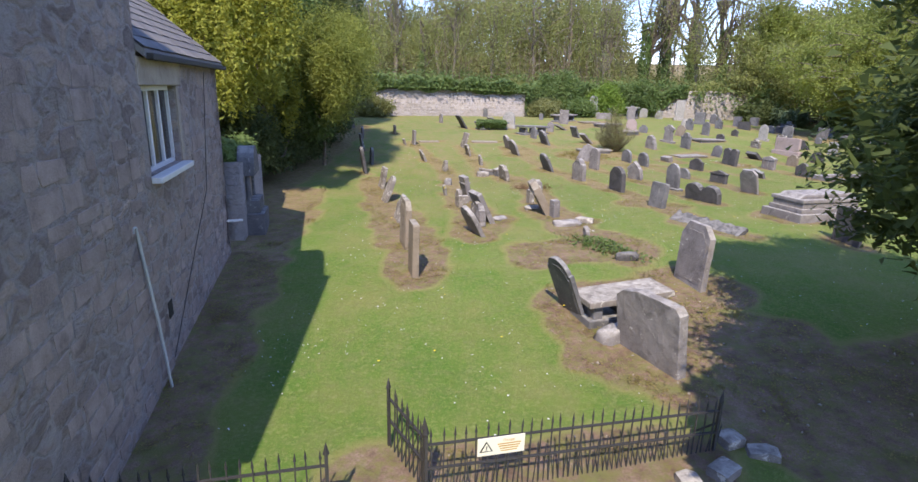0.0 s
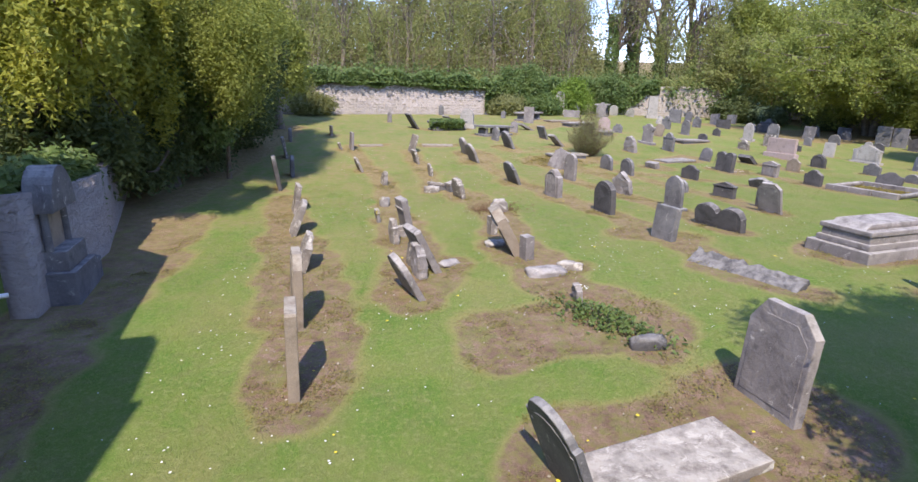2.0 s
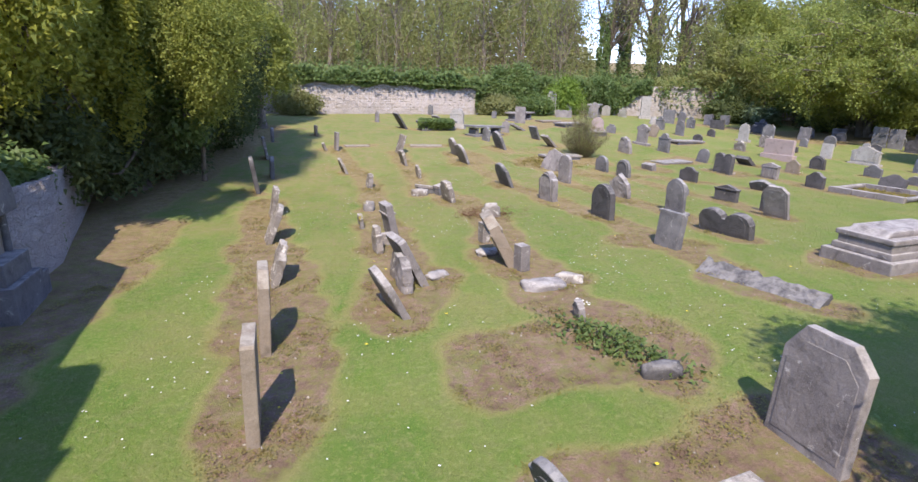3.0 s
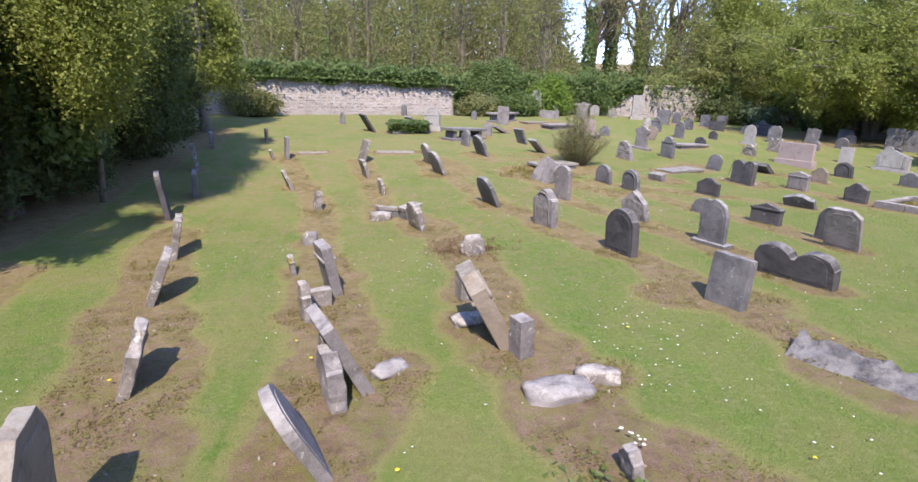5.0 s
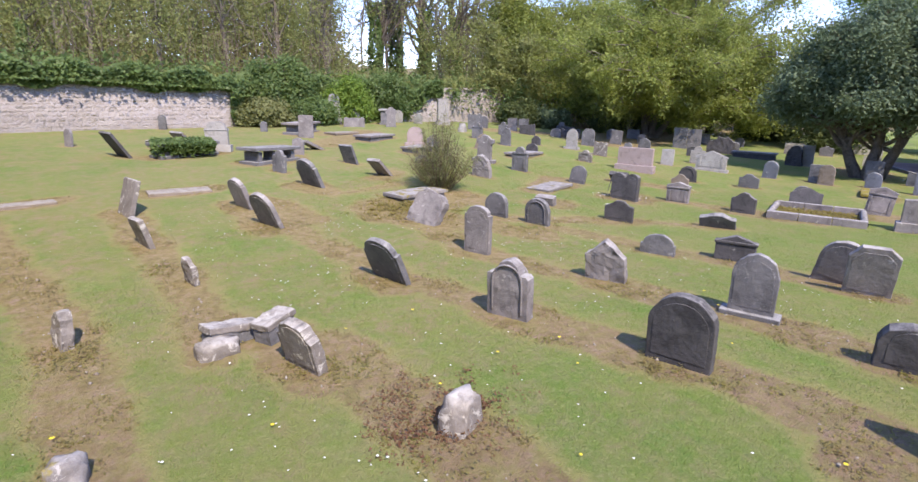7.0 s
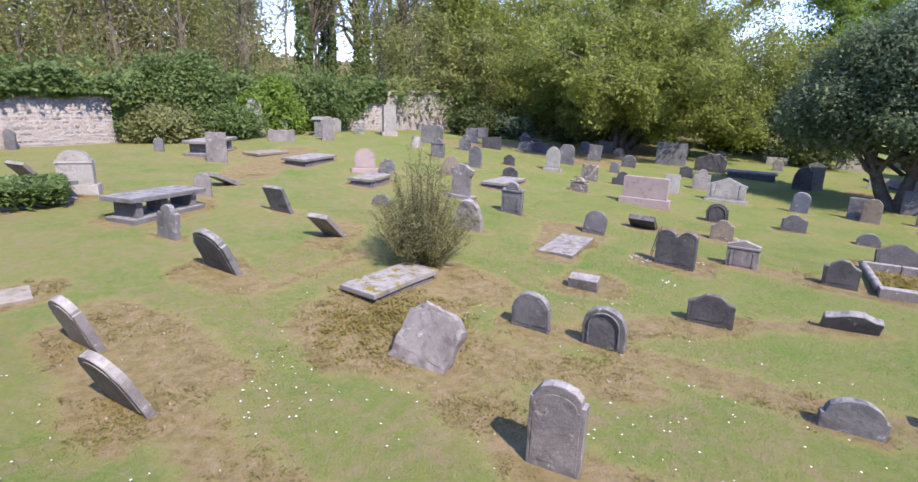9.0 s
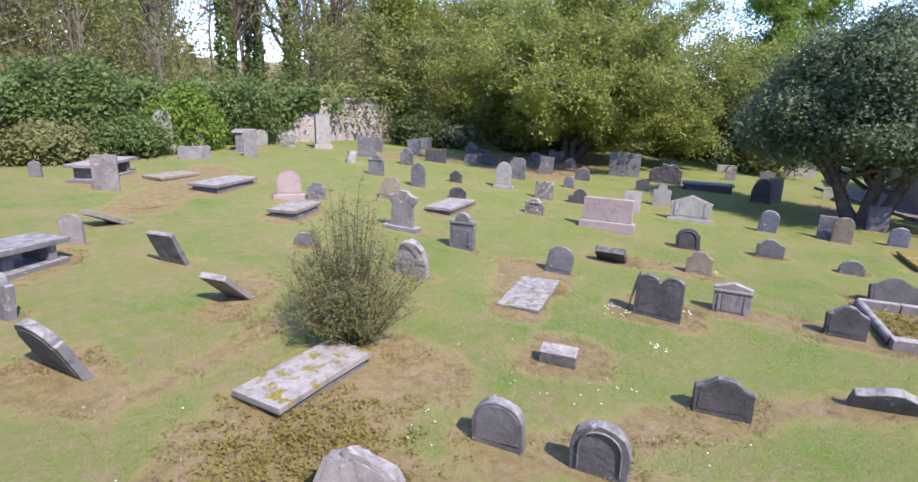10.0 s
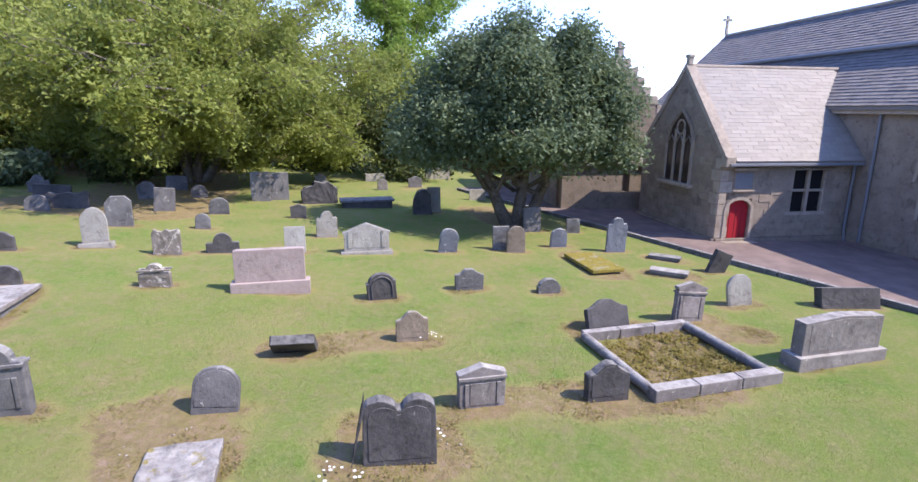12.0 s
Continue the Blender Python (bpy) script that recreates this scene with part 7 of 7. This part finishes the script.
# the upright bush on the ledger slab
bush = thing("upright_bush", pose(9.5, 34.9, gz(9.5, 34.9)), "upright olive-green bush with many thin stems", "bush")
rng = np.random.default_rng(15)
stems, tips = [], []
for k in range(150):
    a, r = rng.uniform(0, 2 * np.pi), rng.uniform(0, 1) ** 0.6
    top = np.array((math.cos(a) * r * 1.28, math.sin(a) * r * 1.28, (3.0 - 2.05 * r) * rng.uniform(0.6, 1.08)))
    pts = crooked((0.3 * r * math.cos(a), 0.3 * r * math.sin(a), -0.05), top, rng, 0.1, 8)
    stems.append(tube(pts, np.linspace(0.016, 0.004, 8), 4))
    for _ in range(11):
        q = pts[int(rng.integers(1, 8))]
        e = q + rng.normal(size=3) * (0.14, 0.14, 0.06) + (0, 0, 0.16)
        stems.append(tube(np.linspace(q, e, 3), (0.005, 0.004, 0.002), 3))
        tips.append(np.linspace(q, e, 5))
tagged(mesh_np("stem_work", *joined(stems), TWIG, bush), "thin brown upright stems", kind="stuff")
at = np.concatenate(tips)
at = np.repeat(at, 4, 0) + rng.normal(size=(len(at) * 4, 3)) * 0.055
tagged(mesh_np("foliage", *leaves(at, rng, 0.02, 0.6, 2.4), SHRUB, bush), kind="stuff")

# ---- turf, weeds and flowers ----
rng = np.random.default_rng(21)
n = 240000
bx, by = rng.uniform(-5, 22, n), rng.uniform(4.5, 40, n)
m = soil_at(bx, by)
keep = (rng.uniform(0, 1, n) > m * 1.25) & (bx < 6 + 0.55 * by) & (by < 30 + bx)
bx, by = bx[keep], by[keep]
n = len(bx)
a, h = rng.uniform(0, 2 * np.pi, n), rng.uniform(0.01, 0.03, n)
base = np.stack([bx, by, lie(bx, by) + 0.0], -1)
side = np.stack([np.cos(a), np.sin(a), 0 * a], -1) * 0.005
tip = base + np.stack([rng.normal(size=n) * 0.02, rng.normal(size=n) * 0.02, h + 0.012], -1)
v = np.stack([base - side, base + side, tip], 1).reshape(-1, 3)
tagged(mesh_np("grass", v, np.arange(3 * n).reshape(-1, 3), BLADE), "short mown grass blades", "grass", kind="stuff")
# dry weeds and low leaves on the bare strips
n = 64000
wx, wy = rng.uniform(-6, 27, n), rng.uniform(6, 46, n)
m = soil_at(wx, wy)
keep = (m > 0.45) & (np.sin(3.1 * wx + 2 * np.sin(2.3 * wy)) + np.sin(2.6 * wy) + rng.normal(size=n) * 0.8 > 0.3)
c = np.stack([wx[keep], wy[keep], lie(wx[keep], wy[keep]) + 0.0], -1)
at = clumps(rng, c, 9, (0.07, 0.07, 0.02))
at[:, 2] = lie(at[:, 0], at[:, 1]) + rng.uniform(-0.01, 0.03, len(at))
growth("weeds", "dry weeds and creeping leaves on bare earth", at, 0.028, WEED, 22, 2.0, "weeds")
n = 230
turn = radians(114)
pu, pv = rng.uniform(-1.15, 1.15, n), rng.uniform(-1.1, 1.1, n)
c = np.stack([20.0 + pu * math.cos(turn) - pv * math.sin(turn), 27.45 + pu * math.sin(turn) + pv * math.cos(turn), np.zeros(n)], -1)
at = clumps(rng, c, 14, (0.06, 0.06, 0.0))
at[:, 2] = lie(at[:, 0], at[:, 1]) + rng.uniform(-0.01, 0.06, len(at))
MOSS_LEAF = leaf_mat("yellow_moss_tuft", (0.25, 0.225, 0.06), (0.33, 0.29, 0.07), (0.26, 0.19, 0.09), 0.85)
growth("moss_tufts", "yellow-brown moss filling a kerbed grave", at, 0.045, MOSS_LEAF, 24, 1.0, "moss")
n = 260
at = np.stack([7.3 + 0.75 * rng.normal(size=n), 32.7 + 0.6 * rng.normal(size=n), np.zeros(n)], -1)
at = clumps(rng, at, 12, (0.07, 0.07, 0.0))
at[:, 2] = lie(at[:, 0], at[:, 1]) + rng.uniform(-0.01, 0.07, len(at))
growth("moss_tufts", "yellow moss and low weeds beside a ledger slab", at, 0.042, MOSS_LEAF, 25, 1.0, "moss")
n = 95
at = np.stack([2.9 + 0.45 * rng.normal(size=n), 23.2 + 0.4 * rng.normal(size=n), np.zeros(n)], -1)
at = clumps(rng, at, 16, (0.07, 0.07, 0.0))
at[:, 2] = lie(at[:, 0], at[:, 1]) + rng.uniform(-0.01, 0.08, len(at))
RUST = leaf_mat("rusty_weed_leaf", (0.2, 0.09, 0.06), (0.25, 0.14, 0.085), (0.2, 0.16, 0.07), 0.8)
growth("weeds", "reddish dead weeds round a broken stone", at, 0.028, RUST, 23, 1.0, "weeds")


def flowers(name, label, at, size, material):
    n = len(at)
    k = 6
    ang = np.linspace(0, 2 * np.pi, k, endpoint=False)
    ring = np.stack([np.cos(ang), np.sin(ang), 0 * ang], -1)
    r = size * rng.uniform(0.7, 1.3, (n, 1, 1))
    v = (at[:, None] + ring[None] * r).reshape(-1, 3)
    f = np.arange(n * k).reshape(-1, k)
    return tagged(mesh_np(name, v, f, material), label, "flowers", kind="stuff")


groups = np.stack([rng.uniform(-4, 12, 240), rng.uniform(6, 34, 240), np.zeros(240)], -1)
at = clumps(rng, groups, 7, (0.5, 0.7, 0))
at = at[soil_at(at[:, 0], at[:, 1]) < 0.4]
at[:, 2] = lie(at[:, 0], at[:, 1]) + 0.06
flowers("daisies", "white daisies scattered through the turf", at, 0.013, PETAL)
at = np.stack([rng.uniform(-3, 10, 46), rng.uniform(8, 26, 46), np.zeros(46)], -1)
at[:, 2] = lie(at[:, 0], at[:, 1]) + 0.065
flowers("dandelions", "yellow dandelions in the turf", at, 0.024, YELLOW)
at = clumps(rng, np.array([(14.9, 32.6, 0), (15.1, 32.9, 0), (16.3, 31.7, 0), (3.9, 16.0, 0), (13.9, 31.2, 0), (20.0, 32.4, 0)], float), 9, (0.14, 0.14, 0))
at[:, 2] = lie(at[:, 0], at[:, 1]) + 0.1
flowers("daisies", "clusters of white flowers beside headstones", at, 0.022, PETAL)
# small loose stones and crumbs of earth on the soil
n = 2600
px, py = rng.uniform(-4, 18, n), rng.uniform(6, 36, n)
keep = soil_at(px, py) > 0.75
px, py = px[keep][:900], py[keep][:900]
octa = np.array([(1, 0, 0), (-1, 0, 0), (0, 1, 0), (0, -1, 0), (0, 0, 1), (0, 0, -1)], float)
of = np.array([(0, 2, 4), (2, 1, 4), (1, 3, 4), (3, 0, 4), (2, 0, 5), (1, 2, 5), (3, 1, 5), (0, 3, 5)])
s = rng.uniform(0.012, 0.045, (len(px), 1, 3))
v = np.stack([px, py, lie(px, py) - 0.02], -1)[:, None] + octa[None] * s * rng.uniform(0.7, 1.2, (len(px), 6, 1))
f = (of[None] + 6 * np.arange(len(px))[:, None, None]).reshape(-1, 3)
tagged(mesh_np("pebbles", v.reshape(-1, 3), f, BROWN), "small stones and crumbs of earth", "pebbles", kind="stuff")

# ---- roof slates of the vestry, each a piece of its own ----
rows_n, per_row = 26, 11
slope = math.hypot(3.39, 3.6)
bm = box(bmesh.new(), (0.61, slope / rows_n * 1.25, 0.022), (0, 0, 0), 0.0)
piece_mesh = bpy.data.meshes.new("slate")
bm.to_mesh(piece_mesh)
bm.free()
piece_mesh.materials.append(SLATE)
rnd = random.Random(8)
tilt_up = math.degrees(math.atan2(3.6, 3.39))
half_mesh = bpy.data.meshes.new("slate")
bm = box(bmesh.new(), (0.3, slope / rows_n * 1.25, 0.022), (0, 0, 0), 0.0)
bm.to_mesh(half_mesh)
bm.free()
half_mesh.materials.append(SLATE)
for i in range(1, rows_n, 2):
    g = (i + 0.5) / rows_n
    shared("slate", half_mesh, church, pose(0.495, -0.34 + 3.39 * g - 0.012, 3.14 + 3.6 * g + 0.022, tilt_up - 2.0))
for i in range(rows_n):
    for j in range(per_row):
        x = 0.645 + 0.62 * j + (0.31 if i % 2 else 0.0)
        g = (i + 0.5) / rows_n
        if x < 6.95:
            shared("slate", piece_mesh, church, pose(x, -0.34 + 3.39 * g - 0.012, 3.14 + 3.6 * g + 0.022, tilt_up - 2.0 + rnd.uniform(-0.6, 0.6), rnd.uniform(-0.5, 0.5), rnd.uniform(-0.5, 0.5)))
